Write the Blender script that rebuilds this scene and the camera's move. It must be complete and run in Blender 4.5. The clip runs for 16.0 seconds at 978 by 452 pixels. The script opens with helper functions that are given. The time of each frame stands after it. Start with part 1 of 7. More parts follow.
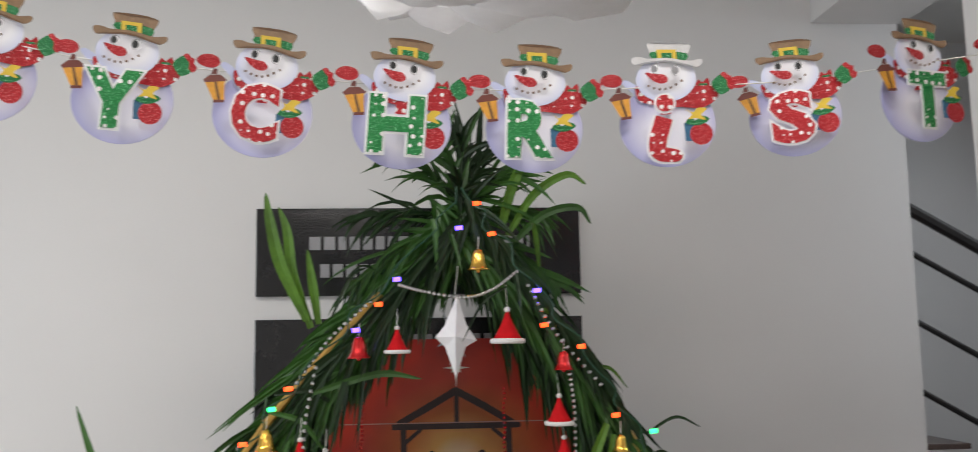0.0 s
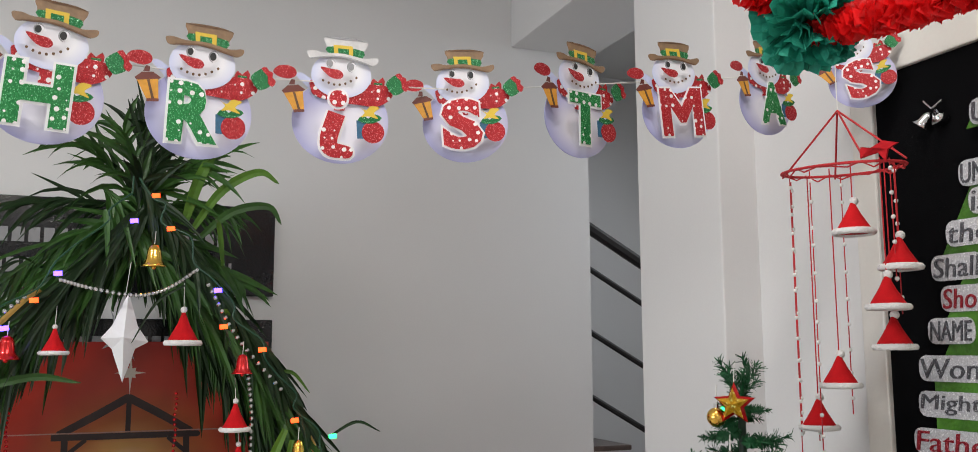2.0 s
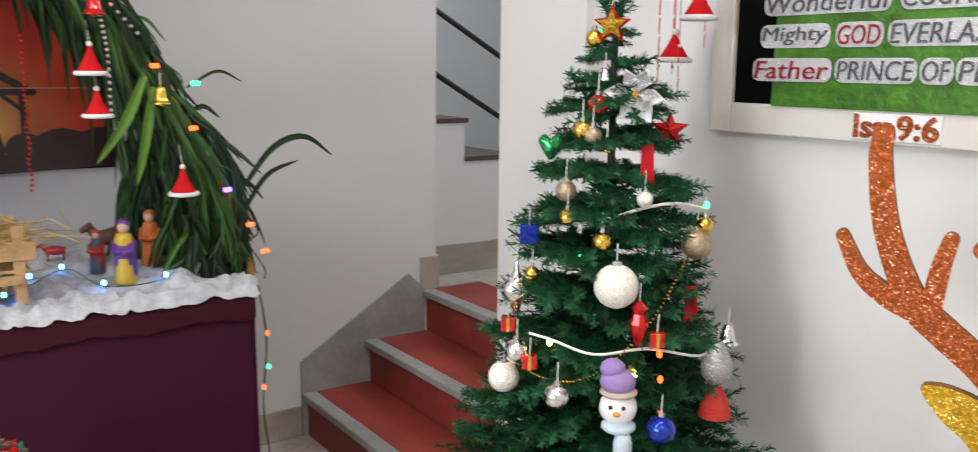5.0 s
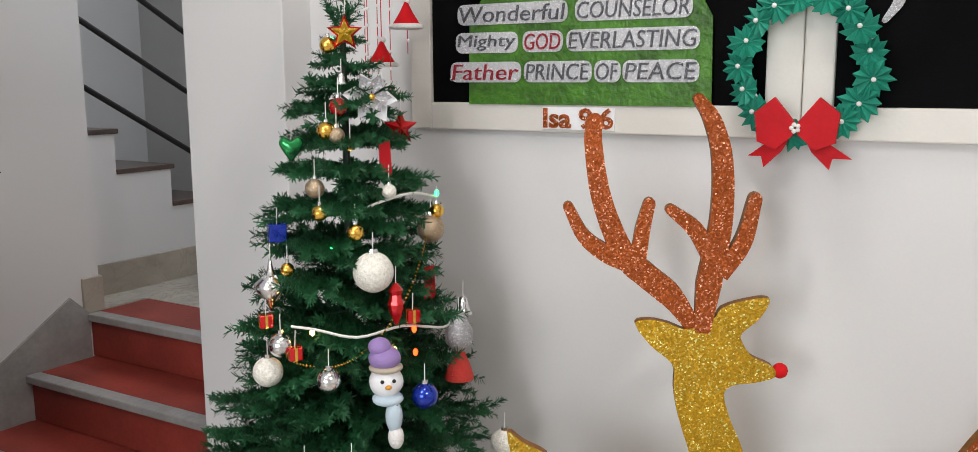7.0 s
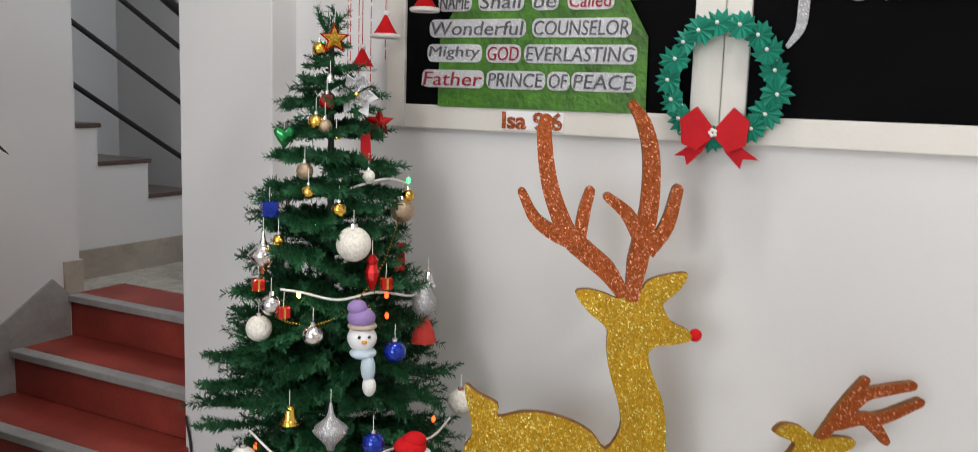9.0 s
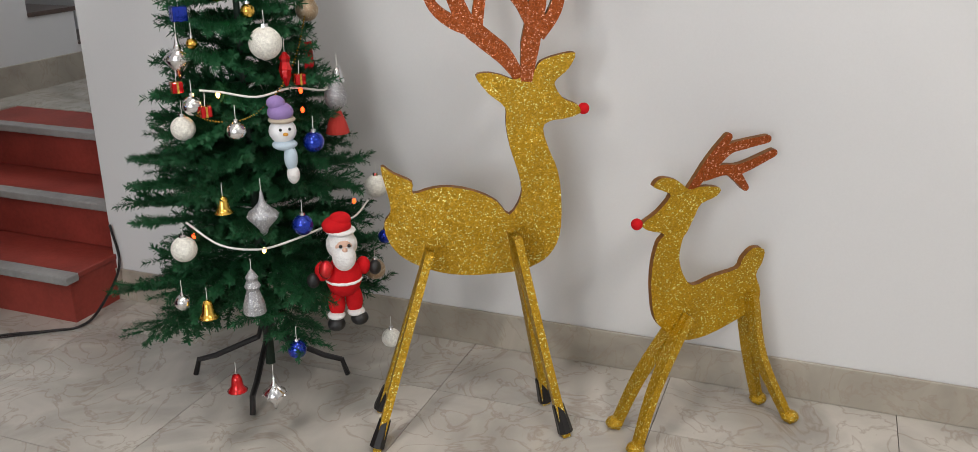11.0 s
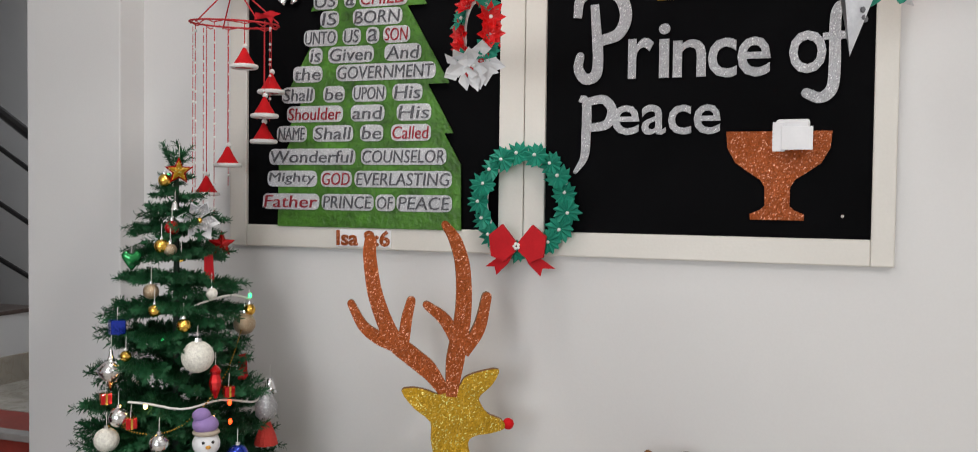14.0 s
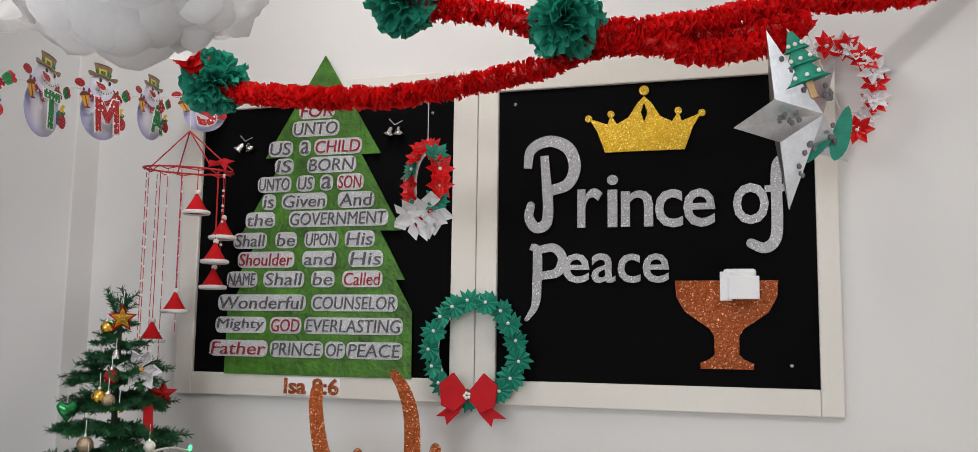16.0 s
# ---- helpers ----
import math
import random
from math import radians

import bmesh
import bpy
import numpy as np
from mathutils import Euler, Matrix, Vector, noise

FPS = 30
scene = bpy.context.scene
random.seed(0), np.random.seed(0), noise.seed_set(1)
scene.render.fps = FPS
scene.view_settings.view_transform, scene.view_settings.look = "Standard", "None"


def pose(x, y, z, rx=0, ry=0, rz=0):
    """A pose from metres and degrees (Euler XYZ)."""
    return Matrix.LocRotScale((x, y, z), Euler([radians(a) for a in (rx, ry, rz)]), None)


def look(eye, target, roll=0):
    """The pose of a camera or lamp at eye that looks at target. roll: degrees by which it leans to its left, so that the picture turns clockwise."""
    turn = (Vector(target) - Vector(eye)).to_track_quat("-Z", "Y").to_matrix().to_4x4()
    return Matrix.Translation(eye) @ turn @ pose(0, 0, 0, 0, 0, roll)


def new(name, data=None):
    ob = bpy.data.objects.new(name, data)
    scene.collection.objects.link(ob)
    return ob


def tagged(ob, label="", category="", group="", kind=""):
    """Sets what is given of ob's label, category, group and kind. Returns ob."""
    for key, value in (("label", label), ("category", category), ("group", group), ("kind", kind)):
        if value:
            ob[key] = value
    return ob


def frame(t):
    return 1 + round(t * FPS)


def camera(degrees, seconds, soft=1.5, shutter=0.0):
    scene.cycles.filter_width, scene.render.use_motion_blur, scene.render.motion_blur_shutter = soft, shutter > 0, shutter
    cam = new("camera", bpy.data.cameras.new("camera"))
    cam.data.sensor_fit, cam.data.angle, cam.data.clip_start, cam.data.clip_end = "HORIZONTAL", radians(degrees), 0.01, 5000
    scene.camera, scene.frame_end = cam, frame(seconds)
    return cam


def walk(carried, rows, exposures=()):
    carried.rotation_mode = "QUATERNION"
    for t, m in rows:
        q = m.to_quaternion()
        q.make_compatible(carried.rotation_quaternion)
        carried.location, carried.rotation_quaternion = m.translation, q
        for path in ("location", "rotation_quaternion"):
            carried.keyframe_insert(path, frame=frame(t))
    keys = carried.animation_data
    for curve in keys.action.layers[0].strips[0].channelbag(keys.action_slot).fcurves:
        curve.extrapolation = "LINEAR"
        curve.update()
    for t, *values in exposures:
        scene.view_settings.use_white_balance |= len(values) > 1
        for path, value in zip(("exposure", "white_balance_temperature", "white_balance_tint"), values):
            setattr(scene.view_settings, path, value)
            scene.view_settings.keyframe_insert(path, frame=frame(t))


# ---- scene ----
cam = camera(56.1, 16.0, soft=0.7, shutter=0.3)
PATH = [
    (0, (-0.086, 0.136, 1.688), (0.067, 2.115, 1.935), -0.9),
    (0.5, (-0.047, 0.132, 1.692), (0.338, 2.077, 1.949), -0.3),
    (1, (-0.016, 0.131, 1.695), (0.552, 2.031, 1.962), -0.2),
    (1.5, (0.004, 0.136, 1.696), (0.7, 1.992, 1.969), -0.2),
    (2, (0.005, 0.142, 1.665), (0.742, 1.983, 1.932), -0.2),
    (2.5, (-0.019, 0.138, 1.622), (0.596, 2.036, 1.765), -0.2),
    (3, (-0.019, 0.112, 1.576), (0.347, 2.078, 1.595), 0.2),
    (3.5, (-0.014, 0.118, 1.533), (0.315, 2.088, 1.433), 1.5),
    (4, (-0.107, 0.125, 1.508), (0.567, 1.996, 1.292), 1.5),
    (4.5, (-0.189, 0.102, 1.493), (0.73, 1.853, 1.196), 0.3),
    (5, (-0.187, 0.15, 1.48), (0.916, 1.783, 1.14), 0.6),
    (5.2, (-0.182, 0.188, 1.476), (1.034, 1.735, 1.119), 0.7),
    (7.3, (-0.563, 0.258, 1.476), (1.144, 1.251, 1.161), -0.1),
    (7.5, (-0.588, 0.247, 1.479), (1.124, 1.234, 1.169), 0.2),
    (8, (-0.642, 0.205, 1.471), (1.071, 1.194, 1.176), 0.7),
    (8.5, (-0.711, 0.136, 1.47), (0.994, 1.137, 1.169), 1.2),
    (9, (-0.818, 0.11, 1.442), (0.931, 1.038, 1.157), 1.8),
    (9.5, (-0.945, 0.107, 1.356), (0.852, 0.842, 0.876), 0.8),
    (9.7, (-0.971, 0.107, 1.347), (0.833, 0.798, 0.829), -0.1),
    (11.8, (-1.069, 0.002, 1.472), (0.674, 0.665, 0.747), 0.1),
    (12, (-1.065, -0.011, 1.469), (0.698, 0.666, 0.811), -0.0),
    (12.5, (-1.067, -0.07, 1.461), (0.752, 0.653, 1.052), -0.4),
    (13, (-1.067, -0.081, 1.466), (0.779, 0.634, 1.186), 0.2),
    (13.5, (-1.066, -0.091, 1.49), (0.804, 0.601, 1.336), 0.5),
    (14, (-1.06, -0.108, 1.508), (0.824, 0.56, 1.442), 0.7),
    (14.5, (-1.056, -0.125, 1.527), (0.837, 0.52, 1.575), 0.8),
    (15, (-1.058, -0.136, 1.54), (0.835, 0.494, 1.679), 0.9),
    (15.5, (-1.056, -0.135, 1.538), (0.839, 0.471, 1.747), 0.9),
    (16, (-1.044, -0.137, 1.538), (0.853, 0.454, 1.771), 0.8),
]
walk(cam, [(t, look(eye, target, roll)) for t, eye, target, roll in PATH], exposures=((0, -0.20), (0.5, -0.10), (1.5, -0.12), (2.5, -0.04), (3.5, 0.18), (4.0, 0.45), (4.5, 0.46), (5.2, 0.50), (7.5, 0.09), (9, 0.06), (9.5, -0.04), (12, -0.05), (13.5, -0.14), (15, -0.26), (16, -0.34)))

# ---- world and light ----
world = bpy.data.worlds.new("world")
scene.world = world
world.use_nodes = True
world.node_tree.nodes["Background"].inputs[0].default_value = (0.75, 0.82, 1.0, 1)
world.node_tree.nodes["Background"].inputs[1].default_value = 0.25


def area_light(name, eye, target, sx, sy, power, colour):
    d = bpy.data.lights.new(name, "AREA")
    d.shape, d.size, d.size_y, d.energy, d.color = "RECTANGLE", sx, sy, power, colour
    ob = new(name, d)
    ob.matrix_world = look(eye, target)
    return ob


WARM, COOL = (1.0, 0.96, 0.925), (0.88, 0.94, 1.0)
TUBES = ((-1.5, 1.3), (-0.7, -1.5), (0.5, 0.9))
for (tx, ty), power in zip(TUBES, (25, 43, 19)):
    area_light("tube_light_glow", (tx, ty, 3.20), (tx, ty, 0), 0.9, 0.14, power, WARM)
area_light("window_glow", (-3.85, 0.6, 1.7), (0, 0.9, 1.5), 2.2, 1.6, 75, COOL)
# added lamp that brightens the stairwell; no window stands there
area_light("stair_window_glow", (3.1, 3.1, 2.7), (1.6, 3.3, 0.6), 0.8, 1.0, 20, COOL)

# ---- materials ----
MATS = {}


def mat(name, colour, rough=0.6, metal=0.0, scale=8.0, vary=0.12, fine=120.0, bump=0.1, per_object=0.0, emit=0.0, coat=0.0, sheen=0.0, spec=0.5, thin=0.0):
    """A painted, cloth, paper or metal surface with large and fine variation."""
    if name in MATS:
        return MATS[name]
    m = bpy.data.materials.new(name)
    m.use_nodes = True
    nt = m.node_tree
    p = nt.nodes["Principled BSDF"]
    p.inputs["Roughness"].default_value, p.inputs["Metallic"].default_value = rough, metal
    p.inputs["Coat Weight"].default_value = coat
    p.inputs["Sheen Weight"].default_value = sheen
    p.inputs["Specular IOR Level"].default_value = spec
    co = nt.nodes.new("ShaderNodeTexCoord")
    big, small = nt.nodes.new("ShaderNodeTexNoise"), nt.nodes.new("ShaderNodeTexNoise")
    big.inputs["Scale"].default_value, small.inputs["Scale"].default_value = scale, fine
    big.inputs["Detail"].default_value = 5
    for n in (big, small):
        nt.links.new(co.outputs["Object"], n.inputs["Vector"])
    add = nt.nodes.new("ShaderNodeMath")
    add.operation = "MULTIPLY_ADD"
    nt.links.new(small.outputs["Fac"], add.inputs[0])
    add.inputs[1].default_value = 0.35
    nt.links.new(big.outputs["Fac"], add.inputs[2])
    last = add.outputs[0]
    if per_object:
        info = nt.nodes.new("ShaderNodeObjectInfo")
        more = nt.nodes.new("ShaderNodeMath")
        more.operation = "MULTIPLY_ADD"
        nt.links.new(info.outputs["Random"], more.inputs[0])
        more.inputs[1].default_value = per_object
        nt.links.new(last, more.inputs[2])
        last = more.outputs[0]
    ramp = nt.nodes.new("ShaderNodeValToRGB")
    ramp.color_ramp.elements[0].position, ramp.color_ramp.elements[1].position = 0.35, 1.0 + per_object * 0.7
    ramp.color_ramp.elements[0].color = (*[c * (1 - vary) for c in colour], 1)
    ramp.color_ramp.elements[1].color = (*[min(1, c * (1 + vary)) for c in colour], 1)
    nt.links.new(last, ramp.inputs[0])
    nt.links.new(ramp.outputs[0], p.inputs["Base Color"])
    if bump:
        b = nt.nodes.new("ShaderNodeBump")
        b.inputs["Strength"].default_value, b.inputs["Distance"].default_value = bump, 0.004
        nt.links.new(small.outputs["Fac"], b.inputs["Height"])
        nt.links.new(b.outputs[0], p.inputs["Normal"])
    if emit:
        p.inputs["Emission Color"].default_value = (*colour, 1)
        p.inputs["Emission Strength"].default_value = emit
    if thin:
        tr, mixer, out = nt.nodes.new("ShaderNodeBsdfTranslucent"), nt.nodes.new("ShaderNodeMixShader"), nt.nodes["Material Output"]
        mixer.inputs[0].default_value = thin
        nt.links.new(ramp.outputs[0], tr.inputs[0])
        nt.links.new(p.outputs[0], mixer.inputs[1])
        nt.links.new(tr.outputs[0], mixer.inputs[2])
        nt.links.new(mixer.outputs[0], out.inputs[0])
    MATS[name] = m
    return m


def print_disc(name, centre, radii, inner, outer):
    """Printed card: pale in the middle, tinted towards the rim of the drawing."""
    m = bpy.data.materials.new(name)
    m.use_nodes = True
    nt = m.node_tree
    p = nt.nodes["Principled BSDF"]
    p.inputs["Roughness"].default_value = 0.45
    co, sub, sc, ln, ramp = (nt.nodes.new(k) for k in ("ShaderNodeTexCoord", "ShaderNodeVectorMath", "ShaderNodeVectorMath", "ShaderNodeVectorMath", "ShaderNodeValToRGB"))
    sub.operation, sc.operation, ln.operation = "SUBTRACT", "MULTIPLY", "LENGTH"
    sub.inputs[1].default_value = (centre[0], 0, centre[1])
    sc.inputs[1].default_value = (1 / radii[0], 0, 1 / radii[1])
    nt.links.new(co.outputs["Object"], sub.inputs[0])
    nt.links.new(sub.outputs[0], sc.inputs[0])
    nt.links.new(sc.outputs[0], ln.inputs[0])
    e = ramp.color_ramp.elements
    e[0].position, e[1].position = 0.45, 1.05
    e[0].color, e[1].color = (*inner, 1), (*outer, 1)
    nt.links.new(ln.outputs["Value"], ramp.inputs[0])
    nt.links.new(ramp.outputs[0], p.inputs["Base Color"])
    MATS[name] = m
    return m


def dotted(name, colour, scale=62.0):
    """Glitter card with white polka dots."""
    m = glitter(name, colour, 900, 0.25)
    nt = m.node_tree
    p = nt.nodes["Principled BSDF"]
    old = p.inputs["Base Color"].links[0].from_socket
    co, mp, vo, lt, mix = (nt.nodes.new(k) for k in ("ShaderNodeTexCoord", "ShaderNodeMapping", "ShaderNodeTexVoronoi", "ShaderNodeMath", "ShaderNodeMix"))
    mp.inputs["Scale"].default_value = (1, 0, 1)
    vo.inputs["Scale"].default_value, vo.inputs["Randomness"].default_value = scale, 0.35
    lt.operation, lt.inputs[1].default_value = "LESS_THAN", 0.24
    mix.data_type = "RGBA"
    nt.links.new(co.outputs["Object"], mp.inputs[0])
    nt.links.new(mp.outputs[0], vo.inputs["Vector"])
    nt.links.new(vo.outputs["Distance"], lt.inputs[0])
    nt.links.new(lt.outputs[0], mix.inputs["Factor"])
    nt.links.new(old, mix.inputs["A"])
    mix.inputs["B"].default_value = (0.85, 0.82, 0.82, 1)
    nt.links.new(mix.outputs["Result"], p.inputs["Base Color"])
    return m


def glitter(name, colour, size=430.0, metal=0.55, spark=0.5, pale=0.8):
    """Glitter foam: small flakes, each tilted its own way."""
    if name in MATS:
        return MATS[name]
    m = bpy.data.materials.new(name)
    m.use_nodes = True
    nt = m.node_tree
    p = nt.nodes["Principled BSDF"]
    co, vo, big = nt.nodes.new("ShaderNodeTexCoord"), nt.nodes.new("ShaderNodeTexVoronoi"), nt.nodes.new("ShaderNodeTexNoise")
    vo.inputs["Scale"].default_value, big.inputs["Scale"].default_value = size, 9
    nt.links.new(co.outputs["Object"], vo.inputs["Vector"])
    nt.links.new(co.outputs["Object"], big.inputs["Vector"])
    sep = nt.nodes.new("ShaderNodeSeparateColor")
    nt.links.new(vo.outputs["Color"], sep.inputs[0])
    ramp = nt.nodes.new("ShaderNodeValToRGB")
    e = ramp.color_ramp.elements
    e[0].position, e[1].position = 0.0, 0.90
    e[0].color = (*[c * 0.65 for c in colour], 1)
    e[1].color = (*colour, 1)
    # few palest flakes: sparkle glints painted into the base colour
    top = e.new(0.965)
    top.color = (*[min(1, c * 2.0 + 0.35 * pale) for c in colour], 1)
    nt.links.new(sep.outputs[0], ramp.inputs[0])
    mix = nt.nodes.new("ShaderNodeMix")
    mix.data_type, mix.blend_type = "RGBA", "MULTIPLY"
    mix.inputs["Factor"].default_value = 0.35
    nt.links.new(ramp.outputs[0], mix.inputs["A"])
    nt.links.new(big.outputs["Fac"], mix.inputs["B"])
    nt.links.new(mix.outputs["Result"], p.inputs["Base Color"])
    p.inputs["Metallic"].default_value, p.inputs["Roughness"].default_value = metal, 0.38
    # flakes lean at random
    geo, sub, sc, ad, no = (nt.nodes.new(k) for k in ("ShaderNodeNewGeometry", "ShaderNodeVectorMath", "ShaderNodeVectorMath", "ShaderNodeVectorMath", "ShaderNodeVectorMath"))
    sub.operation, sc.operation, ad.operation, no.operation = "SUBTRACT", "SCALE", "ADD", "NORMALIZE"
    nt.links.new(vo.outputs["Color"], sub.inputs[0])
    sub.inputs[1].default_value = (0.5, 0.5, 0.5)
    nt.links.new(sub.outputs[0], sc.inputs[0])
    sc.inputs["Scale"].default_value = spark
    nt.links.new(geo.outputs["Normal"], ad.inputs[0])
    nt.links.new(sc.outputs[0], ad.inputs[1])
    nt.links.new(ad.outputs[0], no.inputs[0])
    nt.links.new(no.outputs[0], p.inputs["Normal"])
    MATS[name] = m
    return m


def marble(name, base, vein, scale=2.2, rough=0.22, per_object=0.25):
    m = bpy.data.materials.new(name)
    m.use_nodes = True
    nt = m.node_tree
    p = nt.nodes["Principled BSDF"]
    co, info, ad = nt.nodes.new("ShaderNodeTexCoord"), nt.nodes.new("ShaderNodeObjectInfo"), nt.nodes.new("ShaderNodeVectorMath")
    ad.operation = "MULTIPLY_ADD"
    ad.inputs[1].default_value = (7, 5, 3)
    nt.links.new(info.outputs["Random"], ad.inputs[0])
    nt.links.new(co.outputs["Object"], ad.inputs[2])
    warp, veins = nt.nodes.new("ShaderNodeTexNoise"), nt.nodes.new("ShaderNodeTexNoise")
    warp.inputs["Scale"].default_value, warp.inputs["Detail"].default_value, warp.inputs["Distortion"].default_value = scale, 8, 1.2
    veins.inputs["Scale"].default_value, veins.inputs["Detail"].default_value, veins.inputs["Distortion"].default_value = scale * 1.6, 10, 2.5
    for n in (warp, veins):
        nt.links.new(ad.outputs[0], n.inputs["Vector"])
    r1, r2 = nt.nodes.new("ShaderNodeValToRGB"), nt.nodes.new("ShaderNodeValToRGB")
    r1.color_ramp.elements[0].position, r1.color_ramp.elements[1].position = 0.3, 0.7
    r1.color_ramp.elements[0].color, r1.color_ramp.elements[1].color = (*[c * 0.62 for c in base], 1), (*[min(1, c * 1.06) for c in base], 1)
    e = r2.color_ramp.elements
    e[0].position, e[1].position = 0.47, 0.53
    e[0].color = e[1].color = (0, 0, 0, 1)
    e.new(0.5).color = (1, 1, 1, 1)
    nt.links.new(warp.outputs["Fac"], r1.inputs[0])
    nt.links.new(veins.outputs["Fac"], r2.inputs[0])
    mix, half = nt.nodes.new("ShaderNodeMix"), nt.nodes.new("ShaderNodeMath")
    half.operation, half.inputs[1].default_value = "MULTIPLY", 0.34
    nt.links.new(r2.outputs[0], half.inputs[0])
    mix.data_type = "RGBA"
    nt.links.new(half.outputs[0], mix.inputs["Factor"])
    nt.links.new(r1.outputs[0], mix.inputs["A"])
    mix.inputs["B"].default_value = (*vein, 1)
    nt.links.new(mix.outputs["Result"], p.inputs["Base Color"])
    p.inputs["Roughness"].default_value = rough
    MATS[name] = m
    return m


WALL = mat("wall_paint", (0.70, 0.69, 0.685), 0.55, scale=1.3, vary=0.035, fine=160, bump=0.05)
CEIL = mat("ceiling_paint", (0.78, 0.77, 0.75), 0.7, scale=1.0, vary=0.03)
MARBLE = marble("floor_marble", (0.57, 0.53, 0.475), (0.22, 0.14, 0.09), 2.6, 0.14)
SKIRT = marble("skirting_marble", (0.46, 0.41, 0.34), (0.30, 0.22, 0.16), 3.0, 0.3)
GROUT = mat("grout", (0.25, 0.22, 0.19), 0.9)
REDSTEP = mat("red_oxide_cement", (0.29, 0.047, 0.034), 0.45, scale=5, vary=0.35, fine=60, bump=0.15, spec=0.3)
GREYSTEP = mat("grey_cement", (0.30, 0.29, 0.28), 0.7, scale=6, vary=0.28, fine=50, bump=0.25)
BLACKBOARD = mat("black_board", (0.0032, 0.0032, 0.0038), 0.9, scale=3, vary=0.4, fine=400, bump=0.1, spec=0.06)
FRAME = mat("white_frame_paint", (0.70, 0.67, 0.62), 0.4, scale=4, vary=0.05)
BLACKMETAL = mat("black_metal", (0.02, 0.018, 0.018), 0.35, 0.3)
DARKSTONE = mat("dark_granite", (0.09, 0.06, 0.05), 0.3, scale=40, vary=0.4)
MAROON = mat("maroon_cloth", (0.040, 0.0036, 0.017), 0.85, scale=3, vary=0.15, fine=500, bump=0.3, spec=0.2)
COTTON = mat("cotton_wool", (0.48, 0.49, 0.52), 1.0, scale=22, vary=0.35, fine=70, bump=1.0)
GOLDGLIT = glitter("gold_glitter_foam", (0.66, 0.37, 0.006), size=330, metal=0.4, spark=0.75, pale=1.0)
COPPERGLIT = glitter("copper_glitter_foam", (0.46, 0.088, 0.004), size=330, metal=0.4, spark=0.75, pale=0.9)
FOAMEDGE = mat("glued_foam_edge", (0.20, 0.075, 0.008), 0.6, scale=30, vary=0.5)
CROWNGLIT = glitter("crown_glitter", (0.85, 0.50, 0.015), size=400, metal=0.5, spark=0.7)
SILVERGLIT = glitter("silver_glitter", (0.52, 0.52, 0.54), size=450, metal=0.4, spark=0.6)
GREENGLIT = glitter("green_glitter", (0.01, 0.22, 0.06), size=900, metal=0.3)
REDGLIT = glitter("red_glitter", (0.55, 0.012, 0.02), size=900, metal=0.3)
GREENDOT, REDDOT = dotted("green_dotted_glitter", (0.01, 0.27, 0.06)), dotted("red_dotted_glitter", (0.58, 0.012, 0.02))
RED = mat("red_felt", (0.56, 0.010, 0.014), 0.85, scale=20, vary=0.2, fine=300, bump=0.3, spec=0.15)
REDPAPER = mat("red_crepe_paper", (0.82, 0.012, 0.014), 0.32, scale=30, vary=0.25, fine=200, bump=0.3, thin=0.3)
REDCARD = mat("red_card", (0.50, 0.008, 0.014), 0.6, scale=12, vary=0.2, spec=0.2)
GREENPAPER = mat("green_crepe_paper", (0.022, 0.33, 0.225), 0.6, scale=30, vary=0.3, fine=200, bump=0.3, thin=0.3)
WHITEPAPER = mat("white_paper", (0.80, 0.80, 0.82), 0.6, scale=10, vary=0.05)
TISSUE = mat("white_tissue", (0.92, 0.92, 0.93), 0.7, scale=10, vary=0.06, thin=0.7)
GRASSPAPER = mat("green_grass_paper", (0.046, 0.150, 0.010), 0.45, scale=16, vary=0.7, fine=70, bump=1.0)
PALM = mat("palm_leaf", (0.023, 0.070, 0.011), 0.38, scale=9, vary=0.6, fine=80, bump=0.15, per_object=0.35, spec=0.35)
# much darker green than palm_leaf, used most low on the legs
PALMDARK = mat("palm_leaf_dark", (0.007, 0.021, 0.005), 0.42, scale=9, vary=0.6, fine=80, bump=0.15, per_object=0.35, spec=0.3)
PALMLIGHT = mat("palm_leaf_young", (0.075, 0.17, 0.018), 0.42, scale=9, vary=0.5, fine=80, bump=0.15, spec=0.3)
PALMGREY = mat("palm_leaf_back", (0.075, 0.12, 0.075), 0.5, scale=9, vary=0.5, fine=80, bump=0.15, per_object=0.3, spec=0.3)
BAMBOO = mat("cane", (0.42, 0.25, 0.05), 0.45, scale=20, vary=0.3)
PINE = mat("pine_needles", (0.012, 0.064, 0.024), 0.5, scale=25, vary=0.6, per_object=0.35, spec=0.2)
TRUNK = mat("tree_pole", (0.012, 0.03, 0.016), 0.6)
WOOD = mat("pale_wood", (0.45, 0.28, 0.13), 0.55, scale=25, vary=0.25)
STRAW = mat("straw", (0.48, 0.33, 0.11), 0.7, scale=60, vary=0.35)
WHITE = mat("white_paint", (0.80, 0.80, 0.80), 0.5)
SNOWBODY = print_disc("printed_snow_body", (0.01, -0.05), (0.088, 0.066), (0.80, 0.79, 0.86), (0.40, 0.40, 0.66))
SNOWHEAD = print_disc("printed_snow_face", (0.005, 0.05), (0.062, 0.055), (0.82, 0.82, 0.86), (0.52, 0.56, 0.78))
BROWN = mat("brown_print", (0.12, 0.055, 0.02), 0.5, scale=60, vary=0.3)
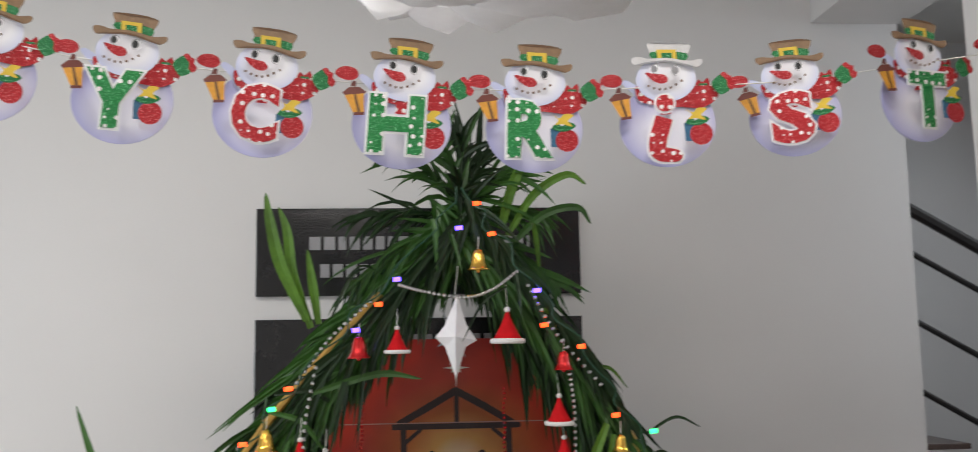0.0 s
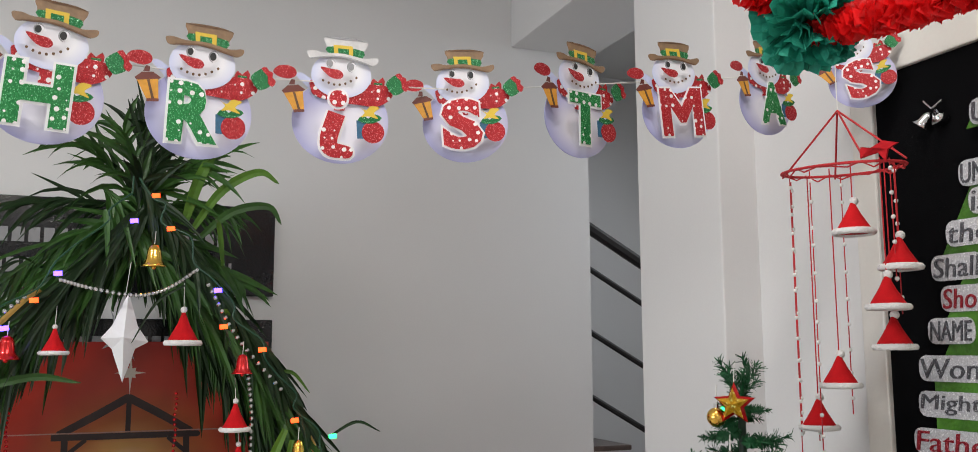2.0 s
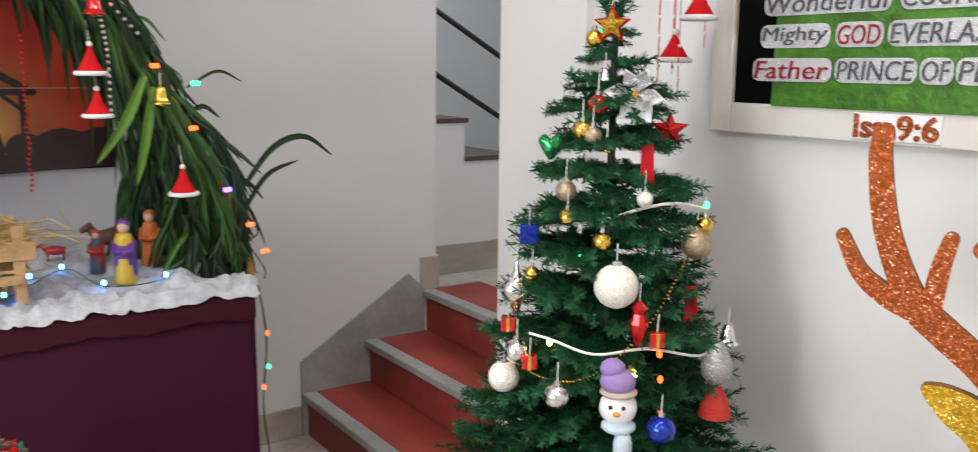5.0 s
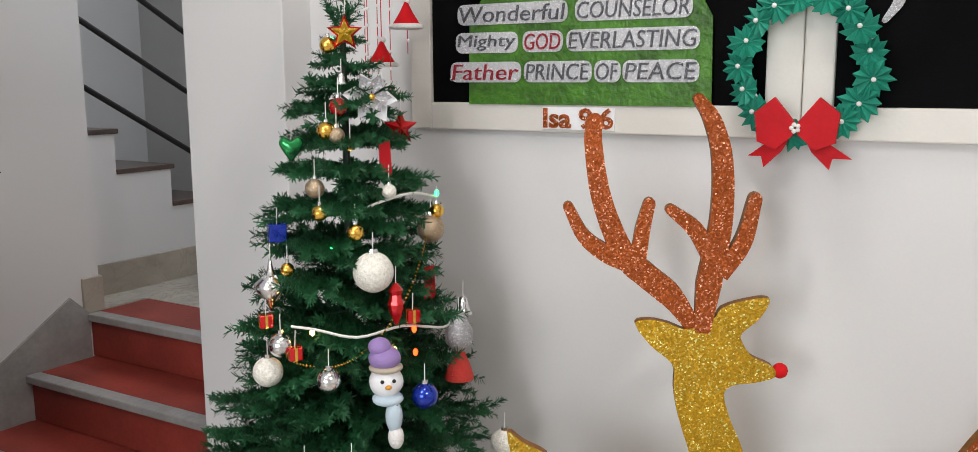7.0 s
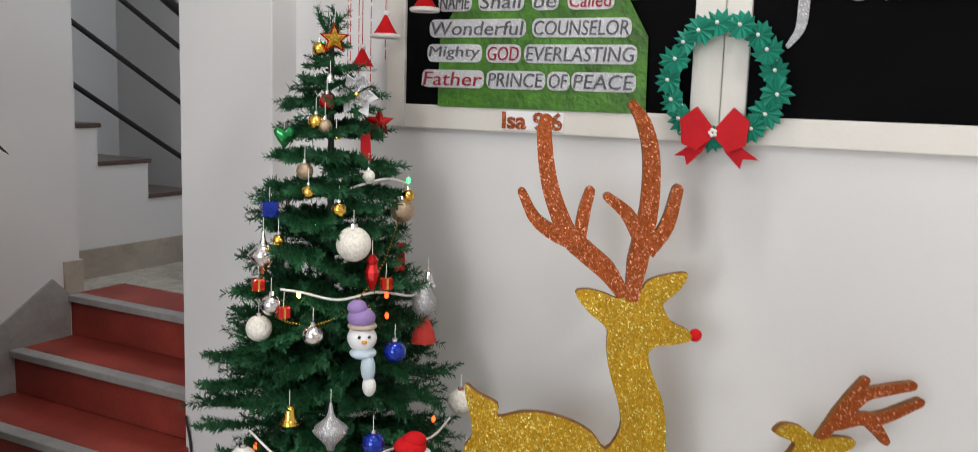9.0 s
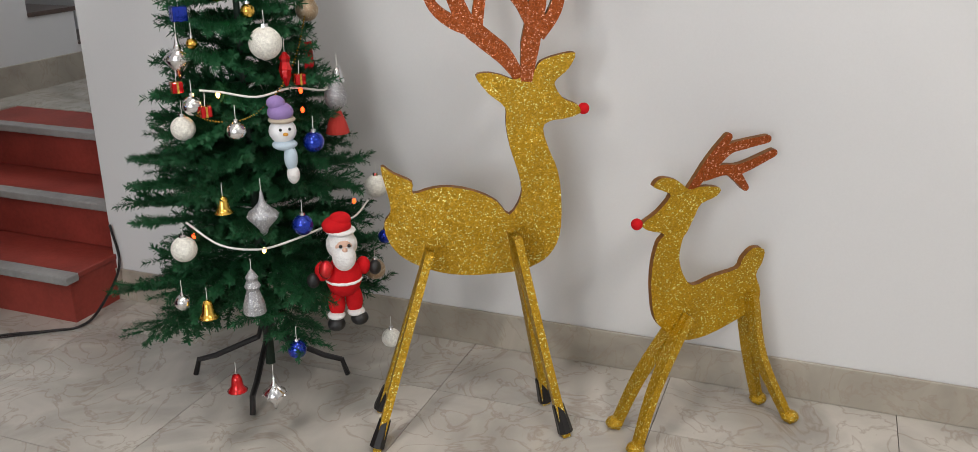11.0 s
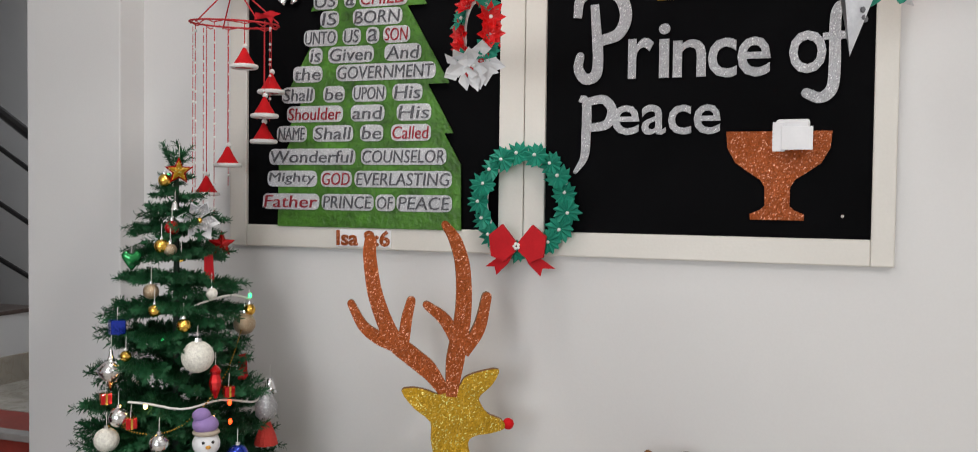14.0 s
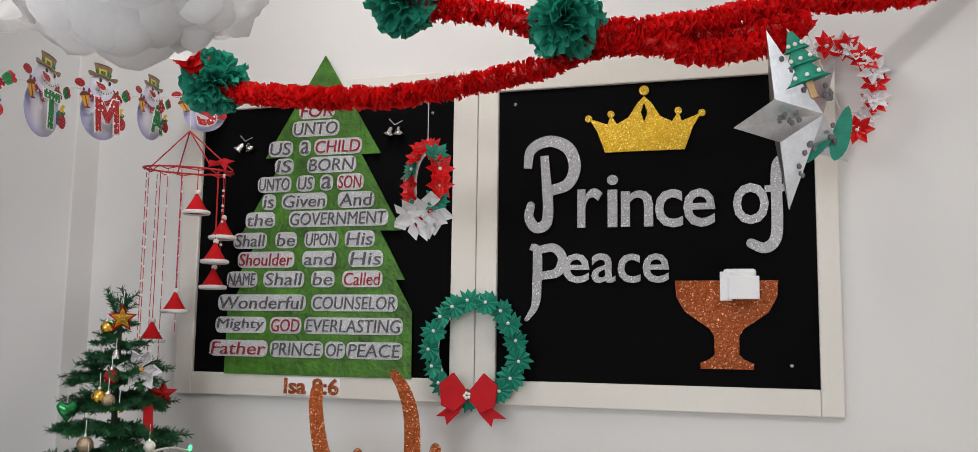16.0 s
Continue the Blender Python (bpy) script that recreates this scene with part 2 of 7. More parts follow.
HATBROWN = mat("hat_print", (0.21, 0.125, 0.065), 0.4, scale=30, vary=0.35)
PALEHAT = mat("pale_hat_print", (0.55, 0.54, 0.54), 0.35, scale=30, vary=0.2)
DARKRED = mat("dark_red_print", (0.14, 0.03, 0.02), 0.45, scale=50, vary=0.3)
BLUEPRINT = mat("teal_print", (0.03, 0.13, 0.24), 0.45, scale=60, vary=0.4)
BLACK = mat("black_print", (0.012, 0.012, 0.012), 0.5)
ORANGE = mat("orange_print", (0.65, 0.30, 0.03), 0.5, scale=40, vary=0.3)
YELLOW = mat("yellow_print", (0.65, 0.45, 0.04), 0.5)
FUR = mat("white_fur", (0.80, 0.78, 0.76), 1.0, fine=220, bump=1.0, vary=0.15)
SILVER = mat("silver_bauble", (0.75, 0.75, 0.76), 0.18, 1.0)
SILVERFOIL = mat("silver_holographic_foil", (0.62, 0.62, 0.64), 0.28, 0.85, scale=9, vary=0.25)
GOLD = mat("gold_bauble", (0.85, 0.52, 0.10), 0.18, 1.0)
REDSHINE = mat("red_bauble", (0.60, 0.010, 0.012), 0.15, 0.6, coat=0.5)
BLUESHINE = mat("blue_bauble", (0.01, 0.04, 0.42), 0.15, 0.7, coat=0.5)
GREENSHINE = mat("green_bauble", (0.01, 0.25, 0.06), 0.15, 0.6, coat=0.5)
CHAMPAGNE = glitter("champagne_glitter", (0.55, 0.40, 0.26), 900, 0.6)
WHITEBEAD = mat("beaded_white", (0.82, 0.78, 0.70), 0.6, scale=120, vary=0.25, fine=250, bump=1.0)
PEARL = mat("pearl", (0.80, 0.79, 0.76), 0.25)
LILAC = mat("lilac_felt", (0.30, 0.20, 0.45), 0.9, fine=300, bump=0.4)
SKIN = mat("doll_felt", (0.62, 0.40, 0.30), 0.9)
PALEBLUE = mat("pale_blue_knit", (0.50, 0.60, 0.68), 0.95, fine=300, bump=0.5)
CORD = mat("white_cord", (0.75, 0.74, 0.70), 0.7)
REDCORD = mat("red_cord", (0.50, 0.015, 0.02), 0.7)
GREENWIRE = mat("green_wire", (0.01, 0.06, 0.03), 0.4)
PURPLE = mat("purple_paint", (0.13, 0.04, 0.25), 0.45)
SILVERPRINT = mat("silver_lettering", (0.27, 0.27, 0.28), 0.4, 0.4)
LBLUE = mat("lit_blue_bulb", (0.03, 0.28, 1.0), emit=30)
LRED = mat("lit_red_bulb", (1.0, 0.06, 0.01), emit=5)
LGREEN = mat("lit_green_bulb", (0.03, 1.0, 0.22), emit=4)
LVIOLET = mat("lit_violet_bulb", (0.10, 0.05, 1.0), emit=9)
LWARM = mat("lit_warm_bulb", (1.0, 0.50, 0.13), emit=14)


# ---- mesh helpers ----
def part(name, bm, material, parent=None, label="", smooth=False):
    me = bpy.data.meshes.new(name)
    if smooth:
        for f in bm.faces:
            f.smooth = True
    bm.to_mesh(me)
    bm.free()
    me.materials.append(material)
    ob = new(name, me)
    ob.parent = parent
    if label:
        ob["label"] = label
    return ob


def thing(name, label, category, at=(0, 0, 0), group="", turn=0.0):
    ob = new(name)
    ob.empty_display_size = 0.05
    if group == "tree ornaments":  # hung on the outer twigs
        at = (at[0] - 0.016, at[1] - 0.013, at[2])
    ob.matrix_basis = pose(*at, 0, 0, turn)
    return tagged(ob, label, category, group)


def structure(ob, label):
    return tagged(ob, label, kind="structure")


def box(bm, a, b, bevel=0.0):
    r = bmesh.ops.create_cube(bm, size=1)
    c = [(p + q) / 2 for p, q in zip(a, b)]
    bmesh.ops.scale(bm, vec=[abs(q - p) for p, q in zip(a, b)], verts=r["verts"])
    bmesh.ops.translate(bm, vec=c, verts=r["verts"])
    if bevel:
        es = list({e for v in r["verts"] for e in v.link_edges})
        bmesh.ops.bevel(bm, geom=es, offset=bevel, segments=2, affect="EDGES", profile=0.5)
    return bm


def boxed(a, b, bevel=0.0):
    return box(bmesh.new(), a, b, bevel)


def tube(bm, pts, r, n=6, closed=False):
    """A round bar along points; r is one radius or one for each point."""
    pts = [Vector(p) for p in pts]
    rings, up = [], Vector((0.13, 0.21, 0.97)).normalized()
    for i, p in enumerate(pts):
        a, b = pts[max(0, i - 1)], pts[min(len(pts) - 1, i + 1)]
        if closed:
            a, b = pts[i - 1], pts[(i + 1) % len(pts)]
        d = (b - a).normalized()
        s = d.cross(up)
        if s.length < 0.05:
            s = d.cross(Vector((1, 0, 0)))
        s.normalize()
        u = s.cross(d)
        rr = float(r[i] if hasattr(r, "__len__") else r)
        rings.append([bm.verts.new(p + rr * (math.cos(k * math.tau / n) * s + math.sin(k * math.tau / n) * u)) for k in range(n)])
    m = len(rings)
    for i in range(m if closed else m - 1):
        for k in range(n):
            bm.faces.new((rings[i][k], rings[i][(k + 1) % n], rings[(i + 1) % m][(k + 1) % n], rings[(i + 1) % m][k]))
    if not closed:
        bm.faces.new(rings[0][::-1])
        bm.faces.new(rings[-1])
    return bm


def ball(bm, c, r, u=14, v=9, squash=1.0):
    q = bmesh.ops.create_uvsphere(bm, u_segments=u, v_segments=v, radius=r)
    bmesh.ops.scale(bm, vec=(1, 1, squash), verts=q["verts"])
    bmesh.ops.translate(bm, vec=c, verts=q["verts"])
    return bm


def lathe(bm, profile, n=16, c=(0, 0, 0)):
    """Turned shape from (radius, height) pairs, bottom to top."""
    rings = [[bm.verts.new((c[0] + r * math.cos(k * math.tau / n), c[1] + r * math.sin(k * math.tau / n), c[2] + z)) for k in range(n)] for r, z in profile]
    for a, b in zip(rings, rings[1:]):
        for k in range(n):
            bm.faces.new((a[k], a[(k + 1) % n], b[(k + 1) % n], b[k]))
    bm.faces.new(rings[0][::-1])
    bm.faces.new(rings[-1])
    return bm


def smooth_loop(pts, per=3):
    """A closed Catmull-Rom curve through 2D points."""
    out, n = [], len(pts)
    for i in range(n):
        p0, p1, p2, p3 = (Vector(pts[(i + k) % n]) for k in (-1, 0, 1, 2))
        for s in range(per):
            t = s / per
            out.append(0.5 * ((2 * p1) + (p2 - p0) * t + (2 * p0 - 5 * p1 + 4 * p2 - p3) * t * t + (3 * p1 - p0 - 3 * p2 + p3) * t ** 3))
    return out


def smooth_line(pts, per=6):
    pts = [Vector(p) for p in pts]
    ext = [2 * pts[0] - pts[1]] + pts + [2 * pts[-1] - pts[-2]]
    out = []
    for i in range(1, len(ext) - 2):
        p0, p1, p2, p3 = ext[i - 1:i + 3]
        for s in range(per):
            t = s / per
            out.append(0.5 * ((2 * p1) + (p2 - p0) * t + (2 * p0 - 5 * p1 + 4 * p2 - p3) * t * t + (3 * p1 - p0 - 3 * p2 + p3) * t ** 3))
    return out + [pts[-1]]


def plate(bm, pts, thick, front=0.0):
    """A flat cut-out in the x-z plane; its face looks to -y and lies at y = front."""
    area = sum(pts[i][0] * pts[(i + 1) % len(pts)][1] - pts[(i + 1) % len(pts)][0] * pts[i][1] for i in range(len(pts)))
    pts = list(pts) if area > 0 else list(pts)[::-1]
    a = [bm.verts.new((p[0], front, p[1])) for p in pts]
    b = [bm.verts.new((p[0], front + thick, p[1])) for p in pts]
    f1, f2 = bm.faces.new(a), bm.faces.new(b[::-1])
    n = len(a)
    for i in range(n):
        bm.faces.new((a[i], b[i], b[(i + 1) % n], a[(i + 1) % n]))
    f1.normal_update(), f2.normal_update()
    bmesh.ops.triangulate(bm, faces=[f1, f2], ngon_method="EAR_CLIP")
    return bm


def oval(cx, cz, rx, rz, n=28):
    return [(cx + rx * math.cos(k * math.tau / n), cz + rz * math.sin(k * math.tau / n)) for k in range(n)]


def band(pts, widths):
    """The outline of a rounded stroke along 2D points."""
    pts = smooth_line(pts, 5)
    m = len(pts)
    ws = [float(np.interp(i / (m - 1), np.linspace(0, 1, len(widths)), widths)) for i in range(m)]
    left, right = [], []
    for i, p in enumerate(pts):
        d = (pts[min(m - 1, i + 1)] - pts[max(0, i - 1)]).normalized()
        q = Vector((-d[1], d[0]))
        left.append(p + q * ws[i] / 2)
        right.append(p - q * ws[i] / 2)
    d = (pts[-1] - pts[-2]).normalized()
    cap = []
    for k in range(1, 5):
        a = math.pi / 2 - k * math.pi / 5
        q = Vector((-d[1], d[0]))
        cap.append(pts[-1] + ws[-1] / 2 * (math.cos(a) * d + math.sin(a) * q))
    return left + cap + right[::-1]


def bead_row(parent, places, r, material):
    """A row of separate beads that share one mesh."""
    me = bpy.data.meshes.new("bead")
    bm = ball(bmesh.new(), (0, 0, 0), r, 7, 5)
    bm.to_mesh(me)
    bm.free()
    me.materials.append(material)
    for q in places:
        ob = new("bead", me)
        ob.parent = parent
        ob.location = q


def text_mesh(body, thick, bold=0.0, shear=0.0):
    c = bpy.data.curves.new("lettering", "FONT")
    c.body, c.extrude, c.offset, c.shear, c.resolution_u = body, thick / 2, bold, shear, 3
    o = new("lettering", c)
    bpy.context.view_layer.update()
    me = bpy.data.meshes.new_from_object(o.evaluated_get(bpy.context.evaluated_depsgraph_get()))
    bpy.data.objects.remove(o)
    bpy.data.curves.remove(c)
    return me


def lettering(name, body, x0, x1, z0, z1, front, thick, material, parent, bold=0.02, label="", shear=0.0):
    """Words in the x-z plane, fitted into x0..x1 and z0..z1, with their face at y = front."""
    me = text_mesh(body, 1.0, bold, shear)
    co = np.array([v.co for v in me.vertices])
    lo, hi = co.min(0), co.max(0)
    for v in me.vertices:
        x, y, z = v.co
        v.co = (x0 + (x - lo[0]) / (hi[0] - lo[0]) * (x1 - x0), front + thick * (0.5 - z), z0 + (y - lo[1]) / (hi[1] - lo[1]) * (z1 - z0))
    me.materials.append(material)
    ob = new(name, me)
    ob.parent = parent
    if label:
        ob["label"] = label
    return ob

# ---- structure ----
XW, YB = 1.535, 3.5  # faces of the board wall and of the back wall
structure(part("wall_back", boxed((-4.0, YB, 0), (1.8, 3.7, 3.3)), WALL), "smooth off-white painted plaster wall")
structure(part("wall_board", boxed((XW, -3.7, 0), (1.75, 2.08, 3.3)), WALL), "off-white painted wall that carries the notice board")
structure(part("wall_pilaster", boxed((1.42, 2.08, 0), (3.4, 2.48, 3.3), 0.004), WALL), "white painted pilaster beside the stairs")
structure(part("wall_left", boxed((-4.2, -3.7, 0), (-4.0, 3.7, 3.3)), WALL), "plain off-white painted wall")
structure(part("wall_front", boxed((-4.0, -3.7, 0), (XW, -3.5, 3.3)), WALL), "plain off-white painted wall")
structure(part("ceiling", boxed((-4.2, -3.7, 3.3), (3.6, 5.2, 3.45)), CEIL), "plain white painted ceiling")
structure(part("wall_stair_far", boxed((3.2, 2.48, 0), (3.4, 5.0, 3.3)), WALL), "painted stairwell wall")
structure(part("wall_stair_back", boxed((0.4, 4.9, 0), (3.4, 5.1, 3.3)), WALL), "grey-lit painted stairwell wall")
structure(part("wall_stair_side", boxed((0.4, 3.7, 0), (0.6, 4.9, 3.3)), WALL), "painted stairwell wall")
structure(part("beam", boxed((1.45, 2.48, 2.9), (1.82, YB, 3.3), 0.004), WALL), "painted concrete beam over the stair opening")

floor = structure(part("floor", boxed((-4.2, -3.7, -0.12), (3.4, 5.0, -0.006)), GROUT), "polished beige marble tile floor")
for side, a, b in (("board", (XW - 0.012, -3.5, 0), (XW - 0.001, 2.068, 0.125)), ("pilaster", (1.408, 2.07, 0), (1.419, 2.47, 0.125)), ("back", (-4.0, YB - 0.013, 0), (1.165, YB - 0.001, 0.125)), ("return", (1.42, 2.068, 0), (XW - 0.013, 2.079, 0.125))):
    structure(part("skirting_" + side, boxed(a, b, 0.003), SKIRT), "polished beige marble skirting")

# steps: red oxide treads with grey nosings
stairs = structure(new("stairs"), "red oxide cement steps with grey cement nosings")
R, G, X1, Y1 = 0.178, 0.28, 1.18, 2.47
for i in range(3):
    x0 = X1 + G * i
    x1 = 2.03 if i == 2 else x0 + G
    step = part("step", boxed((x0 + 0.012, Y1, R * i), (3.2 if i == 2 else 3.0, YB - 0.002, R * (i + 1) - 0.003 - (0.01 if i == 2 else 0))), REDSTEP, stairs)
    part("tread", boxed((x0 + 0.05, Y1 - 0.004, R * (i + 1) - 0.02), (x1, YB - 0.004, R * (i + 1)), 0.003), REDSTEP, step)
    part("nosing", boxed((x0 - 0.012, Y1 - 0.008, R * (i + 1) - 0.028), (x0 + 0.05, YB - 0.003, R * (i + 1) + 0.002), 0.005), GREYSTEP, step, "grey cement nosing")
bm = bmesh.new()
plate(bm, [(1.168, 0.0), (1.168, 0.31), (1.66, 0.615), (1.738, 0.54), (1.738, 0.1), (1.5, 0.0)], 0.012, YB - 0.014)
part("stringer", bm, GREYSTEP, stairs, "rough grey cement skirting up the wall")
part("landing", boxed((2.03, Y1, 0.3), (3.2, 3.7, 0.537), 0.002), MARBLE, stairs, "beige marble landing")
part("landing_skirting", boxed((1.80, 3.685, 0.535), (3.2, 3.699, 0.675), 0.003), SKIRT, stairs)
part("corner_skirting", boxed((1.72, 3.487, 0.535), (1.812, 3.71, 0.68), 0.004), SKIRT, stairs)
part("corner_block", boxed((1.80, 3.5, 0.3), (2.03, 3.7, 0.538)), MARBLE, stairs)

# second flight, seen from its side, climbing behind the back wall
flight = structure(new("upper_flight"), "white upper flight with dark treads and black rails")
levels = [(2.65, 0.71), (2.36, 0.88), (2.07, 1.055), (1.78, 1.232), (1.49, 1.41), (1.20, 1.585), (0.91, 1.76), (0.65, 1.93)]
prof, last = [(3.1, 0.3), (3.1, 0.55), (2.95, 0.55)], 2.95
for xe, ze in levels:
    prof += [(last, ze), (xe, ze)]
    last = xe
prof += [(0.65, 1.5), (2.2, 0.3)]
part("side_wall", plate(bmesh.new(), prof, 0.1, 3.7), WALL, flight)
last = 2.95
for xe, ze in levels:
    part("stair_tread", boxed((xe - 0.0, 3.692, ze), (last + 0.02, 4.75, ze + 0.022), 0.004), DARKSTONE, flight)
    part("stair_riser", boxed((last - 0.02, 3.8, ze - 0.175), (last, 4.75, ze)), WALL, flight)
    last = xe
for zz, r in ((1.472, 0.013), (1.752, 0.013), (2.03, 0.013), (2.213, 0.026)):
    part("rail_bar", tube(bmesh.new(), [(3.0, 3.74, zz - 0.565 * 1.1), (0.7, 3.74, zz + 0.565 * 1.2)], r, 8), BLACKMETAL, flight)
for xx in (2.95, 0.72):
    zb = 2.213 - 0.565 * (xx - 1.9)
    part("rail_post", boxed((xx - 0.02, 3.72, zb - 1.02), (xx + 0.02, 3.76, zb)), BLACKMETAL, flight)

# ceiling tube lights
for at in TUBES:
    t = thing("tube_light", "white ceiling tube light, lit", "ceiling light", (at[0], at[1], 3.3), "ceiling lights")
    part("housing", boxed((-0.65, -0.09, -0.06), (0.65, 0.09, 0.0), 0.01), WHITE, t)
    part("diffuser", boxed((-0.6, -0.06, -0.09), (0.6, 0.06, -0.062), 0.01), mat("lit_tube", (1, 0.95, 0.88), emit=3.0), t)

# ---- notice board: two black panels in one white frame ----
board = thing("notice_board", "wide notice board with two black panels in a white frame", "notice board", (XW, 0, 0))
FY = ((1.715, 1.65), (0.777, 0.70), (0.6985, 0.635), (-0.247, -0.305))
ZB, ZT = 1.405, 2.255


def on_wall(ob):
    """Turns a thing built in the x-z plane, facing -y, onto the board wall; its x runs to -y of the room."""
    ob.matrix_basis = Matrix.Translation((XW + 0.02, 0, 0)) @ pose(0, 0, 0, 0, 0, -90)
    return ob


on_wall(board)
for a, b in FY:
    part("stile", boxed((-a, -0.042, 1.335), (-b, -0.006, 2.33), 0.004), FRAME, board)
for y0, y1 in ((1.65, 0.777), (0.635, -0.247)):
    part("bottom_rail", boxed((-y0, -0.0415, 1.335), (-y1, -0.012, ZB), 0.004), FRAME, board)
    part("top_rail", boxed((-y0, -0.0415, ZT), (-y1, -0.006, 2.33), 0.004), FRAME, board)
    p = part("black_panel", boxed((-y0, -0.03, ZB), (-y1, -0.0205, ZT)), BLACKBOARD, board, "matt black felt panel")
    for yy, zz in ((y0 - 0.05, ZT - 0.04), (y1 + 0.07, ZT - 0.05), (y0 - 0.06, ZB + 0.06), (y1 + 0.07, ZB + 0.06)):
        part("screw", ball(bmesh.new(), (-yy, -0.031, zz), 0.006, 8, 6), SILVER, p)
    part("ring_screw", tube(bmesh.new(), [(-(y0 + y1) / 2 + 0.012 * math.cos(k), -0.02, 2.343 + 0.012 * math.sin(k)) for k in np.linspace(0, math.tau, 12)[:-1]], 0.003, 5, True), SILVER, board)
BF = -0.034  # in front of the panels

# the paper tree with its verse
tree_card = on_wall(thing("verse_tree", "green paper tree with a verse on silver labels", "wall decoration"))
half = [(0.0, 2.41), (0.20, 2.085), (0.135, 2.085), (0.275, 1.845), (0.205, 1.845), (0.29, 1.695), (0.26, 1.695), (0.315, 1.60), (0.318, 1.402)]
card = [(-1.21 + x, z) for x, z in half] + [(-1.21 - x, z) for x, z in half[:0:-1]]
part("tree_card", plate(bmesh.new(), card, 0.004, BF - 0.003 - 0.010), GRASSPAPER, tree_card)
ROWS_OF_WORDS = (
    (2.2305, "FOR*293-395"), (2.174, "UNTO 275-410"), (2.113, "US 208-278,a 297-330,CHILD*340-475"), (2.056, "IS 228-282,BORN 322-460"),
    (1.999, "UNTO 180-278,US 293-345,a 360-397,SON*408-482"), (1.943, "is 195-235,Given 252-382,And 412-513"), (1.886, "the 148-235,GOVERNMENT 275-552"),
    (1.821, "Shall 115-213,be 238-300,UPON 322-418,His 435-517"), (1.760, "Shoulder*130-295,and 318-413,His 447-541"),
    (1.698, "NAME 100-190,Shall 208-325,be 345-410,Called*432-541"), (1.625, "Wonderful 77-332,COUNSELOR 348-583"),
    (1.555, "Mighty 72-221,GOD*232-322,EVERLASTING 330-598"), (1.482, "Father*58-228,PRINCE 235-385,OF 390-445,PEACE 449-599"))
REDINK, SILVERINK = glitter("red_glitter_ink", (0.40, 0.006, 0.02), 700, 0.3), glitter("silver_glitter_ink", (0.13, 0.13, 0.145), 600, 0.4)
LABEL = glitter("silver_white_label", (0.74, 0.74, 0.77), size=500, metal=0.15, spark=0.4)
for zc, words in ROWS_OF_WORDS:
    for w in words.split(","):
        red = "*" in w
        word, ext = w.replace("*", " ").split()
        a, b = (int(k) * 0.001222 - 1.653 for k in ext.split("-"))
        h = 0.0255
        rr = min(0.018, (b - a) / 2.2)
        cs = []
        for cx, cz, s in ((b - rr, zc + h - rr, 0), (a + rr, zc + h - rr, 1), (a + rr, zc - h + rr, 2), (b - rr, zc - h + rr, 3)):
            cs += [(cx + rr * math.cos((s + k / 3) * math.pi / 2), cz + rr * math.sin((s + k / 3) * math.pi / 2)) for k in range(4)]
        lab = part("word_label", plate(bmesh.new(), cs, 0.002, BF - 0.0155), LABEL, tree_card)
        lettering("word", word, a + 0.006, b - 0.006, zc - 0.0195, zc + 0.0195, BF - 0.0185, 0.003, REDINK if red else SILVERINK, lab, 0.0, shear=0.12)
ref = on_wall(thing("verse_reference", "small white card with copper glitter lettering", "sign"))
part("card", boxed((-1.316, -0.0455, 1.343), (-1.124, -0.0425, 1.397)), WHITEPAPER, ref)
lettering("lettering", "Isa 9:6", -1.313, -1.127, 1.345, 1.396, -0.0485, 0.003, COPPERGLIT, ref, 0.03)

# words, crown and cup on the other panel
words = on_wall(thing("foam_lettering", "silver glitter foam words on black felt", "wall lettering"))


def stroke(name, pts, w, front, material, parent, thick=0.004):
    return part(name, plate(bmesh.new(), band(pts, w), thick, front), material, parent)


# hand-cut letters: the big P and the swung f and p, then the round ones
LF = -0.036
stroke("letter", [(-0.545, 2.02), (-0.535, 2.075), (-0.48, 2.098), (-0.425, 2.075), (-0.405, 2.02), (-0.425, 1.97), (-0.475, 1.952)], (0.024, 0.032, 0.036, 0.034, 0.03), LF, SILVERGLIT, words)
stroke("letter", [(-0.495, 2.055), (-0.488, 1.97), (-0.483, 1.90), (-0.49, 1.855), (-0.52, 1.845), (-0.54, 1.875), (-0.535, 1.91)], (0.024, 0.03, 0.032, 0.03, 0.024), LF - 0.001, SILVERGLIT, words)
for word, x0, x1, z0, z1 in (("r", -0.397, -0.325, 1.842, 1.955), ("i", -0.312, -0.280, 1.842, 1.992), ("n", -0.272, -0.182, 1.842, 1.945), ("c", -0.177, -0.10, 1.838, 1.945), ("e", -0.099, -0.012, 1.838, 1.945), ("o", 0.034, 0.128, 1.842, 1.955)):
    lettering("letter", word, x0, x1, z0, z1, LF, 0.004, SILVERGLIT, words, 0.012)
stroke("letter", [(0.176, 2.02), (0.155, 2.012), (0.148, 1.97), (0.149, 1.86), (0.143, 1.80), (0.115, 1.777), (0.08, 1.79)], (0.02, 0.028, 0.03, 0.03, 0.026), LF - 0.0012, SILVERGLIT, words)
stroke("letter", [(0.118, 1.937), (0.18, 1.94)], (0.018, 0.02), LF - 0.002, SILVERGLIT, words)
stroke("letter", [(-0.535, 1.79), (-0.515, 1.775), (-0.515, 1.68), (-0.52, 1.62), (-0.545, 1.58)], (0.018, 0.028, 0.026, 0.012), LF, SILVERGLIT, words)
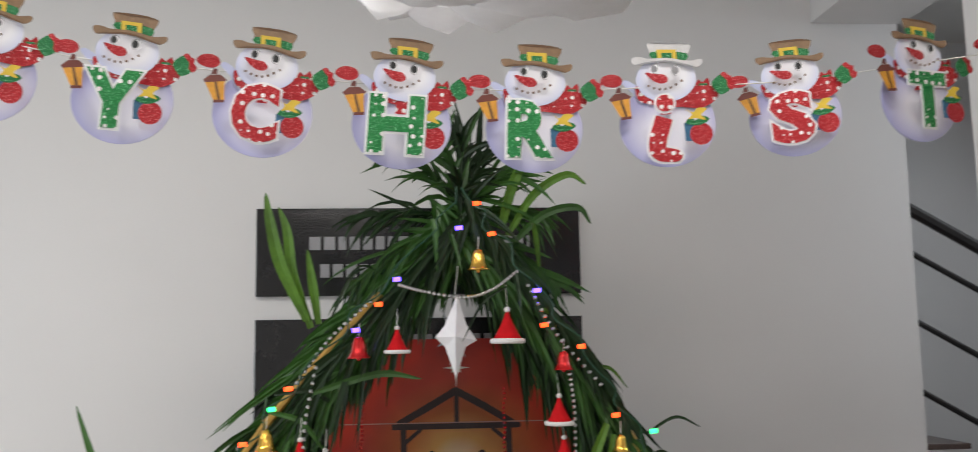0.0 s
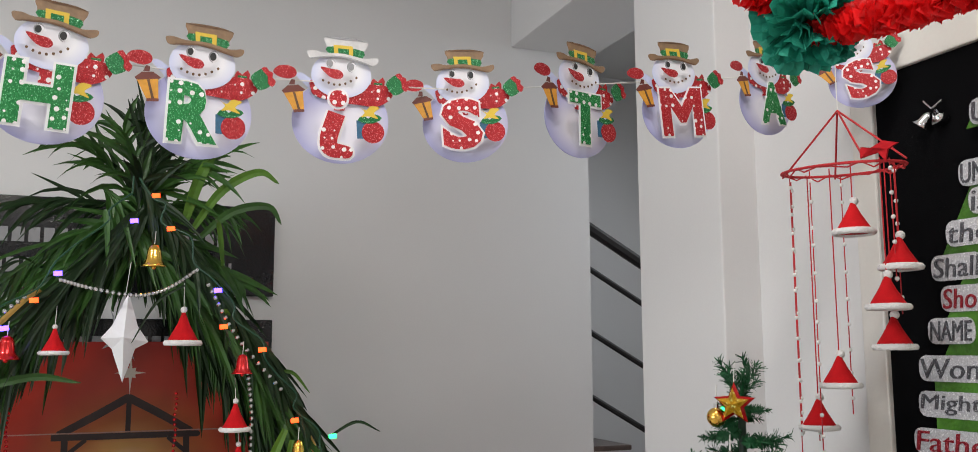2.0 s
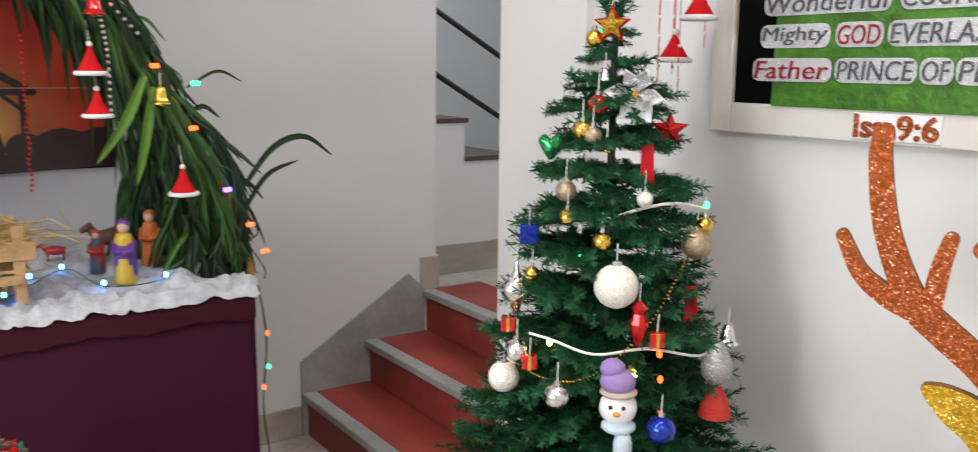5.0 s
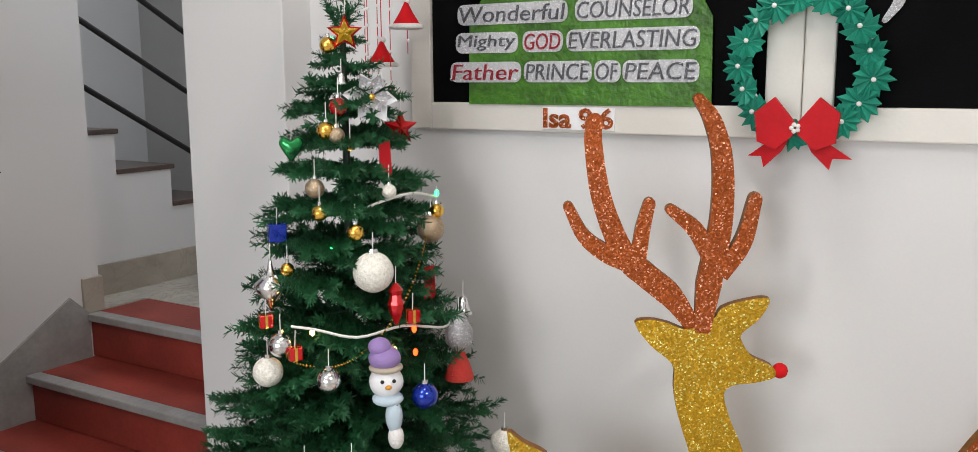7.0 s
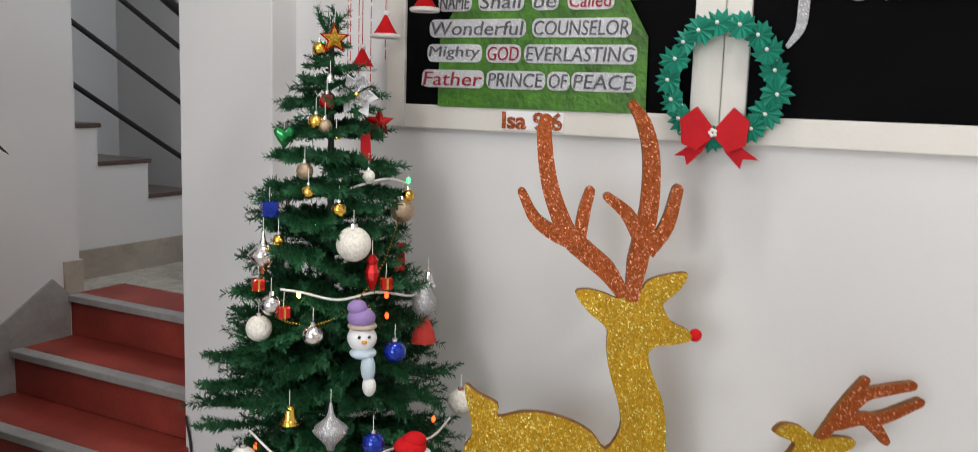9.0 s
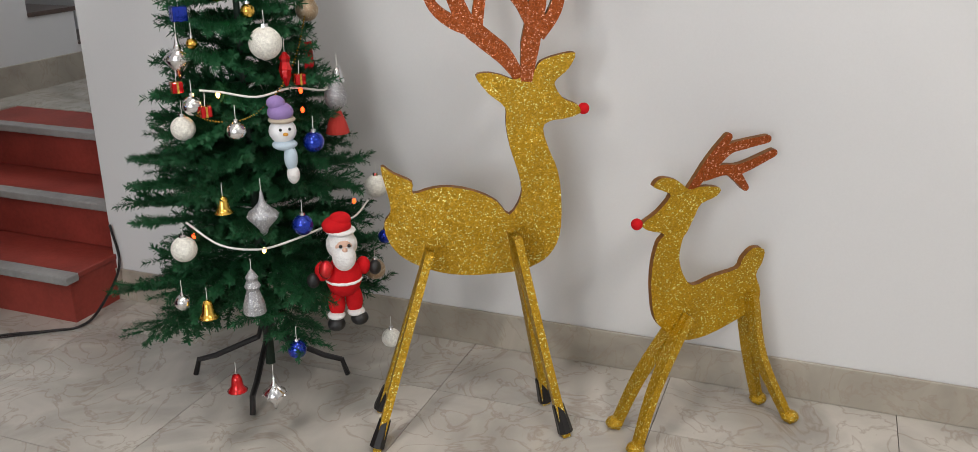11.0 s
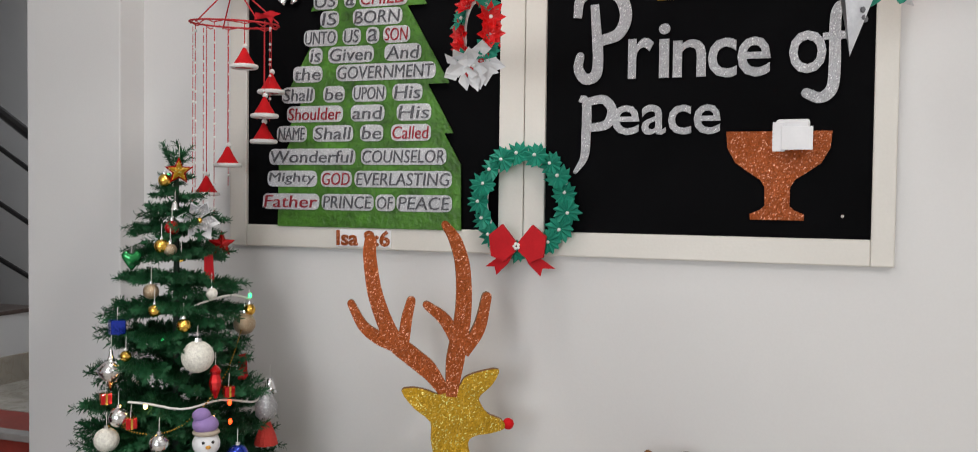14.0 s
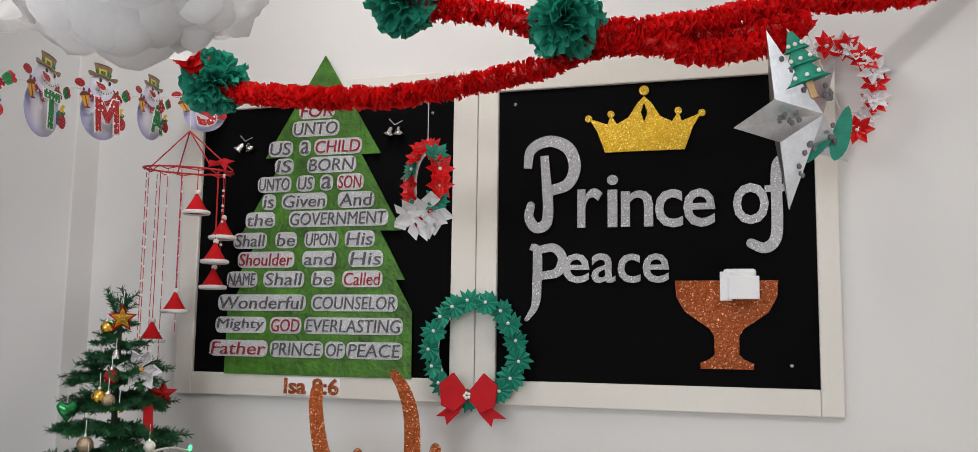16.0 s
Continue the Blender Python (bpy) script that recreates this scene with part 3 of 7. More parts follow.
stroke("letter", [(-0.51, 1.78), (-0.465, 1.785), (-0.44, 1.755), (-0.455, 1.715), (-0.505, 1.705)], (0.022, 0.026, 0.028, 0.022), LF - 0.001, SILVERGLIT, words)
for word, x0, x1, z0, z1 in (("e", -0.440, -0.362, 1.684, 1.768), ("a", -0.356, -0.288, 1.684, 1.768), ("c", -0.282, -0.218, 1.684, 1.766), ("e", -0.212, -0.139, 1.684, 1.766)):
    lettering("letter", word, x0, x1, z0, z1, LF - 0.0015, 0.004, SILVERGLIT, words, 0.012)
crown = on_wall(thing("crown_cutout", "gold glitter foam crown cut-out", "wall decoration"))
hc = [(0.0, 2.215), (0.02, 2.195), (0.045, 2.155), (0.078, 2.138), (0.095, 2.165), (0.105, 2.138), (0.158, 2.158), (0.135, 2.12), (0.112, 2.057)]
part("crown_card", plate(bmesh.new(), [(-0.205 + x, z) for x, z in hc] + [(-0.205 - x, z) for x, z in hc[:0:-1]], 0.005, LF), CROWNGLIT, crown)
for dx, zz, r in ((0, 2.232, 0.014), (0.095, 2.168, 0.010), (-0.095, 2.168, 0.010), (0.160, 2.158, 0.010), (-0.160, 2.158, 0.010)):
    part("crown_knob", plate(bmesh.new(), oval(-0.205 + dx, zz, r, r, 14), 0.006, LF - 0.001), CROWNGLIT, crown)
part("crown_diamond", plate(bmesh.new(), [(-0.205, 2.195), (-0.196, 2.168), (-0.205, 2.14), (-0.214, 2.168)], 0.003, LF - 0.0025), BLACKBOARD, crown, "black diamond opening")
cup = on_wall(thing("goblet_cutout", "copper glitter foam goblet cut-out", "wall decoration"))
hq = [(0.136, 1.69), (0.132, 1.645), (0.11, 1.605), (0.075, 1.58), (0.045, 1.56), (0.033, 1.54), (0.032, 1.49), (0.045, 1.478), (0.07, 1.468), (0.069, 1.452)]
part("goblet_card", plate(bmesh.new(), [(0.012 + x, z) for x, z in hq] + [(0.012 - x, z) for x, z in hq[::-1]], 0.006, LF), COPPERGLIT, cup)
roll = on_wall(thing("folded_paper", "folded white paper stuck on the goblet", "paper"))
part("sheet", boxed((0.006, -0.062, 1.642), (0.092, -0.043, 1.72), 0.008), WHITEPAPER, roll)
part("flap", boxed((-0.002, -0.066, 1.634), (0.03, -0.0625, 1.712), 0.002), WHITEPAPER, roll)
part("fold", boxed((0.02, -0.072, 1.638), (0.10, -0.067, 1.70), 0.002), WHITEPAPER, roll)
for yy, zz, lean in ((1.488, 2.141, 35), (0.966, 2.167, 10)):
    b = thing("silver_bells", "pair of small silver bells with a ribbon", "bell", (XW - 0.014, yy, zz), "bells on the board")
    for k in (-1, 1):
        q = part("bell", lathe(bmesh.new(), [(0.018, -0.02), (0.013, -0.012), (0.010, 0.004), (0.004, 0.014)], 10), SILVER, b, smooth=True)
        q.matrix_basis = pose(-0.012, 0.014 * k, -0.012, 0, 20, 0) @ pose(0, 0, 0, lean * k)
    part("ribbon", tube(bmesh.new(), [(-0.01, -0.025, 0.016), (-0.012, 0, 0.004), (-0.01, 0.02, 0.024)], 0.0025, 5), SILVER, b)


# ---- paper flowers ----
def flower_mesh(petals, r, cup, wide, seed, layers=1, frill=0.0):
    """Pointed paper petals round a centre that faces +z."""
    rng = random.Random(seed)
    bm = bmesh.new()
    for la in range(layers):
        for k in range(petals):
            a = (k + 0.5 * la + rng.uniform(-0.15, 0.15)) * math.tau / petals
            rr = r * (1 - 0.3 * la) * rng.uniform(0.88, 1.08)
            d, s = Vector((math.cos(a), math.sin(a), 0)), Vector((-math.sin(a), math.cos(a), 0))
            lift = cup * rng.uniform(0.6, 1.3) + 0.25 * la
            h = Vector((0, 0, 1))
            c = bm.verts.new(0.08 * rr * d + 0.02 * r * la * h)
            m1, m2 = bm.verts.new(0.55 * rr * d + wide * rr * s + lift * 0.5 * rr * h), bm.verts.new(0.55 * rr * d - wide * rr * s + lift * 0.5 * rr * h)
            mm = bm.verts.new(0.55 * rr * d + (lift * 0.5 - 0.14) * rr * h)
            t = bm.verts.new(rr * d + (lift * 0.8 + rng.uniform(-0.1, 0.1)) * rr * h)
            for f in ((c, mm, m1), (c, m2, mm), (m1, mm, t), (mm, m2, t)):
                bm.faces.new(f)
    return bm


def rosette_mesh(n, r, seed):
    """A pleated paper fan closed to a disc with a pointed rim; it faces +z."""
    rng = random.Random(seed)
    bm = bmesh.new()
    c, rims = bm.verts.new((0, 0, 0.10 * r)), []
    for k in range(2 * n):
        a = (k + rng.uniform(-0.12, 0.12)) * math.pi / n
        rr, h = (r * rng.uniform(0.92, 1.08), 0.20 * r) if k % 2 == 0 else (r * rng.uniform(0.70, 0.78), -0.10 * r)
        mid = bm.verts.new((0.5 * rr * math.cos(a), 0.5 * rr * math.sin(a), 0.10 * r + 0.5 * h))
        rims.append((mid, bm.verts.new((rr * math.cos(a), rr * math.sin(a), 0.05 * r + h + rng.uniform(-0.06, 0.06) * r))))
    for (m0, r0), (m1, r1) in zip(rims, rims[1:] + rims[:1]):
        bm.faces.new((c, m0, m1))
        bm.faces.new((m0, r0, r1, m1))
    return bm


def facing(direction):
    return Vector(direction).to_track_quat("Z", "Y").to_matrix().to_4x4()


def flower(parent, at, direction, r, material, seed, bead=True, petals=8, wide=0.26, layers=2):
    f = part("paper_flower", flower_mesh(petals, r, 0.45, wide, seed, layers), material, parent)
    f.matrix_basis = Matrix.Translation(at) @ facing(direction)
    if bead:
        part("bead", ball(bmesh.new(), (0, 0, 0.16 * r), 0.005, 8, 6), PEARL, f, "white pearl bead")
    return f


wreath = thing("paper_wreath", "green paper flower wreath with a red bow", "wreath", (1.487, 0.69, 1.49))
part("hoop", tube(bmesh.new(), [(0.015, 0.128 * math.cos(k), 0.135 * math.sin(k)) for k in np.linspace(0, math.tau, 40)[:-1]], 0.013, 8, True), WHITEPAPER, wreath)
rng = random.Random(3)
for k in range(17):
    a = k * math.tau / 17
    f = part("paper_flower", rosette_mesh(11, rng.uniform(0.036, 0.043), 50 + k), GREENPAPER, wreath)
    f.matrix_basis = Matrix.Translation((-0.012 - 0.006 * (k % 2), 0.132 * math.cos(a) + rng.uniform(-0.006, 0.006), 0.139 * math.sin(a))) @ facing((-1, rng.uniform(-0.35, 0.35) + 0.2 * math.cos(a), rng.uniform(-0.35, 0.35) + 0.2 * math.sin(a)))
    part("bead", ball(bmesh.new(), (0, 0, 0.012), 0.0055, 8, 6), PEARL, f, "white pearl bead")
bm = bmesh.new()
for s in (-1, 1):
    plate(bm, [(s * 0.004, 0.012), (s * 0.045, 0.062), (s * 0.085, 0.03), (s * 0.078, -0.03), (s * 0.04, -0.045), (s * 0.004, -0.014)], 0.012, -0.012)
part("bow", bm, REDCARD, wreath, "red card bow").matrix_basis = pose(-0.045, 0.0, -0.125, 0, 0, -90)
for s, k in ((-1, 1.0), (1, 1.1)):
    bm = plate(bmesh.new(), [(s * 0.004, 0.0), (s * 0.03, -0.01), (s * 0.10 * k, -0.062), (s * 0.072, -0.062), (s * 0.066, -0.085), (s * 0.03, -0.05)], 0.003, 0.002)
    part("bow_tail", bm, REDCARD, wreath).matrix_basis = pose(-0.043, 0.0, -0.125, 0, 0, -90)
bm = bmesh.new()
for k in range(5):
    ball(bm, (-0.062, 0.007 * math.cos(k * 1.26), -0.125 + 0.007 * math.sin(k * 1.26)), 0.005, 8, 6)
part("pearls", bm, PEARL, wreath)

small = thing("hanging_flower_wreath", "small hanging wreath of red, green and white paper", "wreath", (1.005, 0.66, 1.90))
part("hoop", tube(bmesh.new(), [(0.03 * math.cos(k), 0.045 * math.cos(k), 0.075 * math.sin(k)) for k in np.linspace(0, math.tau, 24)[:-1]], 0.006, 6, True), WHITEPAPER, small)
for k in range(13):
    a = 1.9 + k * math.tau / 13
    flower(small, (0.035 * math.cos(a) - 0.01, 0.05 * math.cos(a), 0.08 * math.sin(a)), (-1 + rng.uniform(-.2, .2), 0.7 * math.cos(a), 0.8 * math.sin(a)), 0.036, REDPAPER if k % 3 != 1 else GREENPAPER, 90 + k, k % 2 == 0, 8, 0.26, 2)
for k in range(4):
    flower(small, (-0.035, 0.0 + 0.016 * (k - 1.5), -0.075 - 0.006 * k), (-1, 0.3 * (k - 1.5), -0.9), 0.062, WHITEPAPER, 120 + k, k == 1, 4, 0.34, 1)
part("thread", tube(bmesh.new(), [(0, 0, 0.075), (0, 0, 0.24)], 0.0012, 5), CORD, small)

chain = thing("paper_flower_ring", "ring of red and white paper flowers", "paper garland", (1.49, -0.30, 2.18))
pts = smooth_line([(0.01, 0.06, 0.13), (0, -0.015, 0.125), (0, -0.07, 0.10), (0, -0.10, 0.035), (0, -0.088, -0.035), (0, -0.05, -0.10)], 4)
part("wire", tube(bmesh.new(), pts, 0.002, 5), CORD, chain)
for k in range(12):
    p = pts[round(k * (len(pts) - 1) / 11)]
    flower(chain, (p[0] - 0.012, p[1] + rng.uniform(-.008, .008), p[2]), (-1, rng.uniform(-.5, .3), rng.uniform(-.4, .4)), 0.042, REDPAPER if k % 2 else WHITEPAPER, 140 + k, True, 7, 0.26, 2)


# ---- crepe garlands and pompoms ----
def crepe(bm, pts, r, seed, step=0.0055, n=13):
    """Ruffled paper strip wound along a line."""
    rng = random.Random(seed)
    pts = [Vector(p) for p in pts]
    for a, b in zip(pts, pts[1:]):
        d = b - a
        m = max(1, int(d.length / step))
        dn = d.normalized()
        s = dn.cross(Vector((0, 0, 1))).normalized()
        u = s.cross(dn)
        for i in range(m):
            c = a + d * (i + rng.random()) / m
            for k in range(n):
                an = rng.uniform(0, math.tau)
                e = math.cos(an) * s + math.sin(an) * u
                t = dn.cross(e)
                w, rr, lean = rng.uniform(0.007, 0.016), r * rng.uniform(0.7, 1.15), rng.uniform(-0.012, 0.012)
                tw = rng.uniform(-0.8, 0.8)
                wv = (t * math.cos(tw) + dn * math.sin(tw)) * w
                v = [bm.verts.new(c + e * rr * 0.25 - wv * 0.5), bm.verts.new(c + e * rr * 0.25 + wv * 0.5),
                     bm.verts.new(c + e * rr * rng.uniform(0.9, 1.1) + dn * lean + wv), bm.verts.new(c + e * rr + dn * lean - wv)]
                bm.faces.new(v)
    return bm


def garland(pts, r, seed, label):
    g = thing("crepe_garland", label, "garland", group="red paper garlands")
    line = smooth_line(pts, 6)
    part("cord", tube(bmesh.new(), line, r * 0.55, 8), REDPAPER, g)
    ruffle = part("ruffle", crepe(bmesh.new(), line, r, seed), REDPAPER, g)
    ruffle["kind"] = "stuff"
    return g


garland([(1.03, 1.27, 2.175), (1.03, 1.07, 2.145), (1.01, 0.81, 2.12), (1.01, 0.61, 2.13), (1.03, 0.39, 2.17), (1.05, 0.22, 2.22), (1.08, -0.16, 2.24), (1.09, -0.22, 2.26)], 0.029, 1, "ruffled red crepe paper garland sagging before the board")
garland([(0.75, 0.95, 2.45), (0.85, 0.63, 2.29), (0.89, 0.5, 2.275), (0.93, 0.36, 2.24), (1.0, 0.11, 2.20), (1.04, 0.0, 2.18), (1.08, -0.16, 2.21), (1.10, -0.21, 2.26)], 0.031, 2, "ruffled red crepe paper garland with green pompoms")
garland([(0.96, 0.26, 2.225), (1.02, 0.01, 2.25), (1.07, -0.16, 2.29), (1.12, -0.36, 2.30), (1.16, -0.52, 2.34), (1.3, -0.8, 2.6)], 0.025, 3, "ruffled red crepe paper garland rising to the ceiling")
garland([(1.02, 1.29, 2.21), (0.90, 1.32, 2.27), (0.72, 1.37, 2.42), (0.45, 1.43, 2.75)], 0.031, 4, "ruffled red crepe paper garland rising to the ceiling")
g = thing("ceiling_cords", "thin cords that hold the garlands to the ceiling", "cord")
for a, b in (((1.10, -0.21, 2.26), (1.10, -0.21, 3.3)), ((0.75, 0.95, 2.45), (0.5, 1.2, 3.3)), ((1.3, -0.8, 2.6), (1.4, -1.2, 3.3)), ((0.45, 1.43, 2.75), (0.3, 1.46, 3.3))):
    part("cord", tube(bmesh.new(), [a, b], 0.002, 5), CORD, g)


def pompom(at, r, seed, axis=(0, 0, 1)):
    """Tissue pompom of many folded, pinked petals."""
    g = thing("paper_pompom", "dark green tissue paper pompom on the garland", "pompom", at, "green pompoms")
    rng = random.Random(seed)
    bm = bmesh.new()
    for k in range(150):
        z = rng.uniform(-0.9, 0.95)
        a = rng.uniform(0, math.tau)
        q = math.sqrt(1 - z * z)
        d = Vector((q * math.cos(a), q * math.sin(a), z))
        s = d.cross(Vector((rng.uniform(-1, 1), rng.uniform(-1, 1), rng.uniform(-1, 1)))).normalized()
        n2 = d.cross(s)
        rr, w = r * rng.uniform(0.8, 1.1), r * rng.uniform(0.22, 0.4)
        rows = []
        for j, (f, ww) in enumerate(((0.1, 0.1), (0.5, 0.6), (0.85, 1.0), (1.0, 0.9))):
            rows.append([bm.verts.new(d * rr * (f + (0.06 * (i % 2) if j == 3 else 0)) + s * w * ww * (i - 2) / 2 + n2 * (w * 0.3 * (i % 2) * f + 0.25 * w * math.sin(2 * f + a))) for i in range(5)])
        for p, o in zip(rows, rows[1:]):
            for i in range(4):
                bm.faces.new((p[i], p[i + 1], o[i + 1], o[i]))
    part("petals", bm, GREENPAPER, g)
    part("core", ball(bmesh.new(), (0, 0, 0), r * 0.3, 8, 6), GREENPAPER, g)


pompom((1.03, 1.285, 2.20), 0.088, 5)
pompom((0.84, 0.66, 2.30), 0.085, 6)
pompom((0.94, 0.31, 2.25), 0.088, 7)

# tissue cloud that hangs near the camera
cloud = thing("tissue_cloud", "grey-white tissue paper cloud hanging from the ceiling", "hanging decoration", (-0.03, 0.72, 2.035))
rng = random.Random(11)
bm = bmesh.new()
for lump, (cx, cy, cz, r) in enumerate(((0, 0, 0.02, 0.16), (-0.12, -0.06, 0.045, 0.12), (0.13, 0.05, 0.03, 0.12), (0.04, -0.09, 0.0, 0.11), (-0.05, 0.1, 0.02, 0.12))):
    for k in range(34):
        z = rng.uniform(-1, 0.15)
        a = rng.uniform(0, math.tau)
        q = math.sqrt(1 - z * z)
        d = Vector((q * math.cos(a), q * math.sin(a), z))
        s = d.cross(Vector((rng.uniform(-1, 1), rng.uniform(-1, 1), rng.uniform(-1, 1)))).normalized()
        t = d.cross(s)
        w = r * rng.uniform(0.26, 0.40)
        c = Vector((cx, cy, cz)) + d * r * rng.uniform(0.8, 1.0)
        inner, ring, mid = [], [], bm.verts.new(c + d * 0.014)
        ph = rng.uniform(0, 6)
        for i in range(14):
            an = i * math.tau / 14
            e = (math.cos(an) * s * 0.85 + math.sin(an) * t) * w * (1 + 0.06 * math.sin(3 * an + ph))
            inner.append(bm.verts.new(c + e * 0.6 + d * (0.004 - 0.05 * w)))
            ring.append(bm.verts.new(c + e - d * w * (0.38 + 0.10 * math.sin(2 * an + ph))))
        for i in range(14):
            bm.faces.new((mid, inner[i], inner[(i + 1) % 14]))
            bm.faces.new((inner[i], ring[i], ring[(i + 1) % 14], inner[(i + 1) % 14]))
puff = part("tissue_petals", bm, TISSUE, cloud, smooth=True)
puff["kind"] = "stuff"
part("thread", tube(bmesh.new(), [(0, 0, 0.1), (0, 0, 1.264)], 0.0015, 5), CORD, cloud)

# hanging silver paper star with a small felt tree before it
star = thing("paper_star", "large silver holographic paper star hanging", "star ornament", (1.10, -0.205, 2.02))
bm = bmesh.new()
for k in range(5):
    a0 = math.radians(58 + 72 * k)
    tip = bm.verts.new((0, 0.212 * math.cos(a0), 0.212 * math.sin(a0)))
    for s in (-1, 1):
        b0 = a0 + s * math.radians(36)
        inn = bm.verts.new((0, 0.082 * math.cos(b0), 0.082 * math.sin(b0)))
        for o in (-0.072, 0.072):
            c = bm.verts.new((o, 0, 0))
            bm.faces.new((c, tip, inn))
bmesh.ops.remove_doubles(bm, verts=bm.verts[:], dist=0.0005)
bmesh.ops.recalc_face_normals(bm, faces=bm.faces[:])
st = part("star_body", bm, SILVERFOIL, star)
st.matrix_basis = pose(0, 0.012, 0.012, 0, -4, 51)
rng = random.Random(8)
for k in range(5):
    a0 = math.radians(58 + 72 * k)
    for j in range(7):
        f, sp = rng.uniform(0.3, 0.75), rng.uniform(-0.35, 0.35)
        aa = a0 + sp * (1 - f)
        rad = 0.19 * f
        part("punched_hole", tube(bmesh.new(), [(-0.072 * (1 - f * 0.97) - 0.0025, rad * math.cos(aa), rad * math.sin(aa)), (-0.072 * (1 - f * 0.97) + 0.002, rad * math.cos(aa), rad * math.sin(aa))], 0.0065, 8), mat("dark_holes", (0.13, 0.13, 0.14), 0.5), st)
part("thread", tube(bmesh.new(), [(0, 0, 0.1), (0, 0, 0.24)], 0.0014, 5), CORD, star)
ft = thing("felt_tree_ornament", "small green felt tree with pearl beads", "ornament", (1.035, -0.205, 2.14))
for j, (w, z0, z1) in enumerate(((0.030, 0.03, 0.075), (0.042, -0.005, 0.045), (0.052, -0.045, 0.015))):
    bm = lathe(bmesh.new(), [(w, z0), (w * 0.75, z0 + 0.008), (0.006, z1)], 9)
    bmesh.ops.scale(bm, vec=(0.35, 1, 1), verts=bm.verts[:])
    part("felt_tier", bm, GREENPAPER, ft)
    for s in (-1, 0, 1):
        part("bead", ball(bmesh.new(), (-w * 0.33, s * w * 0.5, z0 + 0.012), 0.005, 8, 6), PEARL, ft)
part("stem", boxed((-0.004, -0.008, -0.085), (0.004, 0.008, -0.045), 0.002), WOOD, ft)
part("thread", tube(bmesh.new(), [(0, 0, 0.07), (0.06, 0, 0.12)], 0.0014, 5), CORD, ft)
ft.matrix_basis = pose(1.035, -0.205, 2.14, -18, 0, 0)
lf = thing("felt_leaf", "green felt leaf hanging below the star", "ornament", (1.16, -0.29, 2.0))
part("leaf", plate(bmesh.new(), smooth_loop([(0, 0.07), (0.018, 0.03), (0.02, -0.03), (0.0, -0.06), (-0.018, -0.03), (-0.016, 0.03)], 3), 0.006), GREENPAPER, lf).matrix_basis = pose(0, 0, 0, 0, 15, -90)
part("leaf", plate(bmesh.new(), smooth_loop([(0, 0.05), (0.018, 0.02), (0.018, -0.03), (0.0, -0.045), (-0.018, -0.01)], 3), 0.006), GREENPAPER, lf).matrix_basis = pose(-0.02, 0.06, -0.03, 0, 50, -90)
part("thread", tube(bmesh.new(), [(0, 0, 0.06), (-0.06, 0.08, 0.26)], 0.0014, 5), CORD, lf)


# ---- snowman letters on a string ----
def grown(pts, d):
    """The outline pushed out by d."""
    n, out = len(pts), []
    area = sum(pts[i][0] * pts[(i + 1) % n][1] - pts[(i + 1) % n][0] * pts[i][1] for i in range(n))
    for i in range(n):
        a, b, c = (Vector(pts[(i + k) % n]) for k in (-1, 0, 1))
        e, f = (b - a).normalized(), (c - b).normalized()
        p, q = Vector((e[1], -e[0])), Vector((f[1], -f[0]))
        m = (p + q) / max(0.35, 1 + p.dot(q))
        out.append(b + m * d * (1 if area > 0 else -1))
    return out


BLOCK = {"T": [(-1, 1), (1, 1), (1, 0.55), (0.3, 0.55), (0.3, -1), (-0.3, -1), (-0.3, 0.55), (-1, 0.55)],
         "M": [(-1, -1), (-1, 1), (-0.5, 1), (0, 0.2), (0.5, 1), (1, 1), (1, -1), (0.55, -1), (0.55, 0.25), (0.12, -0.45), (-0.12, -0.45), (-0.55, 0.25), (-0.55, -1)],
         "H": [(-1, -1), (-1, 1), (-0.45, 1), (-0.45, 0.25), (0.45, 0.25), (0.45, 1), (1, 1), (1, -1), (0.45, -1), (0.45, -0.25), (-0.45, -0.25), (-0.45, -1)],
         "Y": [(-0.28, -1), (-0.28, -0.15), (-1, 1), (-0.4, 1), (0, 0.3), (0.4, 1), (1, 1), (0.28, -0.15), (0.28, -1)]}


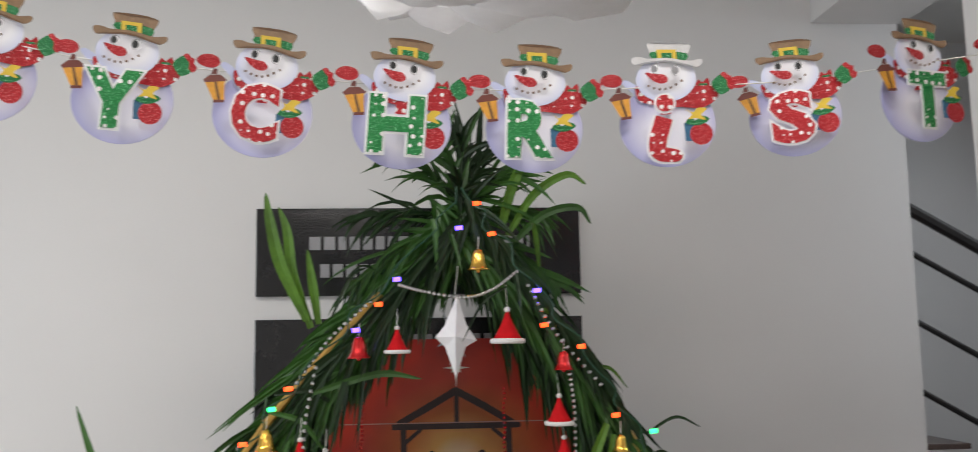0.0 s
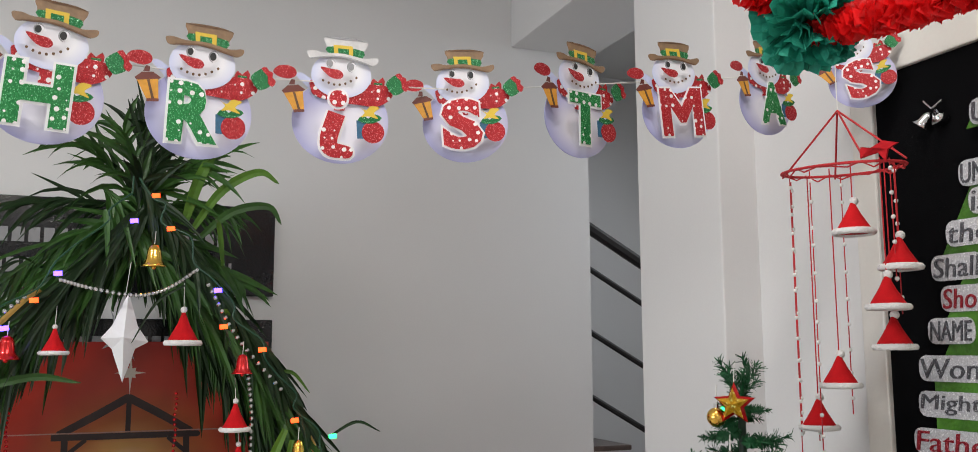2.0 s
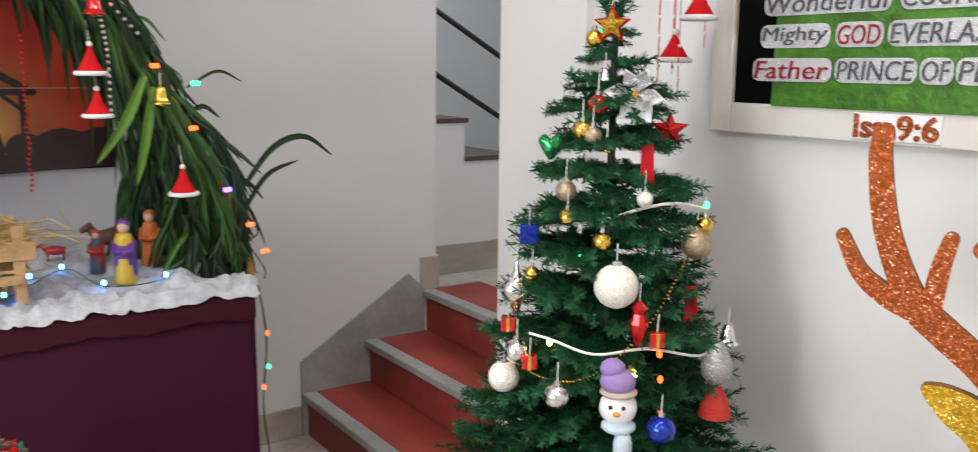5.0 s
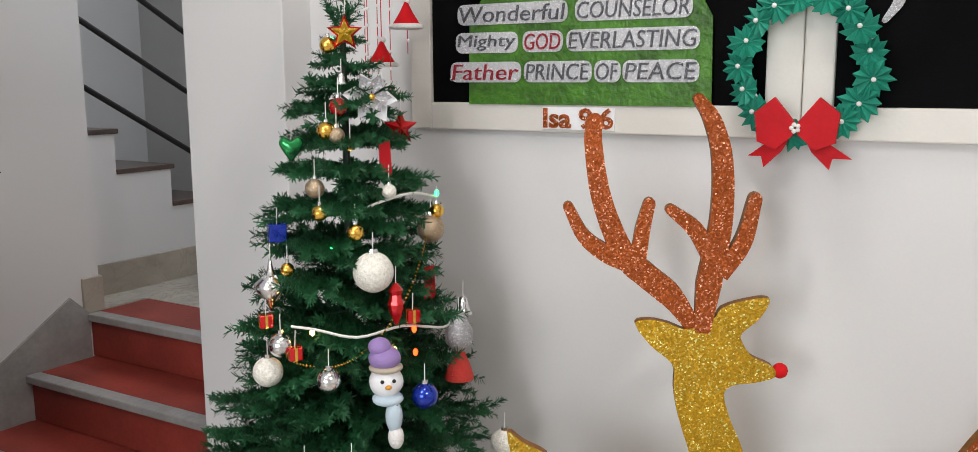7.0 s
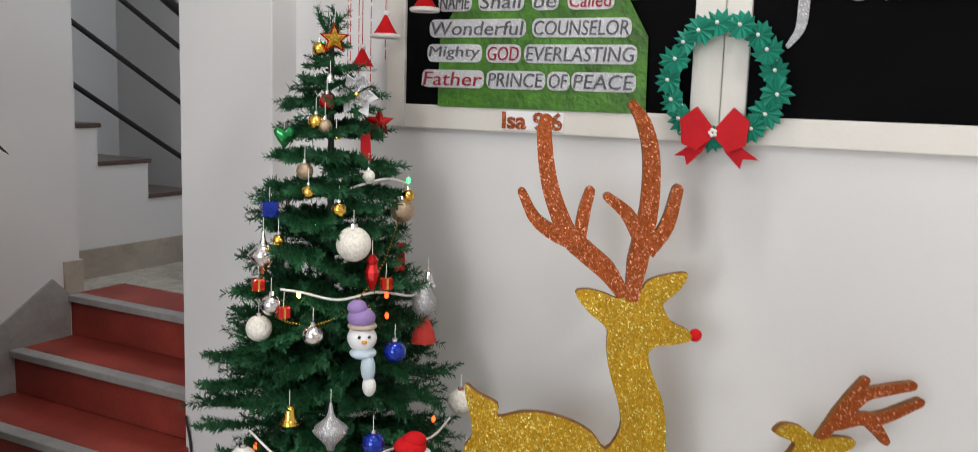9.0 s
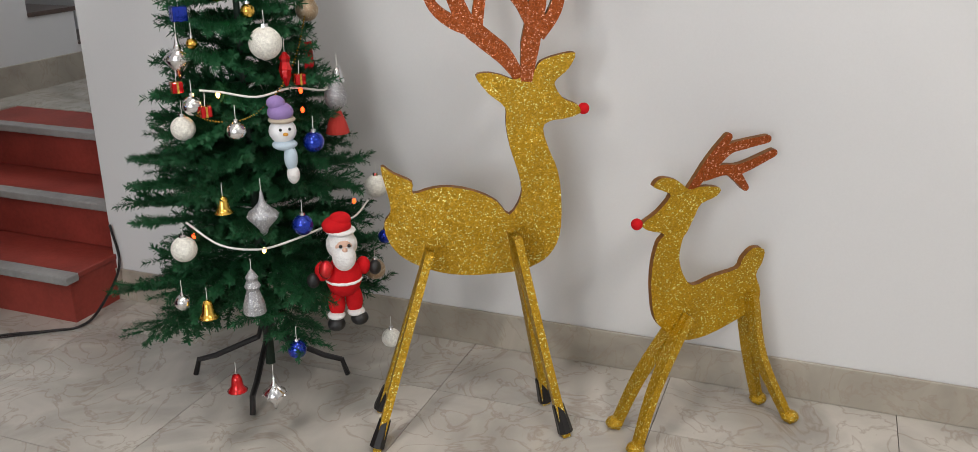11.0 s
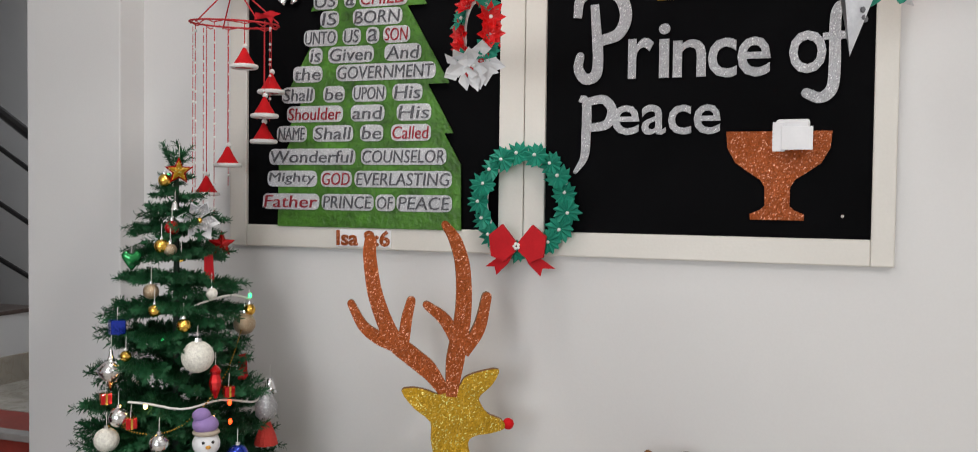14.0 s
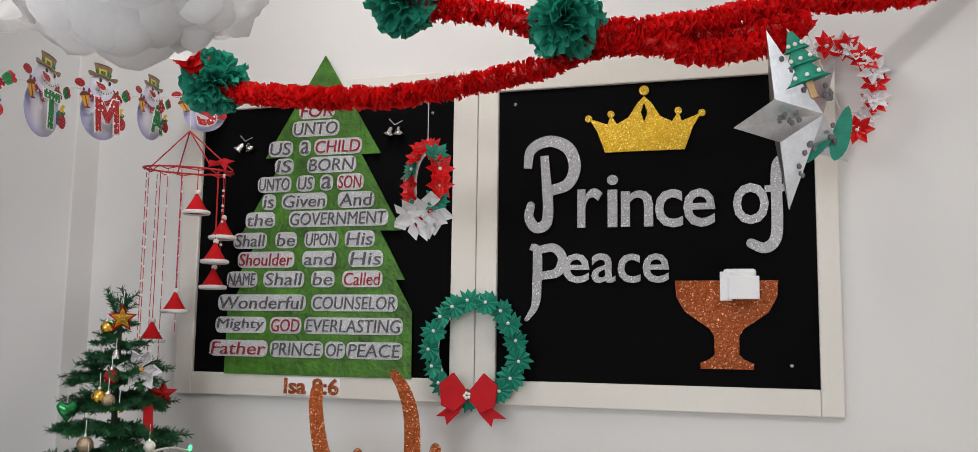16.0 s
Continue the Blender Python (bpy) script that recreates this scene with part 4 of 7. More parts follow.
def snowman(at, turn, letter, colour, tilt=0.0, pale=False, size=0.94):
    g = thing("snowman_letter", "printed snowman cut-out with a %s glitter letter %s" % (colour, letter), "letter garland", at, "snowman letter garland")
    g.matrix_basis = pose(*at, 0, tilt, turn) @ Matrix.Scale(size, 4)
    y = [0.0]

    def add(name, pts, material, label=""):
        y[0] -= 0.0007
        return part(name, plate(bmesh.new(), pts, 0.0006 if name != "body" else 0.002, y[0] if name != "body" else 0.0), material, g, label)

    hat, hatdark = (PALEHAT, SILVERPRINT) if pale else (HATBROWN, BROWN)
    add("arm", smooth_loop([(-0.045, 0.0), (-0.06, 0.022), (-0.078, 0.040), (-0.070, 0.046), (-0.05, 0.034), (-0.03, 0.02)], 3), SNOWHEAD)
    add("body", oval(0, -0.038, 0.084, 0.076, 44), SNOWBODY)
    add("cuff", smooth_loop([(0.052, 0.026), (0.056, 0.042), (0.064, 0.036), (0.073, 0.045), (0.076, 0.03)], 2), REDGLIT)
    add("cuff", [(0.054, 0.024), (0.058, 0.034), (0.072, 0.034), (0.074, 0.022)], GREENGLIT)
    add("scarf", smooth_loop([(-0.050, 0.034), (-0.053, 0.018), (-0.044, 0.004), (-0.01, -0.004), (0.03, -0.008), (0.062, -0.010), (0.086, 0.004), (0.090, 0.018), (0.076, 0.029), (0.050, 0.030), (0, 0.03)], 4), REDDOT)
    add("scarf_end", [(-0.011, -0.002), (-0.012, -0.020), (0.006, -0.020), (0.008, -0.004)], REDDOT)
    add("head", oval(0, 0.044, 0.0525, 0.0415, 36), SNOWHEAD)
    add("hat_crown", smooth_loop([(-0.022, 0.080), (-0.027, 0.098), (-0.031, 0.1115), (-0.004, 0.1115), (0.026, 0.110), (0.046, 0.1045), (0.040, 0.089), (0.036, 0.074), (0.01, 0.073)], 2), hat)
    add("hat_top", smooth_loop([(-0.031, 0.1115), (-0.004, 0.1125), (0.026, 0.1105), (0.046, 0.105), (0.026, 0.1075), (-0.004, 0.1085)], 2), hatdark)
    add("hat_band", smooth_loop([(-0.024, 0.083), (-0.025, 0.094), (0.006, 0.094), (0.038, 0.089), (0.036, 0.076), (0.01, 0.078)], 2), GREENGLIT)
    add("buckle", [(-0.013, 0.076), (-0.015, 0.098), (0.019, 0.0965), (0.020, 0.0735)], YELLOW)
    add("buckle_inner", [(-0.006, 0.081), (-0.007, 0.0915), (0.012, 0.0905), (0.0125, 0.079)], GREENGLIT)
    add("hat_brim", smooth_loop([(-0.060, 0.083), (-0.054, 0.071), (-0.034, 0.0725), (0.0, 0.0745), (0.035, 0.066), (0.052, 0.062), (0.063, 0.068), (0.062, 0.077), (0.04, 0.0745), (0.004, 0.0815), (-0.03, 0.0815), (-0.046, 0.085)], 4), hat)
    add("brim_shade", smooth_loop([(-0.054, 0.0705), (-0.034, 0.072), (0.0, 0.074), (0.035, 0.0655), (0.054, 0.0615), (0.035, 0.069), (0.0, 0.077), (-0.034, 0.075)], 3), hatdark)
    add("mitten", smooth_loop([(-0.117, 0.042), (-0.110, 0.052), (-0.094, 0.055), (-0.080, 0.049), (-0.078, 0.038), (-0.090, 0.031), (-0.108, 0.034)], 4), REDGLIT)
    add("mitten", smooth_loop([(0.078, 0.030), (0.088, 0.043), (0.100, 0.048), (0.110, 0.036), (0.112, 0.022), (0.100, 0.012), (0.090, 0.012)], 3), GREENGLIT)
    add("ruffle", smooth_loop([(0.094, 0.047), (0.102, 0.051), (0.107, 0.045), (0.114, 0.042), (0.113, 0.034), (0.119, 0.028), (0.114, 0.018), (0.106, 0.024), (0.105, 0.036)], 2), REDGLIT)
    add("lantern_ring", [(-0.086, 0.030), (-0.090, 0.020), (-0.080, 0.020), (-0.080, 0.029)], DARKRED)
    add("lantern_top", [(-0.102, 0.008), (-0.092, 0.018), (-0.074, 0.020), (-0.062, 0.012), (-0.066, 0.008), (-0.097, 0.003)], DARKRED)
    add("lantern", [(-0.098, 0.004), (-0.066, 0.009), (-0.063, -0.026), (-0.080, -0.028)], ORANGE)
    add("lantern_edge", [(-0.083, 0.006), (-0.079, 0.0065), (-0.069, -0.0265), (-0.073, -0.027)], BROWN)
    add("lantern_base", [(-0.081, -0.025), (-0.063, -0.0235), (-0.0625, -0.028), (-0.081, -0.030)], DARKRED)
    add("nose", smooth_loop([(-0.037, 0.054), (-0.018, 0.051), (-0.004, 0.049), (0.003, 0.041), (-0.002, 0.034), (-0.014, 0.034), (-0.026, 0.041)], 3), REDGLIT)
    for ex, ez, r in ((-0.019, 0.0605, 0.0078), (0.017, 0.0555, 0.0085)):
        add("eye_white", oval(ex, ez, r, r * 1.15, 14), SILVERPRINT)
        add("eye_white", oval(ex + 0.0012, ez - 0.0012, r * 0.86, r * 0.98, 14), WHITEPAPER)
        add("eye", oval(ex - 0.001, ez - 0.0005, r * 0.6, r * 0.8, 14), BLACK if not pale else SILVERPRINT)
    for k in range(7):
        add("mouth_dot", oval(-0.032 + 0.0095 * k, 0.030 - 0.012 * math.sin((k + 0.3) * math.pi / 6.6) + 0.001 * k, 0.0022, 0.0024, 8), BROWN)
    add("gift", [(0.026, -0.042), (0.052, -0.038), (0.050, -0.074), (0.028, -0.074)], BLUEPRINT)
    add("apple", oval(0.055, -0.062, 0.0195, 0.0195, 20), REDGLIT)
    add("leaf", smooth_loop([(0.028, -0.042), (0.038, -0.032), (0.046, -0.038), (0.058, -0.030), (0.070, -0.036), (0.060, -0.044), (0.046, -0.047)], 2), GREENGLIT)
    add("bow", smooth_loop([(0.030, -0.018), (0.042, -0.024), (0.050, -0.016), (0.066, -0.018), (0.056, -0.028), (0.064, -0.038), (0.046, -0.034), (0.034, -0.036), (0.040, -0.027)], 3), YELLOW)
    y[0] -= 0.0015
    w = {"M": 0.050, "H": 0.046, "Y": 0.046}.get(letter, 0.039)
    if letter == "I":
        for o, m in ((0.004, WHITEPAPER), (0.0, REDDOT)):
            part("letter_dot", plate(bmesh.new(), oval(-0.006, -0.006, 0.015 + o, 0.015 + o, 18), 0.001, y[0] - (0 if o else 0.0016)), m, g)
            part("letter", plate(bmesh.new(), band([(-0.008, -0.032), (-0.020, -0.072), (-0.018, -0.094), (0.010, -0.100)], (0.030 + 2 * o, 0.030 + 2 * o, 0.028 + 2 * o, 0.022 + 2 * o)), 0.001, y[0] - (0.0003 if o else 0.0019)), m, g)
        return g
    if letter in BLOCK:
        shape = [(-0.008 + w * x, -0.044 + 0.050 * z) for x, z in BLOCK[letter]]
        part("letter_edge", plate(bmesh.new(), grown(shape, 0.004), 0.001, y[0]), WHITEPAPER, g)
        part("letter", plate(bmesh.new(), shape, 0.0015, y[0] - 0.0016), GREENDOT if colour == "green" else REDDOT, g)
        return g
    lettering("letter_edge", letter, -0.008 - w - 0.004, -0.008 + w + 0.004, -0.098, 0.010, y[0], 0.001, WHITEPAPER, g, 0.075)
    lettering("letter", letter, -0.008 - w, -0.008 + w, -0.094, 0.006, y[0] - 0.0016, 0.0015, GREENDOT if colour == "green" else REDDOT, g, 0.05)
    return g


SNOWMEN = (
    ("R", "red", -0.765, 1.60, 2.146, 4, 6, 0.94), ("Y", "green", -0.552, 1.60, 2.112, 2, 5, 0.94), ("C", "red", -0.332, 1.60, 2.09, 2, 5, 0.94), ("H", "green", -0.11, 1.59, 2.07, 0, 4, 0.95), ("R", "green", 0.104, 1.59, 2.063, -4, 2, 0.94),
    ("I", "red", 0.324, 1.59, 2.071, -10, 0, 0.93), ("S", "red", 0.541, 1.595, 2.084, -18, -4, 0.88), ("T", "green", 0.765, 1.60, 2.117, 14, 0, 0.94), ("M", "red", 0.981, 1.61, 2.152, 0, -6, 0.92), ("A", "green", 1.202, 1.62, 2.191, 8, -3, 0.85), ("S", "red", 1.437, 1.606, 2.262, -38, -16, 0.82))
for k, (letter, colour, px, py, pz, turn, tilt, size) in enumerate(SNOWMEN):
    snowman((px, py, pz), turn, letter, colour, tilt, k == 5, size)
line = thing("garland_string", "thin white string that carries the snowman letters", "string")
part("string", tube(bmesh.new(), smooth_line([(-4.0, 1.95, 2.95), (-2.0, 1.7, 2.50)] + [(x, y + 0.004, z + 0.030) for _, _, x, y, z, _, _, _ in SNOWMEN] + [(1.535, 1.60, 2.34)], 4), 0.0011, 5), CORD, line)

# ---- felt hat mobile ----
mob = thing("hat_mobile", "red ring mobile with beads and red felt hats", "mobile", (1.37, 1.60, 2.030))
ring = [(0.08 * math.cos(k), 0.155 * math.sin(k), 0.012 * math.sin(k)) for k in np.linspace(0, math.tau, 28)[:-1]]
part("ring", tube(bmesh.new(), ring, 0.0030, 7, True), REDCORD, mob)
part("ring_wrap", tube(bmesh.new(), [(x * (0.95 + 0.05 * math.sin(5 * i)), y * 0.97, z - 0.004 + 0.007 * math.sin(9 * i)) for i, (x, y, z) in enumerate(ring)], 0.0018, 5, True), REDCORD, mob)
for a in (0.6, 2.5, 4.0, 5.2):
    part("hanger", tube(bmesh.new(), [(0.08 * math.cos(a), 0.155 * math.sin(a), 0), (0, 0, 0.125)], 0.0022, 5), REDCORD, mob)
part("hanger", tube(bmesh.new(), [(0, 0, 0.12), (0.01, 0.0, 1.25)], 0.0012, 5), CORD, mob)
part("bow", plate(bmesh.new(), [(0, 0.003), (0.03, 0.014), (0.062, 0.004), (0.04, -0.004), (0.034, -0.026), (0.018, -0.006), (-0.018, 0.010), (-0.02, -0.012)], 0.004), REDCARD, mob).matrix_basis = pose(-0.05, -0.13, 0.01, 0, 0, -80)


def felt_hat(parent, at, r, h, name="felt_hat", lean=0):
    hat = part(name, lathe(bmesh.new(), [(r, 0.0), (r * 0.8, h * 0.2), (r * 0.42, h * 0.58), (r * 0.08, h)], 14), RED, parent, smooth=True)
    hat.matrix_basis = pose(*at, lean, 0, 0)
    part("fur_rim", tube(bmesh.new(), [(r * 0.97 * math.cos(k), r * 0.97 * math.sin(k), 0.002) for k in np.linspace(0, math.tau, 18)[:-1]], r * 0.17, 6, True), FUR, hat, smooth=True)
    part("bobble", ball(bmesh.new(), (r * 0.1, 0, h * 1.03), r * 0.24, 8, 6), FUR, hat, smooth=True)
    return hat


HATS = ((-0.03, -0.059, 1.905, -0.01), (0.02, -0.122, 1.832, 0.0), (-0.02, -0.125, 1.755, 0.0), (0.02, -0.096, 1.68, 0.0), (-0.03, 0.0, 1.605, 0.0), (0.0, 0.10, 1.515, 0.0))
rng = random.Random(21)
for x, y, z, _ in HATS:
    felt_hat(mob, (x, y, z - 2.045), 0.038, 0.062)
    part("cord", tube(bmesh.new(), [(x, y, z - 1.99), (x, y, 0.0)], 0.0013, 5), REDCORD, mob)
for x, y, zl in ((0.0, 0.152, 0.55), (0.03, 0.135, 0.56), (-0.03, 0.12, 0.58), (0.05, 0.055, 0.50), (-0.05, 0.035, 0.62), (0.03, -0.11, 0.30), (0.0, -0.13, 0.24)):
    c = part("beaded_cord", tube(bmesh.new(), [(x, y, 0), (x, y, -zl)], 0.0012, 5), REDCORD, mob)
    zz, places = -0.02, []
    while zz > -zl:
        places.append((x + 0.001, y, zz))
        zz -= rng.uniform(0.03, 0.06)
    bead_row(c, places, 0.0045, PEARL)

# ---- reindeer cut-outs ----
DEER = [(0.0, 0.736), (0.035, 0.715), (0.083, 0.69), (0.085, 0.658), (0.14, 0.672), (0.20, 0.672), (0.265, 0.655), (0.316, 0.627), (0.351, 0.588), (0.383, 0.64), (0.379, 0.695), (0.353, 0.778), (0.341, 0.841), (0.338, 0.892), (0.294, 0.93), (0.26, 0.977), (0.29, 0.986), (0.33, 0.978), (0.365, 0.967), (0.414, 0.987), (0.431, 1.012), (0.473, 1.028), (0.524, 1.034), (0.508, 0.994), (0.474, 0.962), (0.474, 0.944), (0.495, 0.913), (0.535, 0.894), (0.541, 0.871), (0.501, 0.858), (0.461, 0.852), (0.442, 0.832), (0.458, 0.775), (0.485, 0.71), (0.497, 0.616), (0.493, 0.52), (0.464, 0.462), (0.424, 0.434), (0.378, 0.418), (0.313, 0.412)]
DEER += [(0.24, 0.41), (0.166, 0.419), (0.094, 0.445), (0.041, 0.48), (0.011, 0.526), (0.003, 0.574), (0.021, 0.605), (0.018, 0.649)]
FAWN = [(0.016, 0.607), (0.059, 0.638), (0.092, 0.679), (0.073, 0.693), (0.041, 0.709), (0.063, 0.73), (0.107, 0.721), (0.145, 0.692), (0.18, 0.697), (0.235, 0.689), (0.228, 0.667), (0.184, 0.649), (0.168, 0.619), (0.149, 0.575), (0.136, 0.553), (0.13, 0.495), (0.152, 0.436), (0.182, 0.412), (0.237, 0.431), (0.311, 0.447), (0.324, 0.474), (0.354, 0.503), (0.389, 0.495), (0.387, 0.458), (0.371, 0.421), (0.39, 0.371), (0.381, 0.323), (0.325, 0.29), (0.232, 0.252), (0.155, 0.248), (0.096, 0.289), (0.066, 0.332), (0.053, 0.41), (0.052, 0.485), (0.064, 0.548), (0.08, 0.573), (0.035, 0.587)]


def bevelled(bm, w=0.003):
    es = [e for e in bm.edges if len(e.link_faces) == 2 and e.calc_face_angle(0) > 1.2]
    bmesh.ops.bevel(bm, geom=es, offset=w, segments=1, affect="EDGES")
    return bm


def raw_edge(ob):
    """Brown glued foam shows on the cut sides."""
    ob.data.materials.append(FOAMEDGE)
    for f in ob.data.polygons:
        if abs(f.normal[1]) < 0.5:
            f.material_index = 1
    return ob


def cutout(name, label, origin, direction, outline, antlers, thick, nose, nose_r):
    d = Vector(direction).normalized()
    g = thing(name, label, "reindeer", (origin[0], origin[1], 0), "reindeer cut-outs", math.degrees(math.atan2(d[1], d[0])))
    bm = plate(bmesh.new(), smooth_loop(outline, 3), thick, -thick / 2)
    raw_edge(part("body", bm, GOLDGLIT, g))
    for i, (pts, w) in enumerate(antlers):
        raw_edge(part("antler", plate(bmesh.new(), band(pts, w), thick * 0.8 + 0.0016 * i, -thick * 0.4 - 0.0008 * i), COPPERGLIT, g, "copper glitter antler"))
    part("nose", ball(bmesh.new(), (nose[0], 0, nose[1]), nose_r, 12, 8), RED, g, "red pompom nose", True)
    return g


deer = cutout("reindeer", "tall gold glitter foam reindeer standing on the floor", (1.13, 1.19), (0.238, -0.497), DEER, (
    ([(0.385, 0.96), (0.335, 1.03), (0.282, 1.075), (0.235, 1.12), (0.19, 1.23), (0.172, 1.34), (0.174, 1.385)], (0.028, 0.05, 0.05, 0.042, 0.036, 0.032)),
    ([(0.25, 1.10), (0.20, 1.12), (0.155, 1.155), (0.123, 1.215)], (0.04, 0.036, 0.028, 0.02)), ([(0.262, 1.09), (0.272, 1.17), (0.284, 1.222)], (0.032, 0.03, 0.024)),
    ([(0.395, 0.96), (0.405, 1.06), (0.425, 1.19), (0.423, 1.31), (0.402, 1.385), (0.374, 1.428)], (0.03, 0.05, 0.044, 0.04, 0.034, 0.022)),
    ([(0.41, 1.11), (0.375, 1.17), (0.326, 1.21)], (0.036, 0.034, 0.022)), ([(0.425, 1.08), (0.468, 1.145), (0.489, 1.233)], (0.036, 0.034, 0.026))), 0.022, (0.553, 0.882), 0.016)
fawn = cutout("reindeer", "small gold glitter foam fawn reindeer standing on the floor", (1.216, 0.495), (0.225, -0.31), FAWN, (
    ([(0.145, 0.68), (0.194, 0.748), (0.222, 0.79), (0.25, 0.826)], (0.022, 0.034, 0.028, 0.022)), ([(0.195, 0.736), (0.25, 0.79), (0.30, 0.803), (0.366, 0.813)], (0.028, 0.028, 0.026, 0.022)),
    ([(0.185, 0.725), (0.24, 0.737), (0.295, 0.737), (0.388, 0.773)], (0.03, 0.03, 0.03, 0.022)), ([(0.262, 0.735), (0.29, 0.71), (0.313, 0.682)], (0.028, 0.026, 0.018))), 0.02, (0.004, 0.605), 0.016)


def leg_pair(parent, top, feet, w0, w1, hoof, curve=0.0):
    """Two splayed legs of foam that straddle the body; places in the room."""
    inv = parent.matrix_basis.inverted()
    for k, f in enumerate(feet):
        a, b = Vector(top), Vector(f)
        mid = (a + b) / 2 + Vector((curve * (b - a)[0], curve * (b - a)[1], 0))
        n = Vector((feet[1][0] - feet[0][0], feet[1][1] - feet[0][1], 0)).normalized()
        side = n.cross((b - a).normalized()).normalized()
        pts = smooth_line([a + n * (0.012 if k else -0.012), mid, b + Vector((0, 0, 0.003))], 5)
        bm, rows = bmesh.new(), []
        for i, p in enumerate(pts):
            w = w0 + (w1 - w0) * i / (len(pts) - 1)
            rows.append([bm.verts.new(inv @ (p + n * s * w / 2 + side * t * 0.011)) for s, t in ((-1, -1), (1, -1), (1, 1), (-1, 1))])
        for p, q in zip(rows, rows[1:]):
            for i in range(4):
                bm.faces.new((p[i], p[(i + 1) % 4], q[(i + 1) % 4], q[i]))
        bm.faces.new(rows[0][::-1])
        bm.faces.new(rows[-1])
        leg = part("leg", bm, GOLDGLIT, parent)
        if hoof:
            bm = tube(bmesh.new(), [inv @ (b + Vector((0, 0, 0.012))), inv @ (b + (a - b) * 0.16)], [0.022, 0.017], 8)
            part("hoof", bm, BLACKMETAL, leg, "black taped hoof")
        else:
            bm = ball(bmesh.new(), inv @ (b + Vector((0, 0, 0.018))), 0.026, 10, 6, 0.7)
            part("hoof", bm, GOLDGLIT, leg)


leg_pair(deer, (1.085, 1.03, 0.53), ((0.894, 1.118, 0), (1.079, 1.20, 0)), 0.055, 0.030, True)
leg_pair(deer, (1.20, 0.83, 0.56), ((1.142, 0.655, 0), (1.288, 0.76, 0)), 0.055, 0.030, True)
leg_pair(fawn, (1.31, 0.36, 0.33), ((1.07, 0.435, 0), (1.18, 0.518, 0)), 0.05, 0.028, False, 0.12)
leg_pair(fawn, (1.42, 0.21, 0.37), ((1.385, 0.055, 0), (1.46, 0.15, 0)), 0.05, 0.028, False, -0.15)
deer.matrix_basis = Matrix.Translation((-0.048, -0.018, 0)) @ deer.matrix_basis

# ---- Christmas tree ----
TX, TY = 1.10, 1.60
xtree = thing("christmas_tree", "dark green artificial tree on a black metal stand", "christmas tree", (TX, TY, 0))
part("pole", tube(bmesh.new(), [(0, 0, 0.05), (0, 0, 1.57)], [0.016, 0.007], 8), TRUNK, xtree)
for k in range(4):
    a = math.radians(20 + 90 * k)
    d = Vector((math.cos(a), math.sin(a), 0))
    part("stand_leg", tube(bmesh.new(), [d * 0.012 + Vector((0, 0, 0.20)), d * 0.03 + Vector((0, 0, 0.14)), d * 0.17 + Vector((0, 0, 0.075)), d * 0.225 + Vector((0, 0, 0.06)), d * 0.24 + Vector((0, 0, 0.008))], 0.009, 7), BLACKMETAL, xtree)


def branch_mesh(length, seed):
    """A wire limb with side twigs, all set with flat needles; it points along +x."""
    rng = random.Random(seed)
    bm = bmesh.new()
    tube(bm, [(0, 0, 0), (length, 0, 0)], [0.005, 0.003], 5)
    twigs = [(Vector((length * 0.1, 0, 0)), Vector((1, 0, 0)), length * 0.92)]
    for k in range(max(4, int(length / 0.017))):
        f = 0.2 + 0.8 * k / max(4, int(length / 0.017))
        s = 1 if k % 2 else -1
        twigs.append((Vector((length * f, 0, 0)), Vector((1, s * rng.uniform(0.45, 0.95), rng.uniform(-0.12, 0.3))).normalized(), length * rng.uniform(0.2, 0.36) * (1.15 - 0.55 * f) + 0.024))
    for o, d, ln in twigs:
        n = int(ln / 0.0011)
        u = d.cross(Vector((0, 0, 1))).normalized()
        v = u.cross(d)
        for i in range(n):
            a = rng.uniform(0, math.tau)
            e = (math.cos(a) * u + math.sin(a) * v + d * rng.uniform(0.3, 0.9)).normalized()
            p = o + d * ln * (i + rng.random()) / n
            nl = rng.uniform(0.011, 0.019)
            w = e.cross(d)
            if w.length < 0.01:
                continue
            w = w.normalized() * 0.0015
            q = [bm.verts.new(p - w), bm.verts.new(p + w), bm.verts.new(p + e * nl + w * 0.6), bm.verts.new(p + e * nl - w * 0.6)]
            bm.faces.new(q)
    me = bpy.data.meshes.new("branch")
    bm.to_mesh(me)
    bm.free()
    me.materials.append(PINE)
    return me


